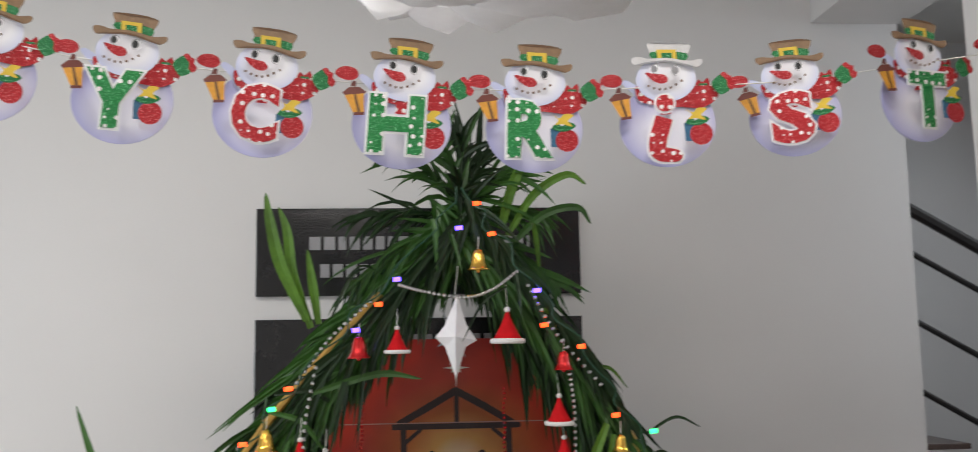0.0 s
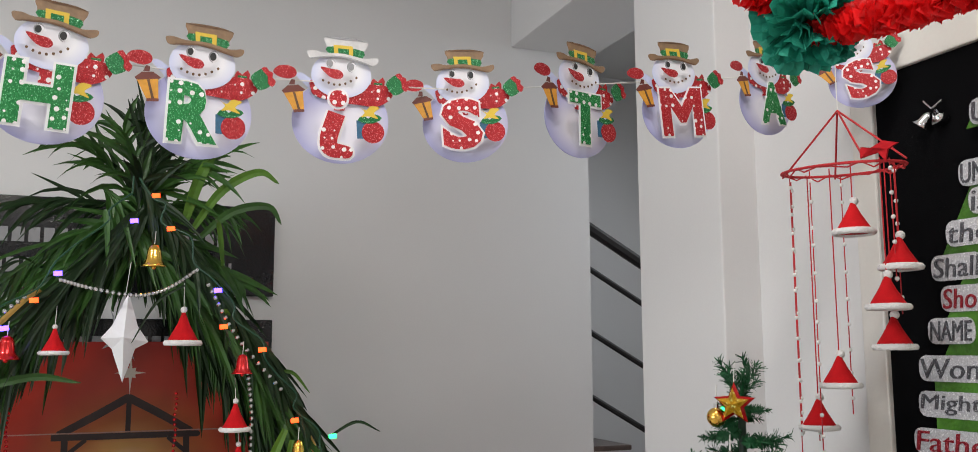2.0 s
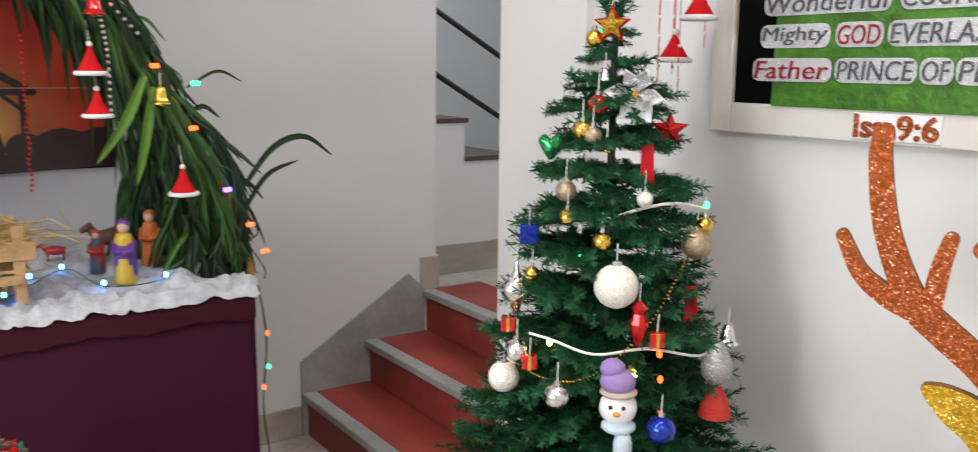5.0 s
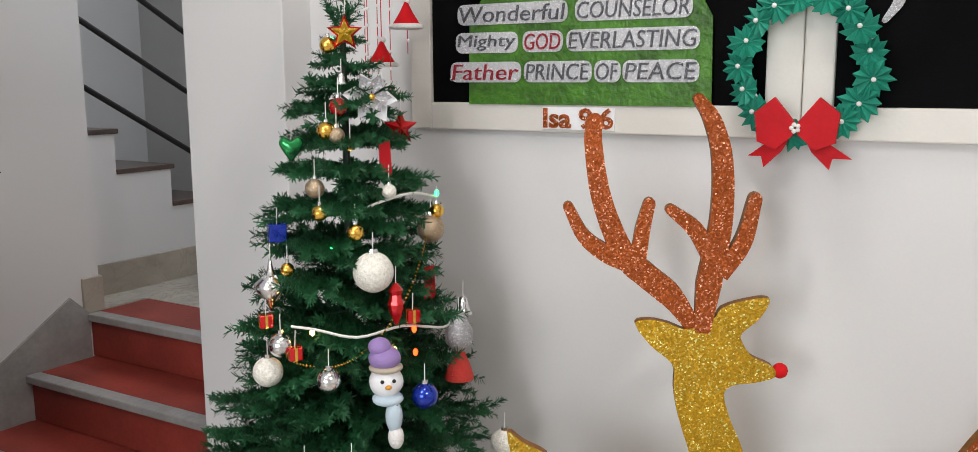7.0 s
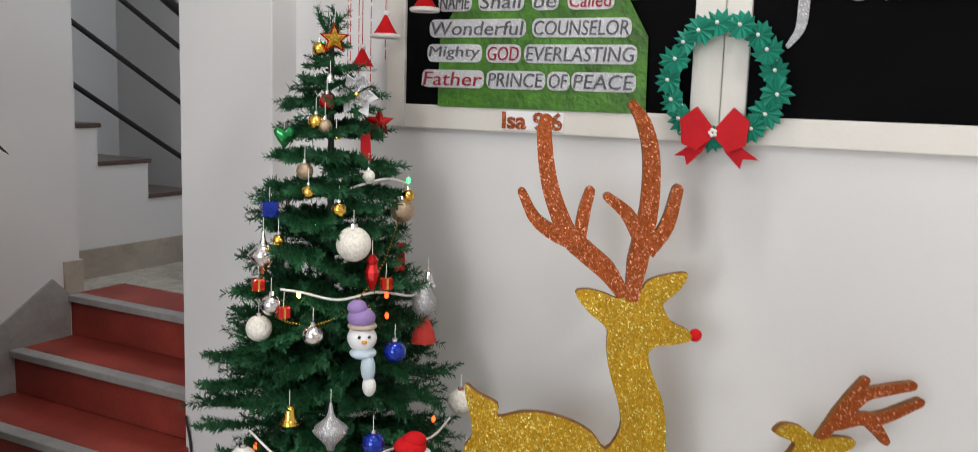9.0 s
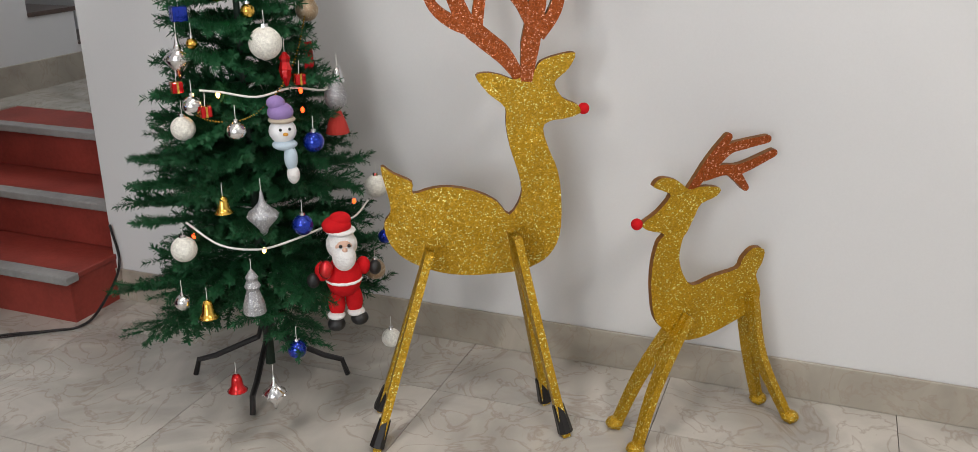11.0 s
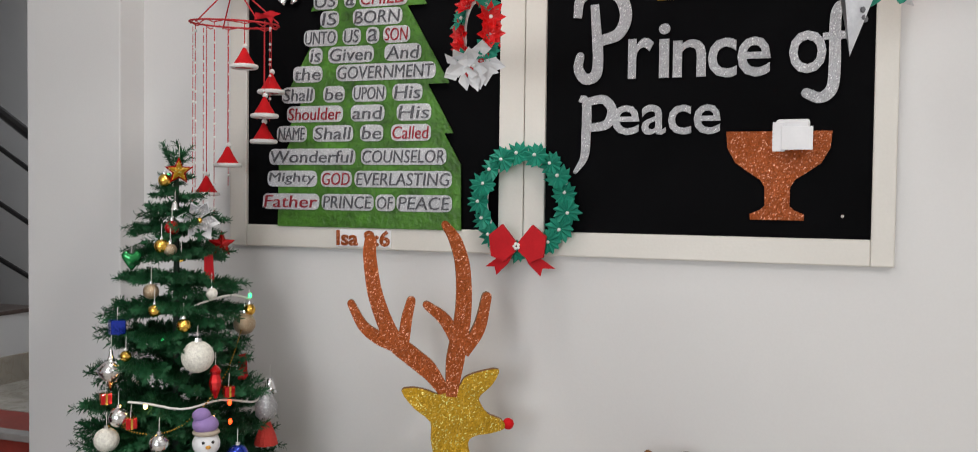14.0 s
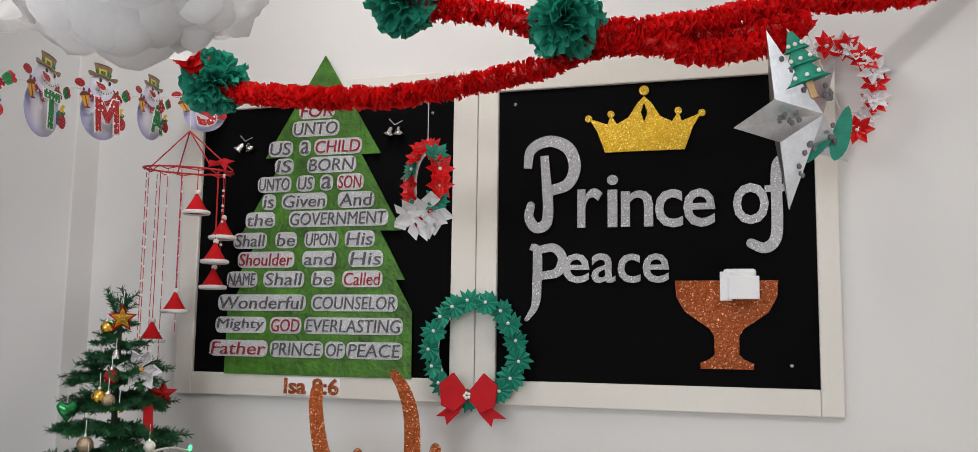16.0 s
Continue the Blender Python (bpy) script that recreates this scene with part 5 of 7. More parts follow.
BRANCHES = {(ln, s): branch_mesh(ln, 10 * s + int(ln * 100)) for ln in (0.08, 0.14, 0.20, 0.27, 0.34, 0.40) for s in range(2)}
rng = random.Random(77)
TIERS = ((0.34, 0.40, 15), (0.44, 0.38, 16), (0.56, 0.36, 17), (0.67, 0.33, 17), (0.76, 0.305, 17), (0.85, 0.28, 16), (0.935, 0.255, 16), (1.02, 0.235, 15), (1.10, 0.215, 14), (1.18, 0.195, 13), (1.255, 0.172, 12), (1.33, 0.15, 11), (1.40, 0.135, 9), (1.455, 0.105, 7), (1.50, 0.08, 6), (1.54, 0.055, 5))
for z, r, n in TIERS:
    off = rng.uniform(0, 6)
    for k in range(n):
        rr = r * rng.uniform(0.75, 0.95)
        ln = min((0.08, 0.14, 0.20, 0.27, 0.34, 0.40), key=lambda q: abs(q - rr))
        ob = new("branch", BRANCHES[(ln, k % 2)])
        ob.parent = xtree
        rise = rng.uniform(-7, 7) if z > 0.5 else rng.uniform(-4, 12)
        ob.matrix_basis = pose(0, 0, z + rng.uniform(-0.014, 0.014), rng.uniform(-20, 20), rise, math.degrees(off + k * math.tau / n + rng.uniform(-0.15, 0.15))) @ Matrix.Scale(rr / ln, 4)
for k in range(3):
    ob = new("branch", BRANCHES[(0.08, k % 2)])
    ob.parent = xtree
    ob.matrix_basis = pose(0, 0, 1.555, 0, -75 + 10 * k, 120 * k)


# ---- ornaments on the tree ----
def hang(at, top):
    return tube(bmesh.new(), [(0, 0, top), (0.002, 0.001, top + 0.035)], 0.001, 4)


def bauble(at, r, material, label, name="bauble", squash=1.0):
    g = thing(name, label if "on the tree" in label else label + " on the tree", "bauble", at, "tree ornaments")
    part("globe", ball(bmesh.new(), (0, 0, 0), r, 20, 12, squash), material, g, smooth=True)
    part("cap", lathe(bmesh.new(), [(r * 0.26, r * squash * 0.95), (r * 0.24, r * squash + 0.007)], 10), SILVER, g)
    part("thread", hang(at, r * squash + 0.006), CORD, g)
    return g


for at, r, m, label in (
        ((0.99, 1.445, 1.07), 0.043, WHITEBEAD, "large white beaded ball on the tree"), ((1.21, 1.45, 1.13), 0.032, CHAMPAGNE, "champagne glitter ball"), ((0.86, 1.63, 0.86), 0.032, WHITEBEAD, "white beaded ball"),
        ((0.88, 1.48, 0.86), 0.026, SILVER, "mirrored silver ball"), ((0.97, 1.58, 1.24), 0.021, CHAMPAGNE, "small champagne ball"), ((0.99, 1.49, 1.15), 0.019, GOLD, "gold ball"), ((1.05, 1.60, 1.54), 0.018, GOLD, "gold disco ball"),
        ((0.96, 1.56, 1.19), 0.017, GOLD, "gold ball"), ((1.07, 1.46, 1.23), 0.016, WHITEBEAD, "small white beaded ball"), ((1.00, 1.57, 1.36), 0.020, GOLD, "gold disco ball"), ((1.03, 1.56, 1.41), 0.020, REDSHINE, "dark red ball"),
        ((1.02, 1.34, 0.81), 0.028, BLUESHINE, "shiny blue disco ball"), ((1.32, 1.32, 0.60), 0.035, WHITEBEAD, "white ribbed ball"), ((1.01, 1.55, 1.35), 0.018, CHAMPAGNE, "small champagne ball"), ((0.77, 1.60, 0.56), 0.034, WHITEBEAD, "white beaded ball"),
        ((0.92, 1.33, 0.61), 0.028, BLUESHINE, "shiny blue ball"), ((0.86, 1.34, 0.27), 0.026, BLUESHINE, "shiny blue ball"), ((1.24, 1.25, 0.14), 0.030, WHITEBEAD, "white beaded ball near the floor"), ((1.14, 1.24, 0.41), 0.030, CHAMPAGNE, "champagne glitter ball"),
        ((1.25, 1.26, 0.47), 0.022, BLUESHINE, "shiny blue ball"), ((0.92, 1.62, 1.07), 0.015, GOLD, "small gold ball"), ((1.22, 1.44, 1.17), 0.017, GOLD, "gold disco ball"), ((0.87, 1.60, 0.92), 0.026, SILVER, "mirrored silver ball"), ((0.74, 1.60, 0.42), 0.022, SILVER, "mirrored silver ball")):
    bauble(at, r, m, label)


def finial(at, s, material, label):
    g = thing("finial_ornament", label, "ornament", at, "tree ornaments")
    part("body", lathe(bmesh.new(), [(0.002, -1.5 * s), (0.25 * s, -1.1 * s), (0.35 * s, -0.8 * s), (s, -0.1 * s), (0.95 * s, 0.25 * s), (0.35 * s, 0.7 * s), (0.18 * s, 1.1 * s), (0.08 * s, 1.7 * s)], 14), material, g, smooth=True)
    bm = bmesh.new()
    for k in range(8):
        a = k * math.tau / 8
        tube(bm, [(0.3 * s * math.cos(a), 0.3 * s * math.sin(a), -0.8 * s), (1.02 * s * math.cos(a), 1.02 * s * math.sin(a), 0.05 * s), (0.34 * s * math.cos(a), 0.34 * s * math.sin(a), 0.7 * s)], 0.08 * s, 4)
    part("ribs", bm, material, g)
    part("thread", hang(at, 1.65 * s), CORD, g)


finial((0.91, 1.66, 1.03), 0.036, SILVER, "ribbed silver finial on the tree")
finial((0.86, 1.41, 0.645), 0.040, SILVERGLIT, "silver glitter finial on the tree")
finial((0.81, 1.39, 0.15), 0.032, SILVER, "silver lantern ornament hanging low")


def bell(at, s, material, label, name="bell_ornament", group="tree ornaments"):
    g = thing(name, label, "bell", at, group)
    part("shell", lathe(bmesh.new(), [(s, -0.9 * s), (0.86 * s, -0.8 * s), (0.6 * s, -0.35 * s), (0.52 * s, 0.3 * s), (0.38 * s, 0.7 * s), (0.1 * s, 0.85 * s)], 14), material, g, smooth=True)
    part("clapper", ball(bmesh.new(), (0, 0, -0.95 * s), 0.2 * s, 8, 6), material, g)
    part("thread", hang(at, 0.83 * s), CORD, g)
    return g


bell((0.82, 1.50, 0.68), 0.026, GOLD, "gold bell on the tree")
bell((0.75, 1.53, 0.41), 0.028, GOLD, "gold bell on the tree")
bell((0.77, 1.48, 0.19), 0.028, REDSHINE, "red bell hanging low on the tree")
bell((1.25, 1.39, 0.95), 0.024, SILVER, "silver bell on the tree")
bell((1.03, 1.53, 1.33), 0.012, GOLD, "tiny gold bell on the tree")
bell((1.055, 1.57, 1.47), 0.014, SILVER, "small silver bell on the tree")


def star_mesh(r, inner, depth, points=5):
    bm = bmesh.new()
    outline = [bm.verts.new(((r if k % 2 == 0 else r * inner) * math.sin(k * math.pi / points), 0, (r if k % 2 == 0 else r * inner) * math.cos(k * math.pi / points))) for k in range(2 * points)]
    for y in (-depth, depth):
        c = bm.verts.new((0, y, 0))
        for k in range(2 * points):
            f = (c, outline[k], outline[(k + 1) % (2 * points)])
            bm.faces.new(f if y > 0 else f[::-1])
    return bm


FACE = math.degrees(math.atan2(-1.39, -1.75)) + 90  # turned to the room
for at, r, m1, m2, label in (((1.065, 1.565, 1.565), 0.040, REDSHINE, GOLDGLIT, "red and gold glitter star near the tip of the tree"), ((1.17, 1.50, 1.36), 0.040, REDSHINE, REDSHINE, "shiny red star on the tree")):
    g = thing("star_ornament", label, "star ornament", at, "tree ornaments", FACE)
    part("star", star_mesh(r, 0.45, 0.014), m1, g)
    if m1 is not m2:
        part("front_star", star_mesh(r * 0.76, 0.45, 0.012), m2, g, "gold glitter star").location = (0, -0.011, 0)
    part("thread", hang(at, r), CORD, g)
g = thing("poinsettia", "white fabric poinsettia with gold edging", "fabric flower", (1.095, 1.52, 1.43), "tree ornaments")
for k in range(2):
    f = part("petals", flower_mesh(6, 0.062 - 0.015 * k, 0.25, 0.3, 200 + k, 1), WHITEPAPER if k == 0 else SILVERGLIT, g)
    f.matrix_basis = facing((-0.78, -0.6, 0.05 + 0.2 * k)) @ Matrix.Translation((0, 0, 0.012 * k))
part("stamens", ball(bmesh.new(), (-0.02, -0.016, 0), 0.008, 8, 6), GOLD, g)
for at, m, label in (((0.955, 1.68, 1.14), BLUESHINE, "shiny blue gift box ornament"), ((0.88, 1.57, 0.905), REDSHINE, "small red gift box with gold ribbon"), ((0.89, 1.66, 0.96), REDSHINE, "small red gift box with gold ribbon"), ((1.05, 1.39, 0.97), REDSHINE, "small red gift box with gold ribbon")):
    g = thing("gift_ornament", label, "ornament", at, "tree ornaments", FACE + 15)
    s = 0.019 if m is BLUESHINE else 0.014
    part("box", boxed((-s, -s, -s), (s, s, s), 0.002), m, g)
    part("ribbon", boxed((-s * 1.03, -s * 0.2, -s * 1.03), (s * 1.03, s * 0.2, s * 1.03)), GOLD if m is REDSHINE else BLUESHINE, g)
    part("ribbon", boxed((-s * 0.2, -s * 1.04, -s * 1.04), (s * 0.2, s * 1.04, s * 1.04)), GOLD if m is REDSHINE else BLUESHINE, g)
    part("thread", hang(at, s), CORD, g)
g = thing("heart_ornament", "shiny green heart on the tree", "ornament", (1.0, 1.67, 1.32), "tree ornaments", FACE)
bm = plate(bmesh.new(), smooth_loop([(0, 0.016), (0.014, 0.026), (0.026, 0.012), (0.014, -0.012), (0, -0.028), (-0.014, -0.012), (-0.026, 0.012), (-0.014, 0.026)], 4), 0.02, -0.01)
part("heart", bevelled(bm, 0.005), GREENSHINE, g, smooth=True)
part("thread", hang((0, 0, 0), 0.02), CORD, g)
g = thing("tassel_ornament", "silver beaded ornament with a red tassel", "ornament", (1.20, 1.37, 0.89), "tree ornaments")
part("bead_body", lathe(bmesh.new(), [(0.012, -0.035), (0.03, -0.015), (0.032, 0.015), (0.018, 0.04), (0.012, 0.055)], 14), SILVERGLIT, g, smooth=True)
part("tassel", lathe(bmesh.new(), [(0.034, -0.10), (0.028, -0.075), (0.018, -0.05), (0.010, -0.03)], 14), mat("red_tassel", (0.50, 0.03, 0.02), 0.7, fine=300, bump=1.0), g)
part("thread", hang((0, 0, 0), 0.055), CORD, g)
g = thing("red_finial", "red twisted drop on the tree", "ornament", (1.02, 1.41, 1.0), "tree ornaments")
part("drop", lathe(bmesh.new(), [(0.004, -0.045), (0.014, -0.02), (0.018, 0.0), (0.012, 0.02), (0.016, 0.03), (0.004, 0.045)], 8), REDSHINE, g)
part("thread", hang((0, 0, 0), 0.045), CORD, g)
for at in ((1.11, 1.50, 1.29), (1.2, 1.45, 1.0)):
    g = thing("red_ribbon", "small red ribbon hung on the tree", "ribbon", at, "tree ornaments", FACE)
    part("ribbon", plate(bmesh.new(), [(-0.012, 0.04), (0.012, 0.045), (0.016, -0.04), (0.0, -0.03), (-0.012, -0.042)], 0.004), REDCARD, g)
g = thing("angel_ornament", "silver glitter bell-shaped ornament on the tree", "ornament", (0.80, 1.42, 0.45), "tree ornaments")
part("figure", lathe(bmesh.new(), [(0.03, -0.055), (0.028, -0.03), (0.016, 0.01), (0.022, 0.02), (0.014, 0.035), (0.017, 0.045), (0.004, 0.065)], 12), SILVERGLIT, g)
part("thread", hang((0, 0, 0), 0.06), CORD, g)


# plush dolls, each one plain mesh
def doll(name, label, at, blobs, turn, size=1.0):
    g = thing(name, label, "plush ornament", at, "tree ornaments", turn)
    slots = {}
    for c, r, sq, m in blobs:
        slots.setdefault(m.name, (m, []))[1].append((c, r, sq))
    bm = bmesh.new()
    mats = [v[0] for v in slots.values()]
    for i, (m, bl) in enumerate(slots.values()):
        for c, r, sq in bl:
            before = set(bm.faces)
            ball(bm, c, r, 14, 10, sq)
            for f in set(bm.faces) - before:
                f.material_index = i
    ob = part("doll", bm, mats[0], None, smooth=True)
    for m in mats[1:]:
        ob.data.materials.append(m)
    ob.name = name
    ob.matrix_basis = g.matrix_basis @ Matrix.Scale(size, 4)
    tagged(ob, label, "plush ornament", "tree ornaments")
    bpy.data.objects.remove(g)
    return ob


doll("plush_santa", "red and white plush doll hanging on the tree", (0.99, 1.26, 0.45), (
    ((0, -0.01, 0), 0.040, 1.15, RED), ((-0.017, 0, -0.065), 0.019, 1.9, RED), ((0.022, 0, -0.062), 0.019, 1.9, RED), ((-0.045, -0.005, 0.015), 0.016, 1.4, RED), ((0.045, -0.005, 0.018), 0.016, 1.3, RED), ((0, -0.014, -0.004), 0.041, 0.18, FUR),
    ((-0.02, -0.004, -0.093), 0.02, 0.5, FUR), ((0.024, -0.004, -0.09), 0.02, 0.5, FUR), ((-0.022, -0.01, -0.112), 0.02, 0.8, BLACK), ((0.03, -0.01, -0.104), 0.02, 0.8, BLACK), ((-0.066, -0.01, -0.002), 0.014, 1.2, BLACK), ((0.07, -0.01, 0.012), 0.014, 1.2, BLACK),
    ((0, -0.01, 0.075), 0.034, 1.0, FUR), ((0, -0.03, 0.078), 0.02, 0.8, SKIN), ((0, -0.036, 0.055), 0.026, 1.2, FUR), ((-0.008, -0.006, 0.118), 0.032, 0.6, RED), ((0.0, -0.006, 0.13), 0.024, 0.7, RED), ((0.0, -0.008, 0.106), 0.033, 0.25, FUR),
    ((-0.008, -0.049, 0.084), 0.004, 1, BLACK), ((0.01, -0.049, 0.084), 0.004, 1, BLACK), ((0, -0.052, 0.076), 0.006, 1, SKIN), ((-0.04, -0.035, 0.03), 0.016, 1.3, REDSHINE)), FACE, 1.25)
doll("plush_snowman", "plush snowman head with lilac hat and scarf", (0.96, 1.395, 0.85), (
    ((0, 0, 0), 0.036, 0.95, WHITEPAPER), ((0, 0, 0.03), 0.036, 0.3, mat("beige_felt", (0.45, 0.38, 0.30), 0.9)), ((-0.002, 0, 0.05), 0.034, 0.75, LILAC), ((-0.012, 0.0, 0.075), 0.024, 0.8, LILAC), ((0, -0.036, -0.002), 0.007, 0.7, ORANGE),
    ((-0.012, -0.034, 0.01), 0.004, 1, BLACK), ((0.012, -0.034, 0.01), 0.004, 1, BLACK), ((0.002, -0.004, -0.036), 0.033, 0.45, PALEBLUE), ((0.012, -0.02, -0.07), 0.018, 2.0, PALEBLUE), ((0.015, -0.022, -0.115), 0.017, 1.5, FUR)), FACE + 6)


def light_string(name, label, pts, r, material, bulbs, group="string lights"):
    g = thing(name, label, "string lights", group=group)
    part("wire", tube(bmesh.new(), smooth_line(pts, 5), r, 5), material, g)
    for (x, y, z), m in bulbs:
        bm = ball(bmesh.new(), (x, y, z), 0.0055, 8, 6, 1.5)
        part("bulb", bm, m, g, "lit bulb")
    return g


light_string("string_lights", "white string lights on the tree with warm bulbs", [(0.88, 1.58, 0.955), (0.90, 1.53, 0.95), (0.94, 1.45, 0.935), (1.03, 1.40, 0.945), (1.14, 1.37, 0.92), (1.2, 1.38, 0.93)], 0.003, CORD, [((0.90, 1.54, 0.943), LWARM), ((1.05, 1.385, 0.935), LRED), ((0.87, 1.60, 0.905), LWARM), ((1.06, 1.39, 0.88), LRED), ((1.0, 1.40, 0.90), LWARM)])
light_string("string_lights", "white string lights on the tree", [(1.0, 1.49, 1.19), (1.06, 1.46, 1.21), (1.12, 1.43, 1.22), (1.22, 1.44, 1.20)], 0.003, CORD, [((1.21, 1.43, 1.21), LGREEN), ((0.99, 1.56, 1.10), LGREEN), ((1.05, 1.59, 1.55), LGREEN)])
light_string("string_lights", "white string lights on the tree with warm bulbs", [(0.79, 1.60, 0.62), (0.79, 1.50, 0.57), (0.83, 1.41, 0.555), (0.89, 1.35, 0.565), (0.97, 1.30, 0.58), (1.09, 1.27, 0.575), (1.2, 1.28, 0.59)], 0.003, CORD, [((0.84, 1.40, 0.55), LWARM), ((0.79, 1.58, 0.585), LRED), ((1.10, 1.27, 0.62), LRED)])
g = thing("bead_chain", "thin gold bead chain draped on the tree", "bead chain")
bm = bmesh.new()
for p in smooth_line([(0.87, 1.61, 0.9), (0.87, 1.55, 0.88), (0.89, 1.48, 0.88), (0.93, 1.44, 0.9), (0.99, 1.41, 0.95), (1.05, 1.40, 1.01), (1.11, 1.41, 1.07), (1.17, 1.43, 1.12)], 9):
    ball(bm, p, 0.003, 6, 4)
part("beads", bm, GOLD, g)


# ---- nativity table ----
TXA, TXB, TYF, TYK, TZ = -0.735, 0.69, 2.65, 3.44, 0.834
table = thing("crib_table", "table hidden under a maroon cloth to the floor", "table", ((TXA + TXB) / 2, (TYF + TYK) / 2, 0))
W, D = (TXB - TXA) / 2, (TYK - TYF) / 2
bm = bmesh.new()
loop = []
for x0, y0, x1, y1 in ((-W, -D, W, -D), (W, -D, W, D), (W, D, -W, D), (-W, D, -W, -D)):
    n = int(math.hypot(x1 - x0, y1 - y0) / 0.02)
    nx, ny = (y1 - y0), -(x1 - x0)
    ln = math.hypot(nx, ny)
    for i in range(n):
        loop.append((x0 + (x1 - x0) * i / n, y0 + (y1 - y0) * i / n, nx / ln, ny / ln))
rows = []
for j in range(9):
    f = j / 8
    row = []
    for i, (x, y, nx, ny) in enumerate(loop):
        s = i * 0.02
        o = f * (0.006 * math.sin(9 * s) + 0.005 * math.sin(21 * s + 1) + 0.006)
        row.append(bm.verts.new((x + nx * o, y + ny * o, TZ * (1 - f) + 0.004 * f)))
    rows.append(row)
for a, b in zip(rows, rows[1:]):
    for i in range(len(loop)):
        bm.faces.new((a[i], b[i], b[(i + 1) % len(loop)], a[(i + 1) % len(loop)]))
bm.faces.new(rows[0])
part("cloth", bm, MAROON, table, "maroon tablecloth", True)
# narrow browner strip over the cloth's upper front edge
bm = bmesh.new()
rows = []
for zz, o in ((TZ + 0.003, 0.0), (TZ + 0.002, 0.009), (TZ - 0.03, 0.012), (TZ - 0.066, 0.012)):
    rows.append([bm.verts.new((-W + 2 * W * i / 60, -D - o, zz + (0.006 * math.sin(i * 0.5) + 0.004 * math.sin(i * 1.7) if zz < TZ - 0.05 else 0))) for i in range(61)])
for a, b in zip(rows, rows[1:]):
    for i in range(60):
        bm.faces.new((a[i], b[i], b[i + 1], a[i + 1]))
part("cloth_valance", bm, mat("brown_maroon_band", (0.042, 0.004, 0.010), 0.85, scale=3, vary=0.15, fine=500, bump=0.3, spec=0.2), table, "brown-red band along the top of the cloth", True)
part("tabletop", boxed((-W + 0.01, -D + 0.01, TZ - 0.03), (W - 0.01, D - 0.01, TZ - 0.003)), WOOD, table)
for sx in (-1, 1):
    for sy in (-1, 1):
        part("leg", boxed((sx * (W - 0.06) - 0.02, sy * (D - 0.06) - 0.02, 0), (sx * (W - 0.06) + 0.02, sy * (D - 0.06) + 0.02, TZ - 0.03)), WOOD, table)

snow = thing("cotton_snow", "sheet of white cotton wool as snow on the table", "cotton wool", ((TXA + TXB) / 2, (TYF + TYK) / 2, 0))
bm = bmesh.new()
nx, ny = 110, 60
grid = []
for j in range(ny + 1):
    row = []
    for i in range(nx + 1):
        u, v = i / nx * 2 - 1, j / ny
        x, y = u * (W + 0.012), -D - 0.018 + v * (2 * D + 0.01)
        h = 0.012 + 0.03 * noise.noise(Vector((x * 5, y * 5, 1))) + 0.034 * noise.noise(Vector((x * 17, y * 17, 4))) + 0.02 * noise.noise(Vector((x * 45, y * 45, 7)))
        z = TZ + max(0.004, 0.018 + h)
        if j == 0:
            y -= 0.008 * noise.noise(Vector((x * 30, 3, 0)))
            z = TZ - 0.002 + 0.022 * noise.noise(Vector((x * 16, 5, 0))) + 0.012 * noise.noise(Vector((x * 50, 5, 0)))
        row.append(bm.verts.new((x, y, z)))
    grid.append(row)
for j in range(ny):
    for i in range(nx):
        bm.faces.new((grid[j][i], grid[j][i + 1], grid[j + 1][i + 1], grid[j + 1][i]))
part("cotton", bm, COTTON, snow, smooth=True)

light_string("string_lights", "string lights with blue bulbs laid in the cotton", [(-0.6, 3.05, 0.884), (-0.45, 2.70, 0.884), (-0.22, 2.80, 0.889), (-0.08, 2.70, 0.884), (0.06, 2.73, 0.884), (0.25, 3.0, 0.89), (0.31, 2.74, 0.884), (0.48, 2.75, 0.889), (0.6, 3.1, 0.89)], 0.0014, GREENWIRE,
             [((x, y, 0.89), LBLUE) for x, y in ((-0.454, 2.67), (-0.227, 2.82), (-0.081, 2.72), (0.064, 2.75), (0.249, 3.04), (0.309, 2.76), (0.48, 2.78), (0.595, 3.12), (-0.592, 3.05), (-0.429, 2.93), (-0.3, 3.1), (0.15, 2.95))])
light_string("string_lights", "string lights hanging down the table's corner", [(0.70, 2.64, 0.86), (0.715, 2.63, 0.7), (0.70, 2.63, 0.5), (0.72, 2.64, 0.3), (0.71, 2.66, 0.1), (0.72, 2.7, 0.012), (0.85, 2.8, 0.006), (1.0, 2.62, 0.006), (1.14, 2.44, 0.006)], 0.0028, BLACKMETAL,
             [((0.715, 2.62, 0.72), LRED), ((0.70, 2.62, 0.56), LRED), ((0.715, 2.63, 0.34), LVIOLET), ((0.715, 2.62, 0.62), LGREEN)])
g = thing("floor_cable", "black power cable lying on the floor by the steps", "cable")
part("cable", tube(bmesh.new(), smooth_line([(0.5, 2.9, 0.006), (0.8, 2.62, 0.006), (0.98, 2.66, 0.006), (1.1, 2.5, 0.006), (1.16, 2.43, 0.006), (1.25, 2.42, 0.03), (1.40, 2.44, 0.14), (1.405, 2.46, 0.3)], 6), 0.005, 6), BLACKMETAL, g)

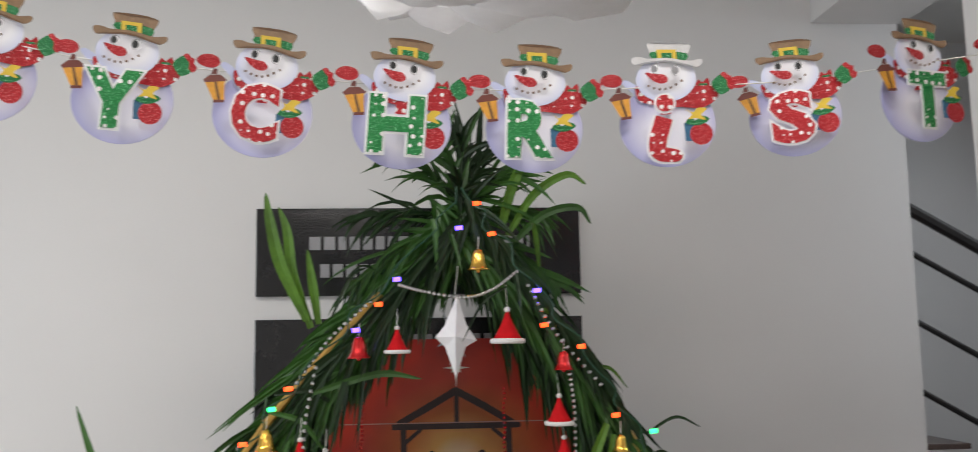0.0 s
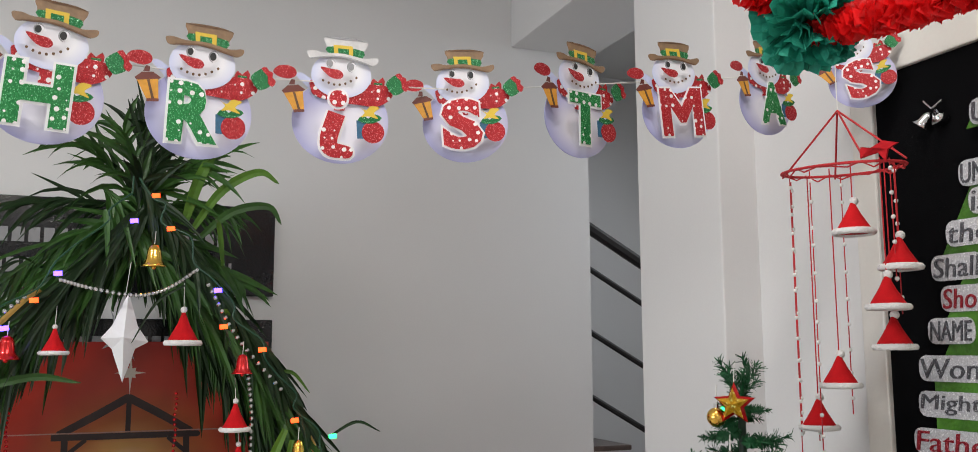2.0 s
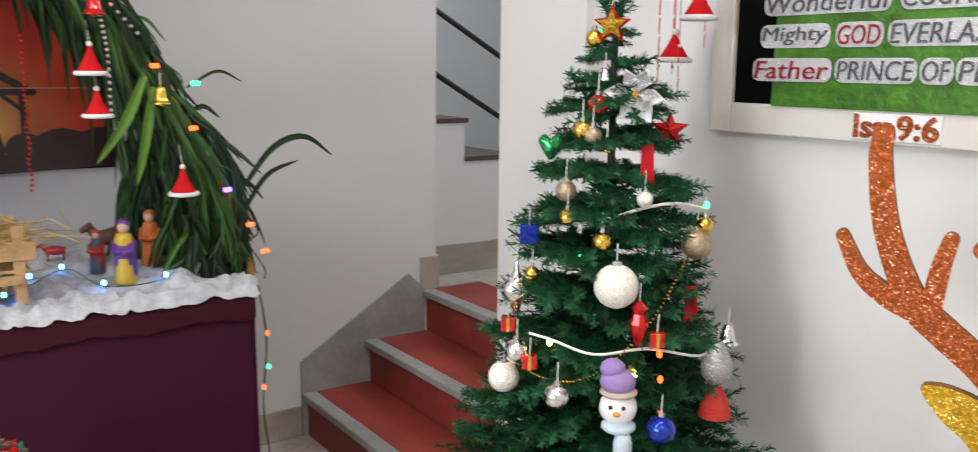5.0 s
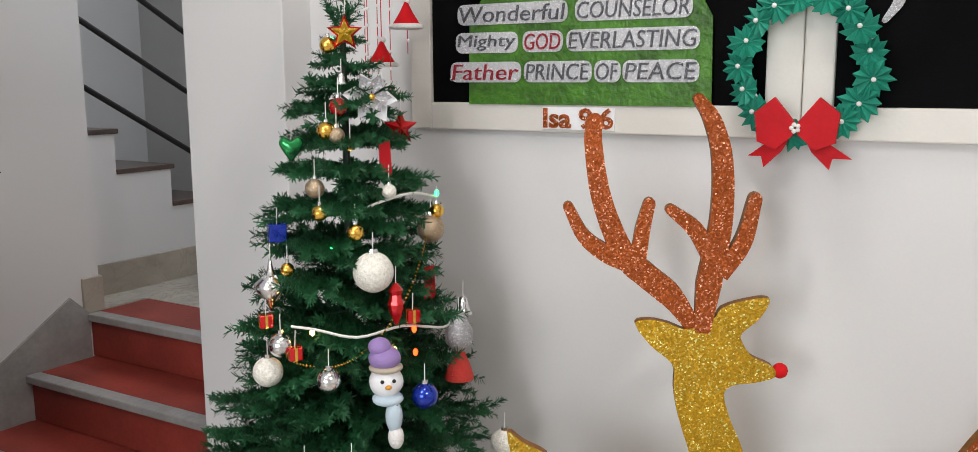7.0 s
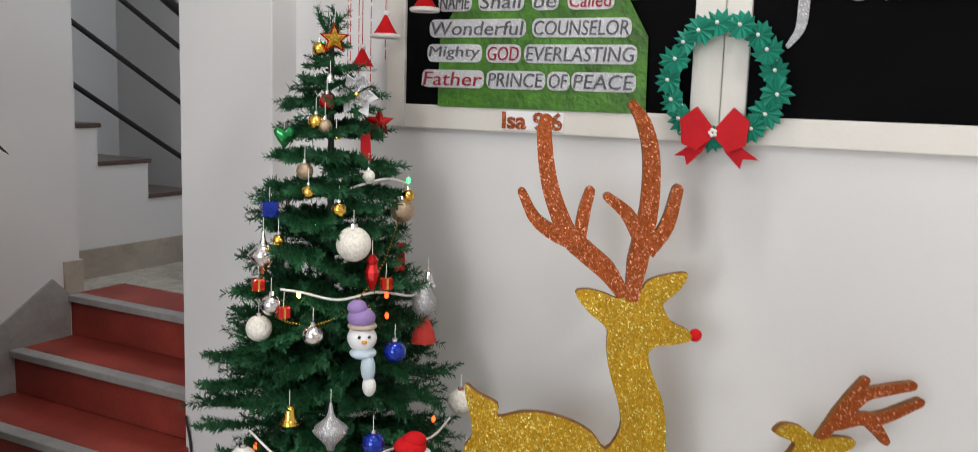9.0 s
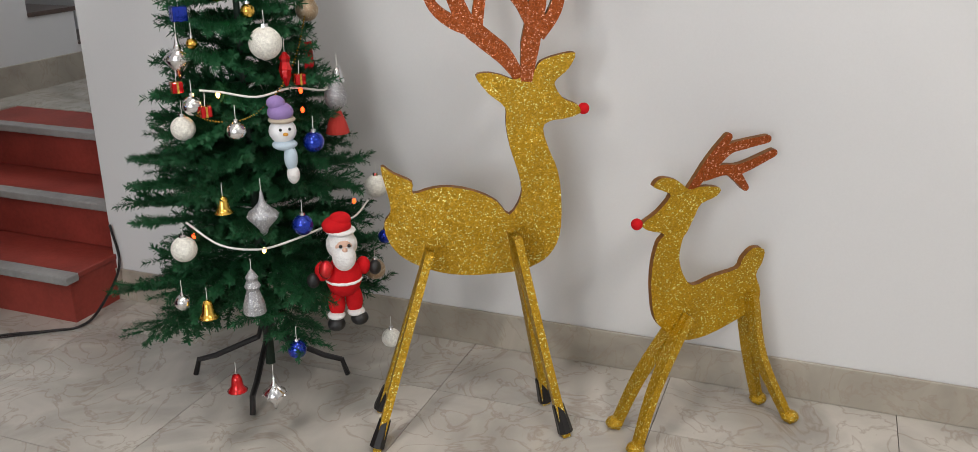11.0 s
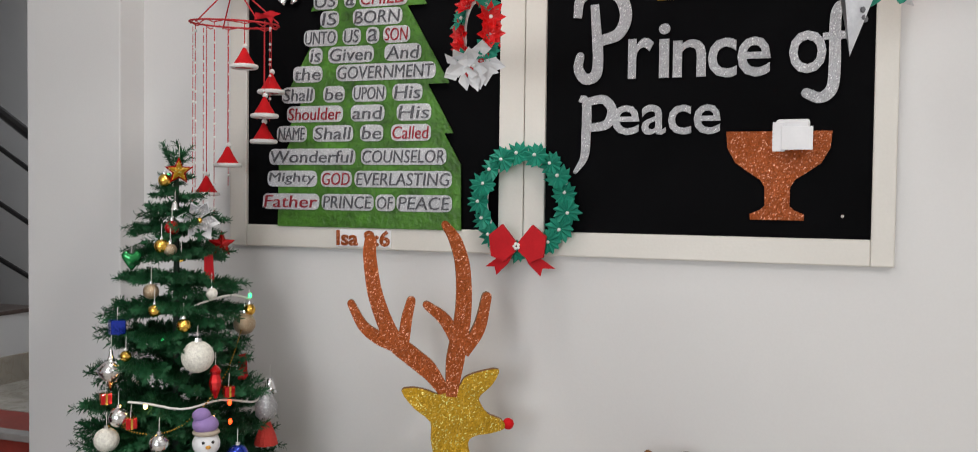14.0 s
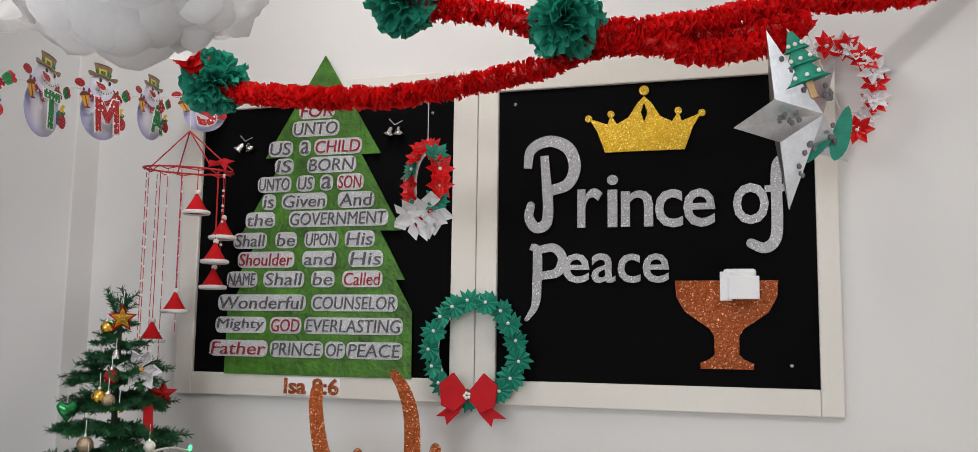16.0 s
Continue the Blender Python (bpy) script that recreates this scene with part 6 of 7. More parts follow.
# ---- plaques and poster on the back wall ----
for z0, z1, rows in ((1.855, 2.173, ((2.045, -0.48, 0.32), (1.945, -0.44, 0.36))), (1.13, 1.772, ((1.70, -0.30, 0.30), (1.62, -0.2, 0.2)))):
    g = thing("black_plaque", "polished black stone plaque with silver lettering bars", "plaque", (0, YB, 0), "black plaques")
    part("slab", boxed((-0.67, -0.025, z0), (0.508, -0.001, z1), 0.003), mat("polished_black_stone", (0.012, 0.012, 0.013), 0.12, scale=6, vary=0.5), g)
    for zz, a, b in rows:
        x = a
        rr = random.Random(int(zz * 1000))
        h = 0.024 if z0 > 1.5 else 0.014
        while x < b:
            w = rr.uniform(0.026, 0.042)
            part("lettering_bar", boxed((x, -0.028, zz - h), (min(b, x + w), -0.0255, zz + h)), SILVERPRINT, g)
            x += w + (0.05 if rr.random() < 0.14 else 0.012)

POSTER = bpy.data.materials.new("poster_print")
POSTER.use_nodes = True
nt = POSTER.node_tree
p = nt.nodes["Principled BSDF"]
p.inputs["Roughness"].default_value = 0.35
co, mp, gr, rp, nz, mx = (nt.nodes.new(k) for k in ("ShaderNodeTexCoord", "ShaderNodeMapping", "ShaderNodeTexGradient", "ShaderNodeValToRGB", "ShaderNodeTexNoise", "ShaderNodeMix"))
gr.gradient_type = "SPHERICAL"
mp.inputs["Location"].default_value = (-0.02, 0, 0.33)
mp.inputs["Scale"].default_value = (1.9, 0.1, 2.3)
nt.links.new(co.outputs["Object"], mp.inputs["Vector"])
nt.links.new(mp.outputs[0], gr.inputs["Vector"])
e = rp.color_ramp.elements
e[0].position, e[1].position = 0.0, 1.0
e[0].color, e[1].color = (0.36, 0.018, 0.012, 1), (1.0, 0.80, 0.50, 1)
e.new(0.35).color = (0.55, 0.045, 0.02, 1)
e.new(0.62).color = (0.55, 0.13, 0.02, 1)
e.new(0.82).color = (0.80, 0.38, 0.10, 1)
nz.inputs["Scale"].default_value = 6
nt.links.new(co.outputs["Object"], nz.inputs["Vector"])
nt.links.new(gr.outputs["Fac"], rp.inputs[0])
mx.data_type, mx.blend_type = "RGBA", "OVERLAY"
mx.inputs["Factor"].default_value = 0.5
nt.links.new(rp.outputs[0], mx.inputs["A"])
nt.links.new(nz.outputs["Fac"], mx.inputs["B"])
nt.links.new(mx.outputs["Result"], p.inputs["Base Color"])
PRINTDARK = mat("poster_dark_print", (0.035, 0.012, 0.010), 0.35, scale=10, vary=0.4)
poster = thing("nativity_poster", "red poster with a dark stable under a star", "poster", (0.045, YB - 0.03, 1.42))
part("sheet", boxed((-0.45, -0.004, -0.283), (0.45, 0.0, 0.275)), POSTER, poster)
F = -0.0045
part("dark_ground", plate(bmesh.new(), smooth_loop([(-0.449, -0.282), (0.449, -0.282), (0.449, -0.15), (0.36, -0.165), (0.30, -0.15), (0.23, -0.17), (0.17, -0.225), (0.05, -0.235), (-0.1, -0.235), (-0.19, -0.22), (-0.24, -0.15), (-0.30, -0.14), (-0.36, -0.16), (-0.449, -0.15)], 2), 0.0006, F), PRINTDARK, poster)
bm = bmesh.new()
for i, (pts, w) in enumerate((([(-0.21, 0.02), (-0.1, 0.08), (-0.005, 0.135)], (0.024, 0.026, 0.026)), ([(0.20, 0.02), (0.1, 0.08), (0.0, 0.135)], (0.024, 0.026, 0.026)), ([(-0.23, 0.012), (0.22, 0.012)], (0.02, 0.02)), ([(-0.19, 0.01), (-0.185, -0.2)], (0.02, 0.022)), ([(0.185, 0.01), (0.19, -0.2)], (0.02, 0.022)), ([(0.0, 0.13), (0.0, 0.01)], (0.016, 0.016)), ([(-0.19, -0.05), (-0.13, 0.0)], (0.014, 0.014)), ([(0.19, -0.05), (0.13, 0.0)], (0.014, 0.014)))):
    plate(bm, band([(px, pz - 0.045) for px, pz in pts], w), 0.0006 + 0.0002 * i, F - 0.0008 - 0.0002 * i)
part("stable_print", bm, PRINTDARK, poster)
for x, flip in ((-0.085, 1), (0.085, -1)):
    part("silhouette", plate(bmesh.new(), smooth_loop([(x - 0.040 * flip, -0.235), (x - 0.034 * flip, -0.185), (x - 0.020 * flip, -0.150), (x + 0.002 * flip, -0.146), (x + 0.010 * flip, -0.172), (x + 0.030 * flip, -0.182), (x + 0.028 * flip, -0.192), (x + 0.012 * flip, -0.196), (x + 0.022 * flip, -0.235)], 3), 0.0006, F - 0.0009), PRINTDARK, poster)
    part("silhouette", plate(bmesh.new(), oval(x - 0.004 * flip, -0.134, 0.015, 0.017, 16), 0.0006, F - 0.0013), PRINTDARK, poster)
for x, r in ((-0.20, 0.05), (0.185, 0.06), (-0.155, 0.03)):
    part("bush_print", plate(bmesh.new(), oval(x, -0.215, r, r * 0.85, 20), 0.0006, F - 0.0017 - 0.02 * r), PRINTDARK, poster)
part("cradle_print", plate(bmesh.new(), [(-0.035, -0.205), (0.035, -0.205), (0.022, -0.225), (0.03, -0.24), (-0.03, -0.24), (-0.022, -0.225)], 0.0006, F - 0.0033), PRINTDARK, poster)
part("star_print", plate(bmesh.new(), [(0, 0.235), (0.005, 0.187), (0.017, 0.189), (0.015, 0.177), (0.05, 0.172), (0.015, 0.167), (0.017, 0.155), (0.005, 0.157), (0, 0.10), (-0.005, 0.157), (-0.017, 0.155), (-0.015, 0.167), (-0.05, 0.172), (-0.015, 0.177), (-0.017, 0.189), (-0.005, 0.187)], 0.0006, F - 0.0012), mat("pale_print", (0.85, 0.75, 0.65), 0.4), poster)
part("crease", boxed((-0.449, F - 0.0035, -0.022), (0.449, F - 0.0027, -0.018)), mat("pale_crease", (0.55, 0.30, 0.24), 0.4), poster)

# ---- manger and straw ----
crib = thing("wooden_manger", "pale wooden manger filled with straw on the cotton", "manger", (-0.022, 2.81, 0.866))
for x in (-0.135, 0.125):
    for y in (-0.085, 0.085):
        part("leg", boxed((x - 0.014, y - 0.012, 0.0), (x + 0.014, y + 0.012, 0.205), 0.002), WOOD, crib)
for y in (-0.10, 0.10):
    part("side_board", boxed((-0.168, y - 0.006, 0.118), (0.165, y + 0.006, 0.165), 0.002), WOOD, crib)
    part("lower_rail", boxed((-0.14, y - 0.004, 0.055), (0.13, y + 0.004, 0.08), 0.002), WOOD, crib)
for x in (-0.16, 0.155):
    part("end_board", boxed((x - 0.005, -0.094, 0.119), (x + 0.005, 0.094, 0.164), 0.002), WOOD, crib)
part("tray", boxed((-0.15, -0.093, 0.085), (0.148, 0.093, 0.093)), WOOD, crib)


def straw_heap(name, at, sx, sy, sz, n, seed):
    rng = random.Random(seed)
    bm = bmesh.new()
    for k in range(n):
        c = Vector((rng.gauss(0, sx), rng.gauss(0, sy), abs(rng.gauss(0, sz))))
        d = Vector((rng.uniform(-1, 1), rng.uniform(-0.7, 0.7), rng.uniform(-0.22, 0.22))).normalized() * rng.uniform(0.03, 0.075)
        tube(bm, [c - d, c + Vector((0, 0, rng.uniform(-0.004, 0.006))), c + d], 0.0012, 3)
    g = thing(name, "loose dry yellow straw", "straw", at, "straw")
    g["kind"] = "stuff"
    q = part("stalks", bm, STRAW, g)
    q["kind"] = "stuff"


straw_heap("straw_in_manger", (-0.022, 2.81, 1.025), 0.10, 0.055, 0.016, 480, 1)
straw_heap("straw_below_manger", (-0.022, 2.81, 0.895), 0.06, 0.045, 0.04, 380, 2)


# ---- crib figures: plain little statues, one mesh each ----
def figure(at, h, robe, cloak, head, label, turn=0, kneel=False):
    bm = bmesh.new()
    s = h
    lathe(bm, [(0.16 * s, 0), (0.17 * s, 0.04 * s), (0.14 * s, 0.3 * s), (0.12 * s, 0.5 * s), (0.15 * s, 0.66 * s), (0.11 * s, 0.76 * s), (0.05 * s, 0.80 * s)], 12)
    bm.faces.ensure_lookup_table()
    before = set(bm.faces)
    lathe(bm, [(0.17 * s, 0.1 * s), (0.165 * s, 0.4 * s), (0.175 * s, 0.62 * s), (0.10 * s, 0.78 * s)], 12, (0, 0.035 * s, 0))
    tube(bm, [(-0.14 * s, 0, 0.66 * s), (-0.13 * s, -0.1 * s, 0.5 * s), (0, -0.17 * s, 0.52 * s)], 0.05 * s, 6)
    tube(bm, [(0.14 * s, 0, 0.66 * s), (0.13 * s, -0.1 * s, 0.5 * s), (0, -0.17 * s, 0.50 * s)], 0.05 * s, 6)
    for f in set(bm.faces) - before:
        f.material_index = 1
    before = set(bm.faces)
    ball(bm, (0, -0.01 * s, 0.87 * s), 0.09 * s, 10, 8, 1.15)
    for f in set(bm.faces) - before:
        f.material_index = 2
    before = set(bm.faces)
    ball(bm, (0, 0.015 * s, 0.91 * s), 0.10 * s, 10, 8, 0.9)
    for f in set(bm.faces) - before:
        f.material_index = 1
    ob = part("crib_figure", bm, robe, None, smooth=True)
    ob.data.materials.append(cloak)
    ob.data.materials.append(head)
    ob.matrix_basis = pose(*at, 0, 0, turn)
    return tagged(ob, label, "figurine", "crib figures")


ORANGEP = mat("orange_enamel", (0.55, 0.14, 0.03), 0.4)
REDP = mat("red_enamel", (0.45, 0.03, 0.03), 0.4)
YELLOWP = mat("yellow_enamel", (0.60, 0.38, 0.03), 0.4)
GREENP = mat("green_enamel", (0.03, 0.18, 0.08), 0.4)
GREYP = mat("grey_enamel", (0.08, 0.09, 0.11), 0.5)
figure((-0.60, 2.95, 0.866), 0.165, GREENP, ORANGEP, SKIN, "small painted figurine in orange and green", 30)
figure((-0.445, 2.80, 0.866), 0.175, ORANGEP, ORANGEP, SKIN, "small painted figurine in orange", 35)
figure((-0.50, 3.10, 0.869), 0.19, REDP, REDP, SKIN, "small painted figurine in dark red", 25)
figure((0.38, 2.82, 0.869), 0.185, YELLOWP, PURPLE, SKIN, "small painted figurine in yellow and purple", -25)
figure((0.50, 3.02, 0.869), 0.175, ORANGEP, ORANGEP, SKIN, "small painted figurine in orange", -30)
figure((0.34, 3.0, 0.869), 0.13, GREYP, REDP, SKIN, "small painted figurine in dark colours", -30)


def animal(at, s, m, label, turn):
    bm = bmesh.new()
    tube(bm, [(-0.5 * s, 0, 0.5 * s), (0, 0, 0.55 * s), (0.45 * s, 0, 0.52 * s)], [0.2 * s, 0.24 * s, 0.18 * s], 10)
    tube(bm, [(0.42 * s, 0, 0.55 * s), (0.62 * s, 0, 0.85 * s)], [0.14 * s, 0.10 * s], 8)
    tube(bm, [(0.55 * s, 0, 0.88 * s), (0.85 * s, 0, 0.76 * s)], [0.12 * s, 0.07 * s], 8)
    for x in (-0.4, 0.35):
        for y in (-0.11, 0.11):
            tube(bm, [(x * s, y * s, 0.5 * s), (x * s, y * s, 0)], 0.055 * s, 6)
    ob = part("crib_animal", bm, m, None, smooth=True)
    ob.matrix_basis = pose(*at, 0, 0, turn)
    return tagged(ob, label, "figurine", "crib figures")


animal((-0.46, 3.36, 0.869), 0.12, GREYP, "small grey donkey figurine", 40)
animal((-0.19, 3.08, 0.874), 0.10, BROWN, "small brown animal figurine", 20)
animal((0.26, 3.22, 0.874), 0.06, REDP, "small reddish animal figurine lying in the cotton", 170)
animal((0.43, 3.2, 0.874), 0.12, BROWN, "small brown ox figurine", 190)

# ---- palm arch ----
arch = thing("palm_arch", "arch of fresh green palm fronds tied over the table", "palm arch", (0, 2.86, 0))
LEFT = [(-0.74, 0.83), (-0.73, 1.05), (-0.66, 1.25), (-0.53, 1.45), (-0.38, 1.63), (-0.20, 1.83), (-0.02, 2.03), (0.04, 2.12)]
RIGHT = [(0.74, 0.85), (0.70, 1.05), (0.61, 1.24), (0.51, 1.45), (0.40, 1.62), (0.27, 1.80), (0.12, 2.00), (0.04, 2.12)]
for side in (LEFT, RIGHT):
    for yy, r in ((-0.05, 0.012), (0.30, 0.012)):
        part("cane_pole", tube(bmesh.new(), smooth_line([(x, yy + 0.012 * i, z) for i, (x, z) in enumerate(side[:6])], 4), r, 8), BAMBOO, arch, "bent yellow cane")


def frond(parent, pts, blade, seed, material, spread=1.0, droop=0.5, density=0.013, both=True, wild=1.0):
    """A palm leaf: a bent midrib with long folded leaflets on each side."""
    rng = random.Random(seed)
    line = smooth_line(pts, 8)
    bm = bmesh.new()
    tube(bm, line, [0.006 * (1 - 0.8 * i / len(line)) for i in range(len(line))], 5)
    total = sum((b - a).length for a, b in zip(line, line[1:]))
    n = int(total / density)
    for i in range(n):
        f = (i + 0.5) / n
        k = min(len(line) - 2, int(f * (len(line) - 1)))
        o, d = line[k].lerp(line[k + 1], f * (len(line) - 1) - k), (line[k + 1] - line[k]).normalized()
        up = Vector((0, -1, 0.25))
        s = d.cross(up).normalized()
        u = s.cross(d).normalized()
        for sg in ((-1, 1) if both else (1,)):
            ln = blade * rng.choice((0.45, 0.8, 1.0, 1.0, 1.35)) * (0.55 + 0.6 * math.sin(math.pi * min(1, f * 0.85 + 0.12))) * rng.uniform(0.75, 1.15)
            e = (d * rng.uniform(0.6, 1.6) + s * sg * spread * rng.uniform(0.05, 0.9) + u * rng.uniform(-0.5, 0.45) + Vector((0, 0, -rng.uniform(0, 0.45)))).normalized()
            if rng.random() < 0.28:
                continue
            w = rng.uniform(0.0045, 0.0105)
            p, q = o.copy(), e.copy()
            cr = q.cross(u).normalized()
            prev, bend = None, rng.uniform(0.1, 1.9)
            for j in range(6):
                ww = w * (0.35, 0.95, 1.0, 0.8, 0.5, 0.06)[j]
                cur = (bm.verts.new(p - cr * ww + u * ww * 0.5), bm.verts.new(p), bm.verts.new(p + cr * ww + u * ww * 0.5))
                if prev:
                    bm.faces.new((prev[0], prev[1], cur[1], cur[0]))
                    bm.faces.new((prev[1], prev[2], cur[2], cur[1]))
                prev = cur
                p = p + q * ln / 5
                q = (q + Vector((0, 0, -droop * 0.42)) * bend + Vector((rng.uniform(-.05, .05), rng.uniform(-.05, .05), 0))).normalized()
    return part("frond", bm, material, parent)


rng = random.Random(5)
for side, sg in ((LEFT, -1), (RIGHT, 1)):
    for k in range(19):
        i0 = rng.uniform(0, 3.0) if k < 10 else rng.uniform(1.5, 4.0)
        pts = []
        yo = rng.uniform(-0.10, 0.34)
        ox, oz = rng.uniform(-0.01, 0.075), rng.uniform(-0.03, 0.05)
        for j in range(5):
            t = min(6.99, i0 + j * 1.0)
            a, b = Vector(side[int(t)]), Vector(side[min(7, int(t) + 1)])
            q = a.lerp(b, t - int(t))
            pts.append((q[0] - sg * ox * (1 + 0.2 * j), yo + rng.uniform(-0.015, 0.015), q[1] + oz))
        pts = pts[::-1]
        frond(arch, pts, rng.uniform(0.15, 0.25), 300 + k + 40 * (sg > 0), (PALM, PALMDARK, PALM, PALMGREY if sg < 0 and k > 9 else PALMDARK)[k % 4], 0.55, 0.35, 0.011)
# leaves that hang inside the legs
for sg in (-1, 1):
    for k in range(7):
        x0, z0 = sg * rng.uniform(0.45, 0.66), rng.uniform(1.25, 1.55)
        yo = rng.uniform(0.0, 0.36)
        pts = [(x0, yo, z0), (x0 + sg * 0.02, yo, z0 - 0.15), (x0 + sg * 0.03, yo + 0.02, z0 - 0.32), (x0 + sg * 0.05, yo + 0.02, z0 - 0.45)]
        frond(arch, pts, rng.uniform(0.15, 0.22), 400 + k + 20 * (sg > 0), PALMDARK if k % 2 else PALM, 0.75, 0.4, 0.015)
# dense leaves low on both legs
for sg in (-1, 1):
    for k in range(10):
        x0, z0 = sg * rng.uniform(0.54, 0.74), rng.uniform(1.02, 1.28)
        yo = rng.uniform(-0.08, 0.30)
        pts = [(x0, yo, z0), (x0 + sg * 0.015, yo - 0.01, z0 - 0.10), (x0 + sg * rng.uniform(-0.02, 0.05), yo - 0.01, max(0.90, z0 - 0.22)), (x0 + sg * rng.uniform(-0.04, 0.06), yo, max(0.87, z0 - 0.32))]
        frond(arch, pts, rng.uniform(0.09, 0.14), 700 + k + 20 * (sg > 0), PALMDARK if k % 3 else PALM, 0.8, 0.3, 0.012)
# long fronds that bow outwards low on the legs
for k in range(8):
    sg = -1 if k % 8 < 5 else 1
    z0, yo = rng.uniform(1.30, 1.55), rng.uniform(-0.10, 0.25)
    x0 = sg * (0.50 + (1.45 - z0) * 0.7)
    bow = rng.uniform(0.03, 0.11) if sg < 0 else rng.uniform(0.0, 0.04)
    frond(arch, [(x0, yo, z0), (x0 + sg * (0.12 + bow), yo - 0.02, z0 - 0.16), (x0 + sg * (0.17 + bow), yo - 0.02, z0 - 0.34), (x0 + sg * (0.15 + bow), yo, max(0.86, z0 - 0.52))], rng.uniform(0.12, 0.18), 800 + k, PALM if k % 2 else PALMDARK, 0.5, 0.4, 0.011)
# the crest: tips that stand up and lean out at the top
for k, (dx, dz, ln) in enumerate(((0.0, 1.0, 0.30), (-0.5, 0.6, 0.32), (0.55, 0.55, 0.30), (-0.85, 0.15, 0.33), (0.8, 0.2, 0.30), (-0.2, 0.9, 0.26), (0.3, 0.8, 0.26), (-0.6, -0.25, 0.36), (0.62, -0.3, 0.34), (0.1, 0.7, 0.2))):
    yo = -0.05 + 0.03 * (k % 5)
    d = Vector((dx, 0, dz)).normalized() * ln
    o = Vector((0.04 - dx * 0.03, yo, 2.04))
    frond(arch, [o, o + d * 0.5 + Vector((0, -0.01, 0.01)), o + d + Vector((0, -0.02, -0.04))], 0.15, 500 + k, PALM if k % 3 else PALMDARK, 0.7, 0.5, 0.014)


def long_blade(pts, w, material, seed=0):
    bm = bmesh.new()
    line = smooth_line(pts, 6)
    prev = None
    for i, p in enumerate(line):
        f = i / (len(line) - 1)
        ww = w * (0.25 + 0.75 * math.sin(math.pi * min(1, 0.15 + f * 0.85))) if f < 1 else 0.001
        d = (line[min(len(line) - 1, i + 1)] - line[max(0, i - 1)]).normalized()
        s = d.cross(Vector((0, -1, 0))).normalized()
        cur = (bm.verts.new(p - s * ww + Vector((0, -0.3 * ww, 0))), bm.verts.new(p), bm.verts.new(p + s * ww + Vector((0, -0.3 * ww, 0))))
        if prev:
            bm.faces.new((prev[0], prev[1], cur[1], cur[0]))
            bm.faces.new((prev[1], prev[2], cur[2], cur[1]))
        prev = cur
    return part("leaf_blade", bm, material, arch)


long_blade([(-0.40, -0.1, 1.75), (-0.47, -0.12, 1.90), (-0.50, -0.13, 2.02), (-0.515, -0.13, 2.11)], 0.017, PALMLIGHT)
long_blade([(-0.39, -0.09, 1.73), (-0.44, -0.11, 1.88), (-0.455, -0.12, 2.0), (-0.48, -0.12, 2.07)], 0.015, PALMLIGHT)
long_blade([(-0.37, -0.08, 1.74), (-0.385, -0.10, 1.85), (-0.40, -0.11, 1.95)], 0.013, PALMLIGHT)
long_blade([(0.16, 0.0, 2.02), (0.20, -0.02, 2.16), (0.26, -0.02, 2.27)], 0.016, PALMLIGHT)
long_blade([(0.18, 0.0, 2.0), (0.26, -0.02, 2.12), (0.36, -0.02, 2.18), (0.42, -0.02, 2.15)], 0.013, PALMLIGHT)
long_blade([(0.20, 0.0, 1.98), (0.29, -0.02, 2.06), (0.39, -0.02, 2.08), (0.43, -0.02, 2.03)], 0.012, PALM)
long_blade([(-0.72, -0.1, 0.90), (-0.86, -0.12, 1.12), (-0.95, -0.13, 1.36), (-1.01, -0.13, 1.53)], 0.014, PALM)
long_blade([(-0.72, -0.1, 0.95), (-0.80, -0.12, 1.10), (-0.88, -0.13, 1.24), (-0.93, -0.13, 1.30)], 0.016, PALMDARK)
long_blade([(0.70, -0.1, 1.12), (0.80, -0.1, 1.24), (0.90, -0.1, 1.27), (0.99, -0.1, 1.21)], 0.010, PALMDARK)
long_blade([(0.70, -0.1, 1.05), (0.78, -0.1, 1.16), (0.88, -0.1, 1.20)], 0.008, PALMDARK)
long_blade([(0.44, -0.12, 1.45), (0.38, -0.14, 1.33), (0.30, -0.15, 1.22)], 0.014, PALMLIGHT)
long_blade([(0.46, -0.12, 1.42), (0.43, -0.14, 1.28), (0.40, -0.15, 1.16)], 0.013, PALMLIGHT)
long_blade([(-0.38, -0.12, 1.55), (-0.20, -0.14, 1.60), (-0.08, -0.15, 1.585)], 0.010, PALM)
long_blade([(-0.45, -0.12, 1.25), (-0.35, -0.14, 1.16), (-0.27, -0.15, 1.10)], 0.010, PALMDARK)

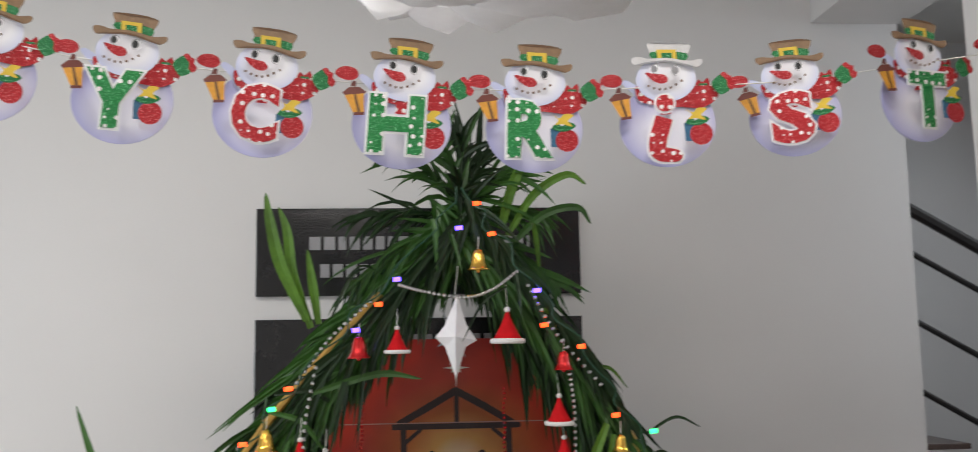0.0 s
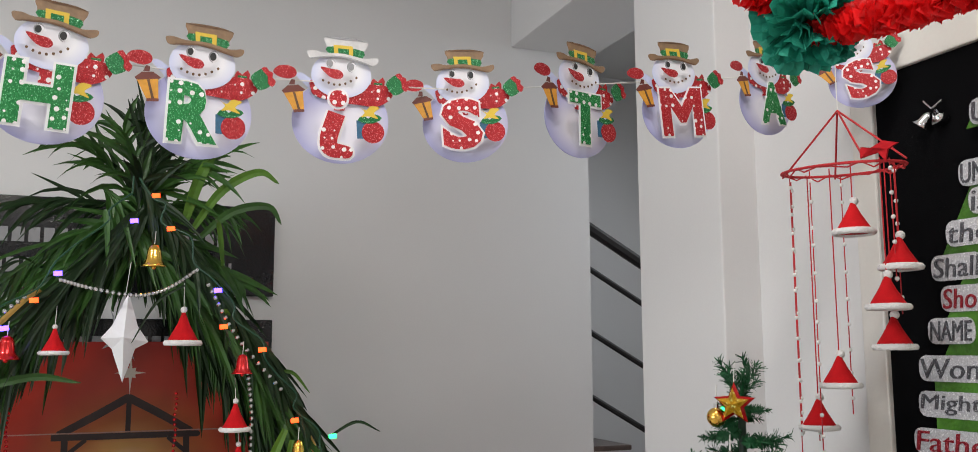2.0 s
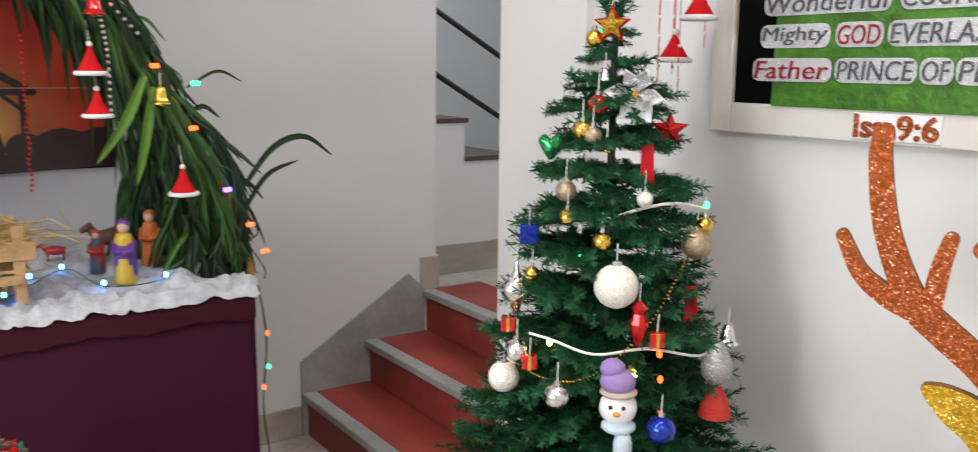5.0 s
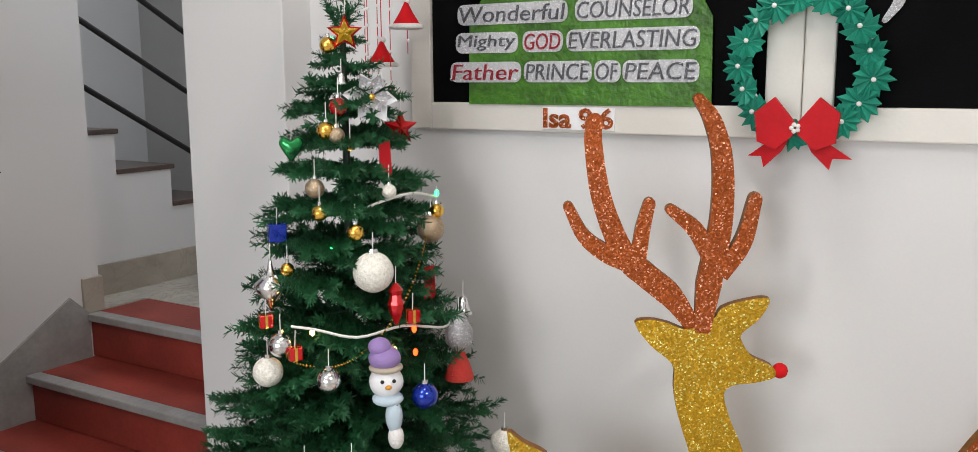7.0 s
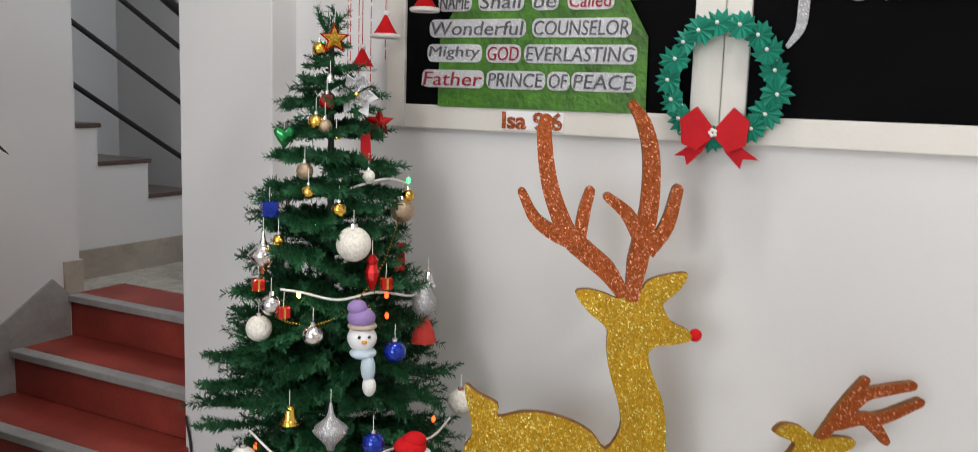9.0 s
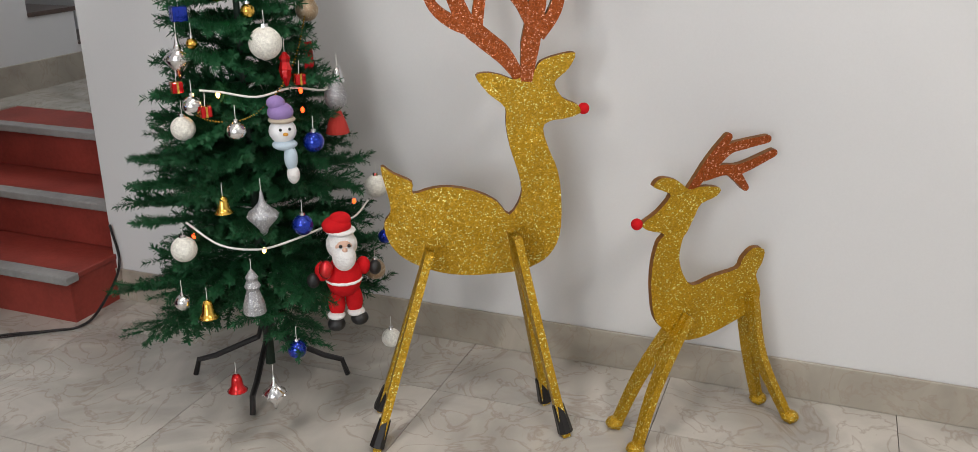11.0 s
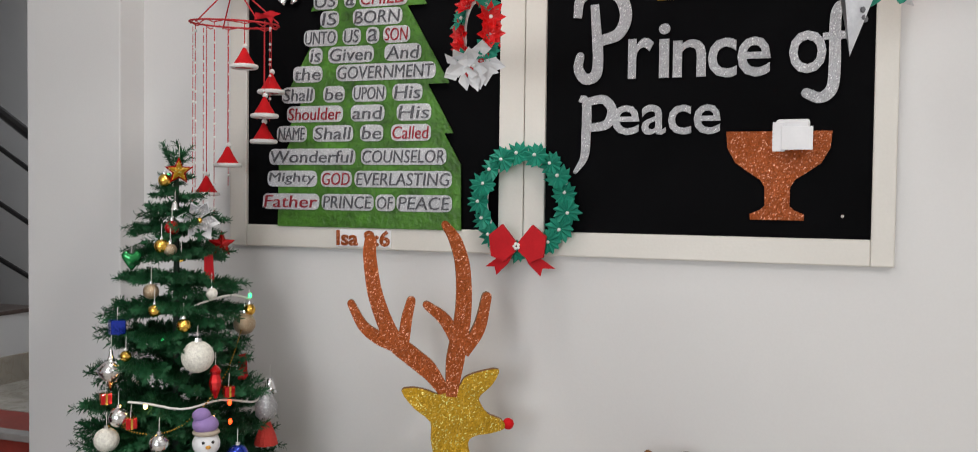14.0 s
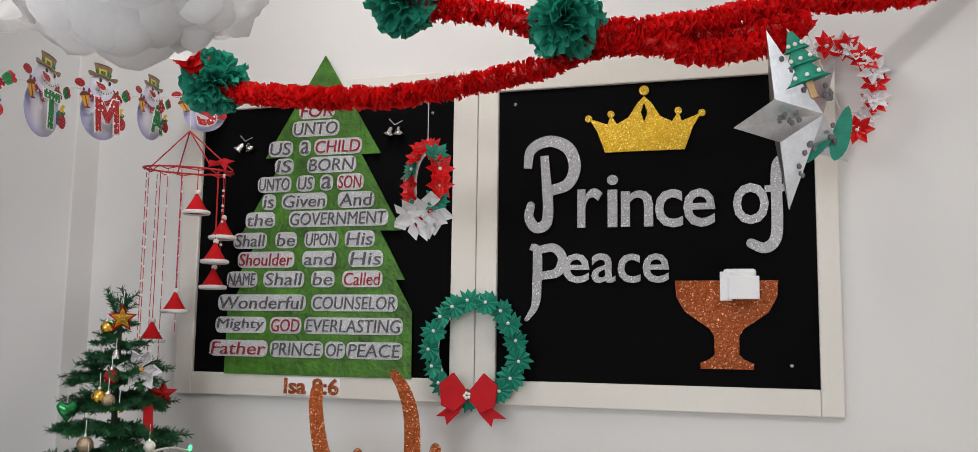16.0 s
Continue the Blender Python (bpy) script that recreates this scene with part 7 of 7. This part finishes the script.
# loose dry strands caught in the leaves
rng = random.Random(64)
for k in range(26):
    side = (LEFT, RIGHT)[k % 2]
    t = rng.uniform(0.3, 6.5)
    q = Vector(side[int(t)]).lerp(Vector(side[int(t) + 1]), t - int(t))
    sg = -1 if k % 2 == 0 else 1
    o = Vector((q[0] + rng.uniform(-0.08, 0.05) * sg, rng.uniform(-0.14, 0.02), q[1] + rng.uniform(-0.05, 0.06)))
    d = Vector((rng.uniform(-0.6, 1.0) * sg, rng.uniform(-0.2, 0.1), rng.uniform(-1.0, 0.3))).normalized() * rng.uniform(0.1, 0.22)
    long_blade([o, o + d * 0.55 + Vector((0, 0, 0.02)), o + d + Vector((0, 0, -0.03))], rng.uniform(0.003, 0.009), (PALM, PALMDARK, BAMBOO, PALMLIGHT)[k % 4 if k % 3 else 1])

# lights on the arch
def on_arch(side, ts, dy=-0.16):
    out = []
    for t in ts:
        a, b = Vector(side[int(t)]), Vector(side[min(7, int(t) + 1)])
        q = a.lerp(b, t - int(t))
        out.append((q[0] + 0.02 * math.sin(9 * t), 2.86 + dy, q[1] + 0.012 * math.cos(11 * t)))
    return out


for side, bulbs, who in ((LEFT, ((-0.442, 1.564, LRED), (-0.486, 1.51, LGREEN), (-0.561, 1.419, LRED), (-0.664, 1.234, LRED), (-0.717, 1.179, LGREEN), (-0.727, 1.086, LRED), (-0.775, 0.80, LRED), (-0.147, 1.859, LVIOLET), (-0.198, 1.79, LRED), (-0.26, 1.72, LVIOLET), (0.027, 2.002, LVIOLET)), "left"),
                         (RIGHT, ((0.119, 1.985, LRED), (0.078, 2.072, LRED), (0.245, 1.824, LVIOLET), (0.263, 1.727, LRED), (0.366, 1.666, LRED), (0.458, 1.475, LRED), (0.563, 1.429, LGREEN), (0.553, 1.307, LRED), (0.641, 1.131, LVIOLET), (0.704, 1.026, LRED), (0.745, 0.943, LRED)), "right")):
    g = light_string("string_lights", "coloured string lights wound along the palm arch", on_arch(side, np.linspace(0, 6.9, 26)), 0.0025, GREENWIRE, [], "string lights")
    for x, z, m in bulbs:
        part("bulb", tube(bmesh.new(), [(x - 0.010, 2.70, z), (x + 0.010, 2.70, z + 0.002)], 0.0065, 8), m, g, "lit bulb")

# silver bead chains across the opening and down both sides
for pts in ([(-0.14, 2.72, 1.845), (-0.07, 2.72, 1.826), (0.04, 2.72, 1.809), (0.12, 2.72, 1.83), (0.19, 2.72, 1.88)], [(-0.37, 2.72, 1.62), (-0.40, 2.72, 1.45), (-0.40, 2.72, 1.28), (-0.40, 2.72, 1.20)], [(0.33, 2.72, 1.62), (0.345, 2.72, 1.5), (0.345, 2.72, 1.36)], [(-0.42, 2.71, 1.58), (-0.33, 2.71, 1.70), (-0.22, 2.71, 1.80)], [(0.22, 2.71, 1.84), (0.30, 2.71, 1.70), (0.42, 2.71, 1.56)]):
    g = thing("silver_bead_chain", "shiny silver bead chain hung in the arch", "bead chain", group="silver bead chains")
    bead_row(g, smooth_line(pts, 8), 0.006, SILVER)
for x, z0, z1 in ((-0.25, 1.52, 1.18), (0.155, 1.55, 1.15)):
    g = thing("red_bead_chain", "thin red bead chain hanging in the arch", "bead chain", group="red bead chains")
    bead_row(g, [(x + 0.002 * math.sin(k), 2.80, z0 + (z1 - z0) * k / 29) for k in range(30)], 0.0045, REDSHINE)

for (x, z), m, s in (((-0.252, 1.675), REDSHINE, 0.034), ((-0.50, 1.43), GOLD, 0.034), ((0.08, 1.915), GOLD, 0.034), ((0.315, 1.63), REDSHINE, 0.03), ((0.469, 1.40), GOLD, 0.028)):
    bell((x, 2.70, z), s, m, "shiny %s bell hung on the palm arch" % ("gold" if m is GOLD else "red"), "arch_bell", "bells on the arch")
for x, z, s in ((-0.148, 1.66, 0.75), (0.162, 1.685, 1.0), (0.304, 1.455, 0.85), (0.315, 1.345, 0.8), (0.527, 1.125, 0.85), (-0.611, 1.118, 0.85), (-0.413, 1.355, 0.8), (-0.344, 1.33, 0.75)):
    g = thing("felt_hat_ornament", "small red felt hat with white fur rim", "felt hat", (x, 2.73, z), "felt hats on the arch")
    hat = part("cone", lathe(bmesh.new(), [(0.044 * s, 0.0), (0.034 * s, 0.016 * s), (0.016 * s, 0.05 * s), (0.003, 0.085 * s)], 14), RED, g, smooth=True)
    part("fur_rim", tube(bmesh.new(), [(0.043 * s * math.cos(k), 0.043 * s * math.sin(k), 0.0) for k in np.linspace(0, math.tau, 18)[:-1]], 0.008 * s, 6, True), FUR, g, smooth=True)
    part("bobble", ball(bmesh.new(), (0, 0, 0.088 * s), 0.009 * s, 8, 6), FUR, g)
    part("thread", tube(bmesh.new(), [(0, 0, 0.09 * s), (0, 0.03, 0.16 * s)], 0.001, 4), CORD, g)

g = thing("origami_star", "white folded paper star hanging in the arch", "star ornament", (0.015, 2.76, 1.70))
bm = bmesh.new()
for o in (-0.028, 0.028):
    c = bm.verts.new((0, o, 0))
    ring = [bm.verts.new(q) for q in ((0.008, 0, 0.118), (0.034, 0, 0.03), (0.062, 0, -0.012), (0.030, 0, -0.03), (0.002, 0, -0.118), (-0.028, 0, -0.03), (-0.056, 0, -0.002), (-0.030, 0, 0.03))]
    for i in range(8):
        bm.faces.new((c, ring[i], ring[(i + 1) % 8]))
part("folded_body", bm, WHITEPAPER, g)
bm = bmesh.new()
for o in (-0.02, 0.02):
    c = bm.verts.new((0.0, o, 0.0))
    ring = [bm.verts.new(q) for q in ((-0.035, 0.01, 0.075), (-0.01, 0.01, 0.02), (0.045, 0.01, 0.03), (0.012, 0.01, -0.012), (0.03, 0.01, -0.06), (-0.012, 0.01, -0.015), (-0.052, 0.01, -0.03), (-0.018, 0.01, 0.006))]
    for i in range(8):
        bm.faces.new((c, ring[i], ring[(i + 1) % 8]))
part("second_body", bm, SILVERGLIT, g)
part("thread", tube(bmesh.new(), [(0, 0, 0.11), (0.01, 0, 0.2)], 0.001, 4), CORD, g)

# ---- potted paper flowers before the table ----
pot = thing("flower_bunch", "bunch of red, white and green paper flowers on a stand", "paper flowers", (-0.03, 2.40, 0))
part("stand", tube(bmesh.new(), [(0, 0, 0.02), (0, 0, 0.52)], 0.012, 8), GREENWIRE, pot)
part("foot", lathe(bmesh.new(), [(0.10, 0), (0.10, 0.012), (0.02, 0.03)], 18), GREENWIRE, pot)
part("cushion", ball(bmesh.new(), (0, 0, 0.53), 0.075, 14, 9, 0.8), REDPAPER, pot)
rng = random.Random(31)
for k in range(22):
    a, q = rng.uniform(0, math.tau), rng.uniform(0, 1)
    d = Vector((math.cos(a) * math.sqrt(q), math.sin(a) * math.sqrt(q), math.sqrt(1 - q) + 0.1)).normalized()
    flower(pot, d * 0.085 + Vector((0, 0, 0.53)), d, 0.05, (REDPAPER, WHITEPAPER, GREENPAPER)[k % 3], 600 + k, k % 3 == 1, 6, 0.22, 2)

# ---- floor tiles ----
TILE = 0.655
me = bpy.data.meshes.new("tile")
bm = boxed((-TILE / 2 + 0.0012, -TILE / 2 + 0.0012, -0.006), (TILE / 2 - 0.0012, TILE / 2 - 0.0012, 0.0))
bm.to_mesh(me)
bm.free()
me.materials.append(MARBLE)
for i in range(-9, 2):
    for j in range(-9, 6):
        cx, cy = 1.2 + TILE * (i + 0.5) - TILE, 1.075 + TILE * (j + 0.5) - TILE
        if -4.3 < cx < 2.0 and -3.9 < cy < 3.6:
            ob = new("tile", me)
            ob.parent = floor
            ob.location = (cx, cy, 0)
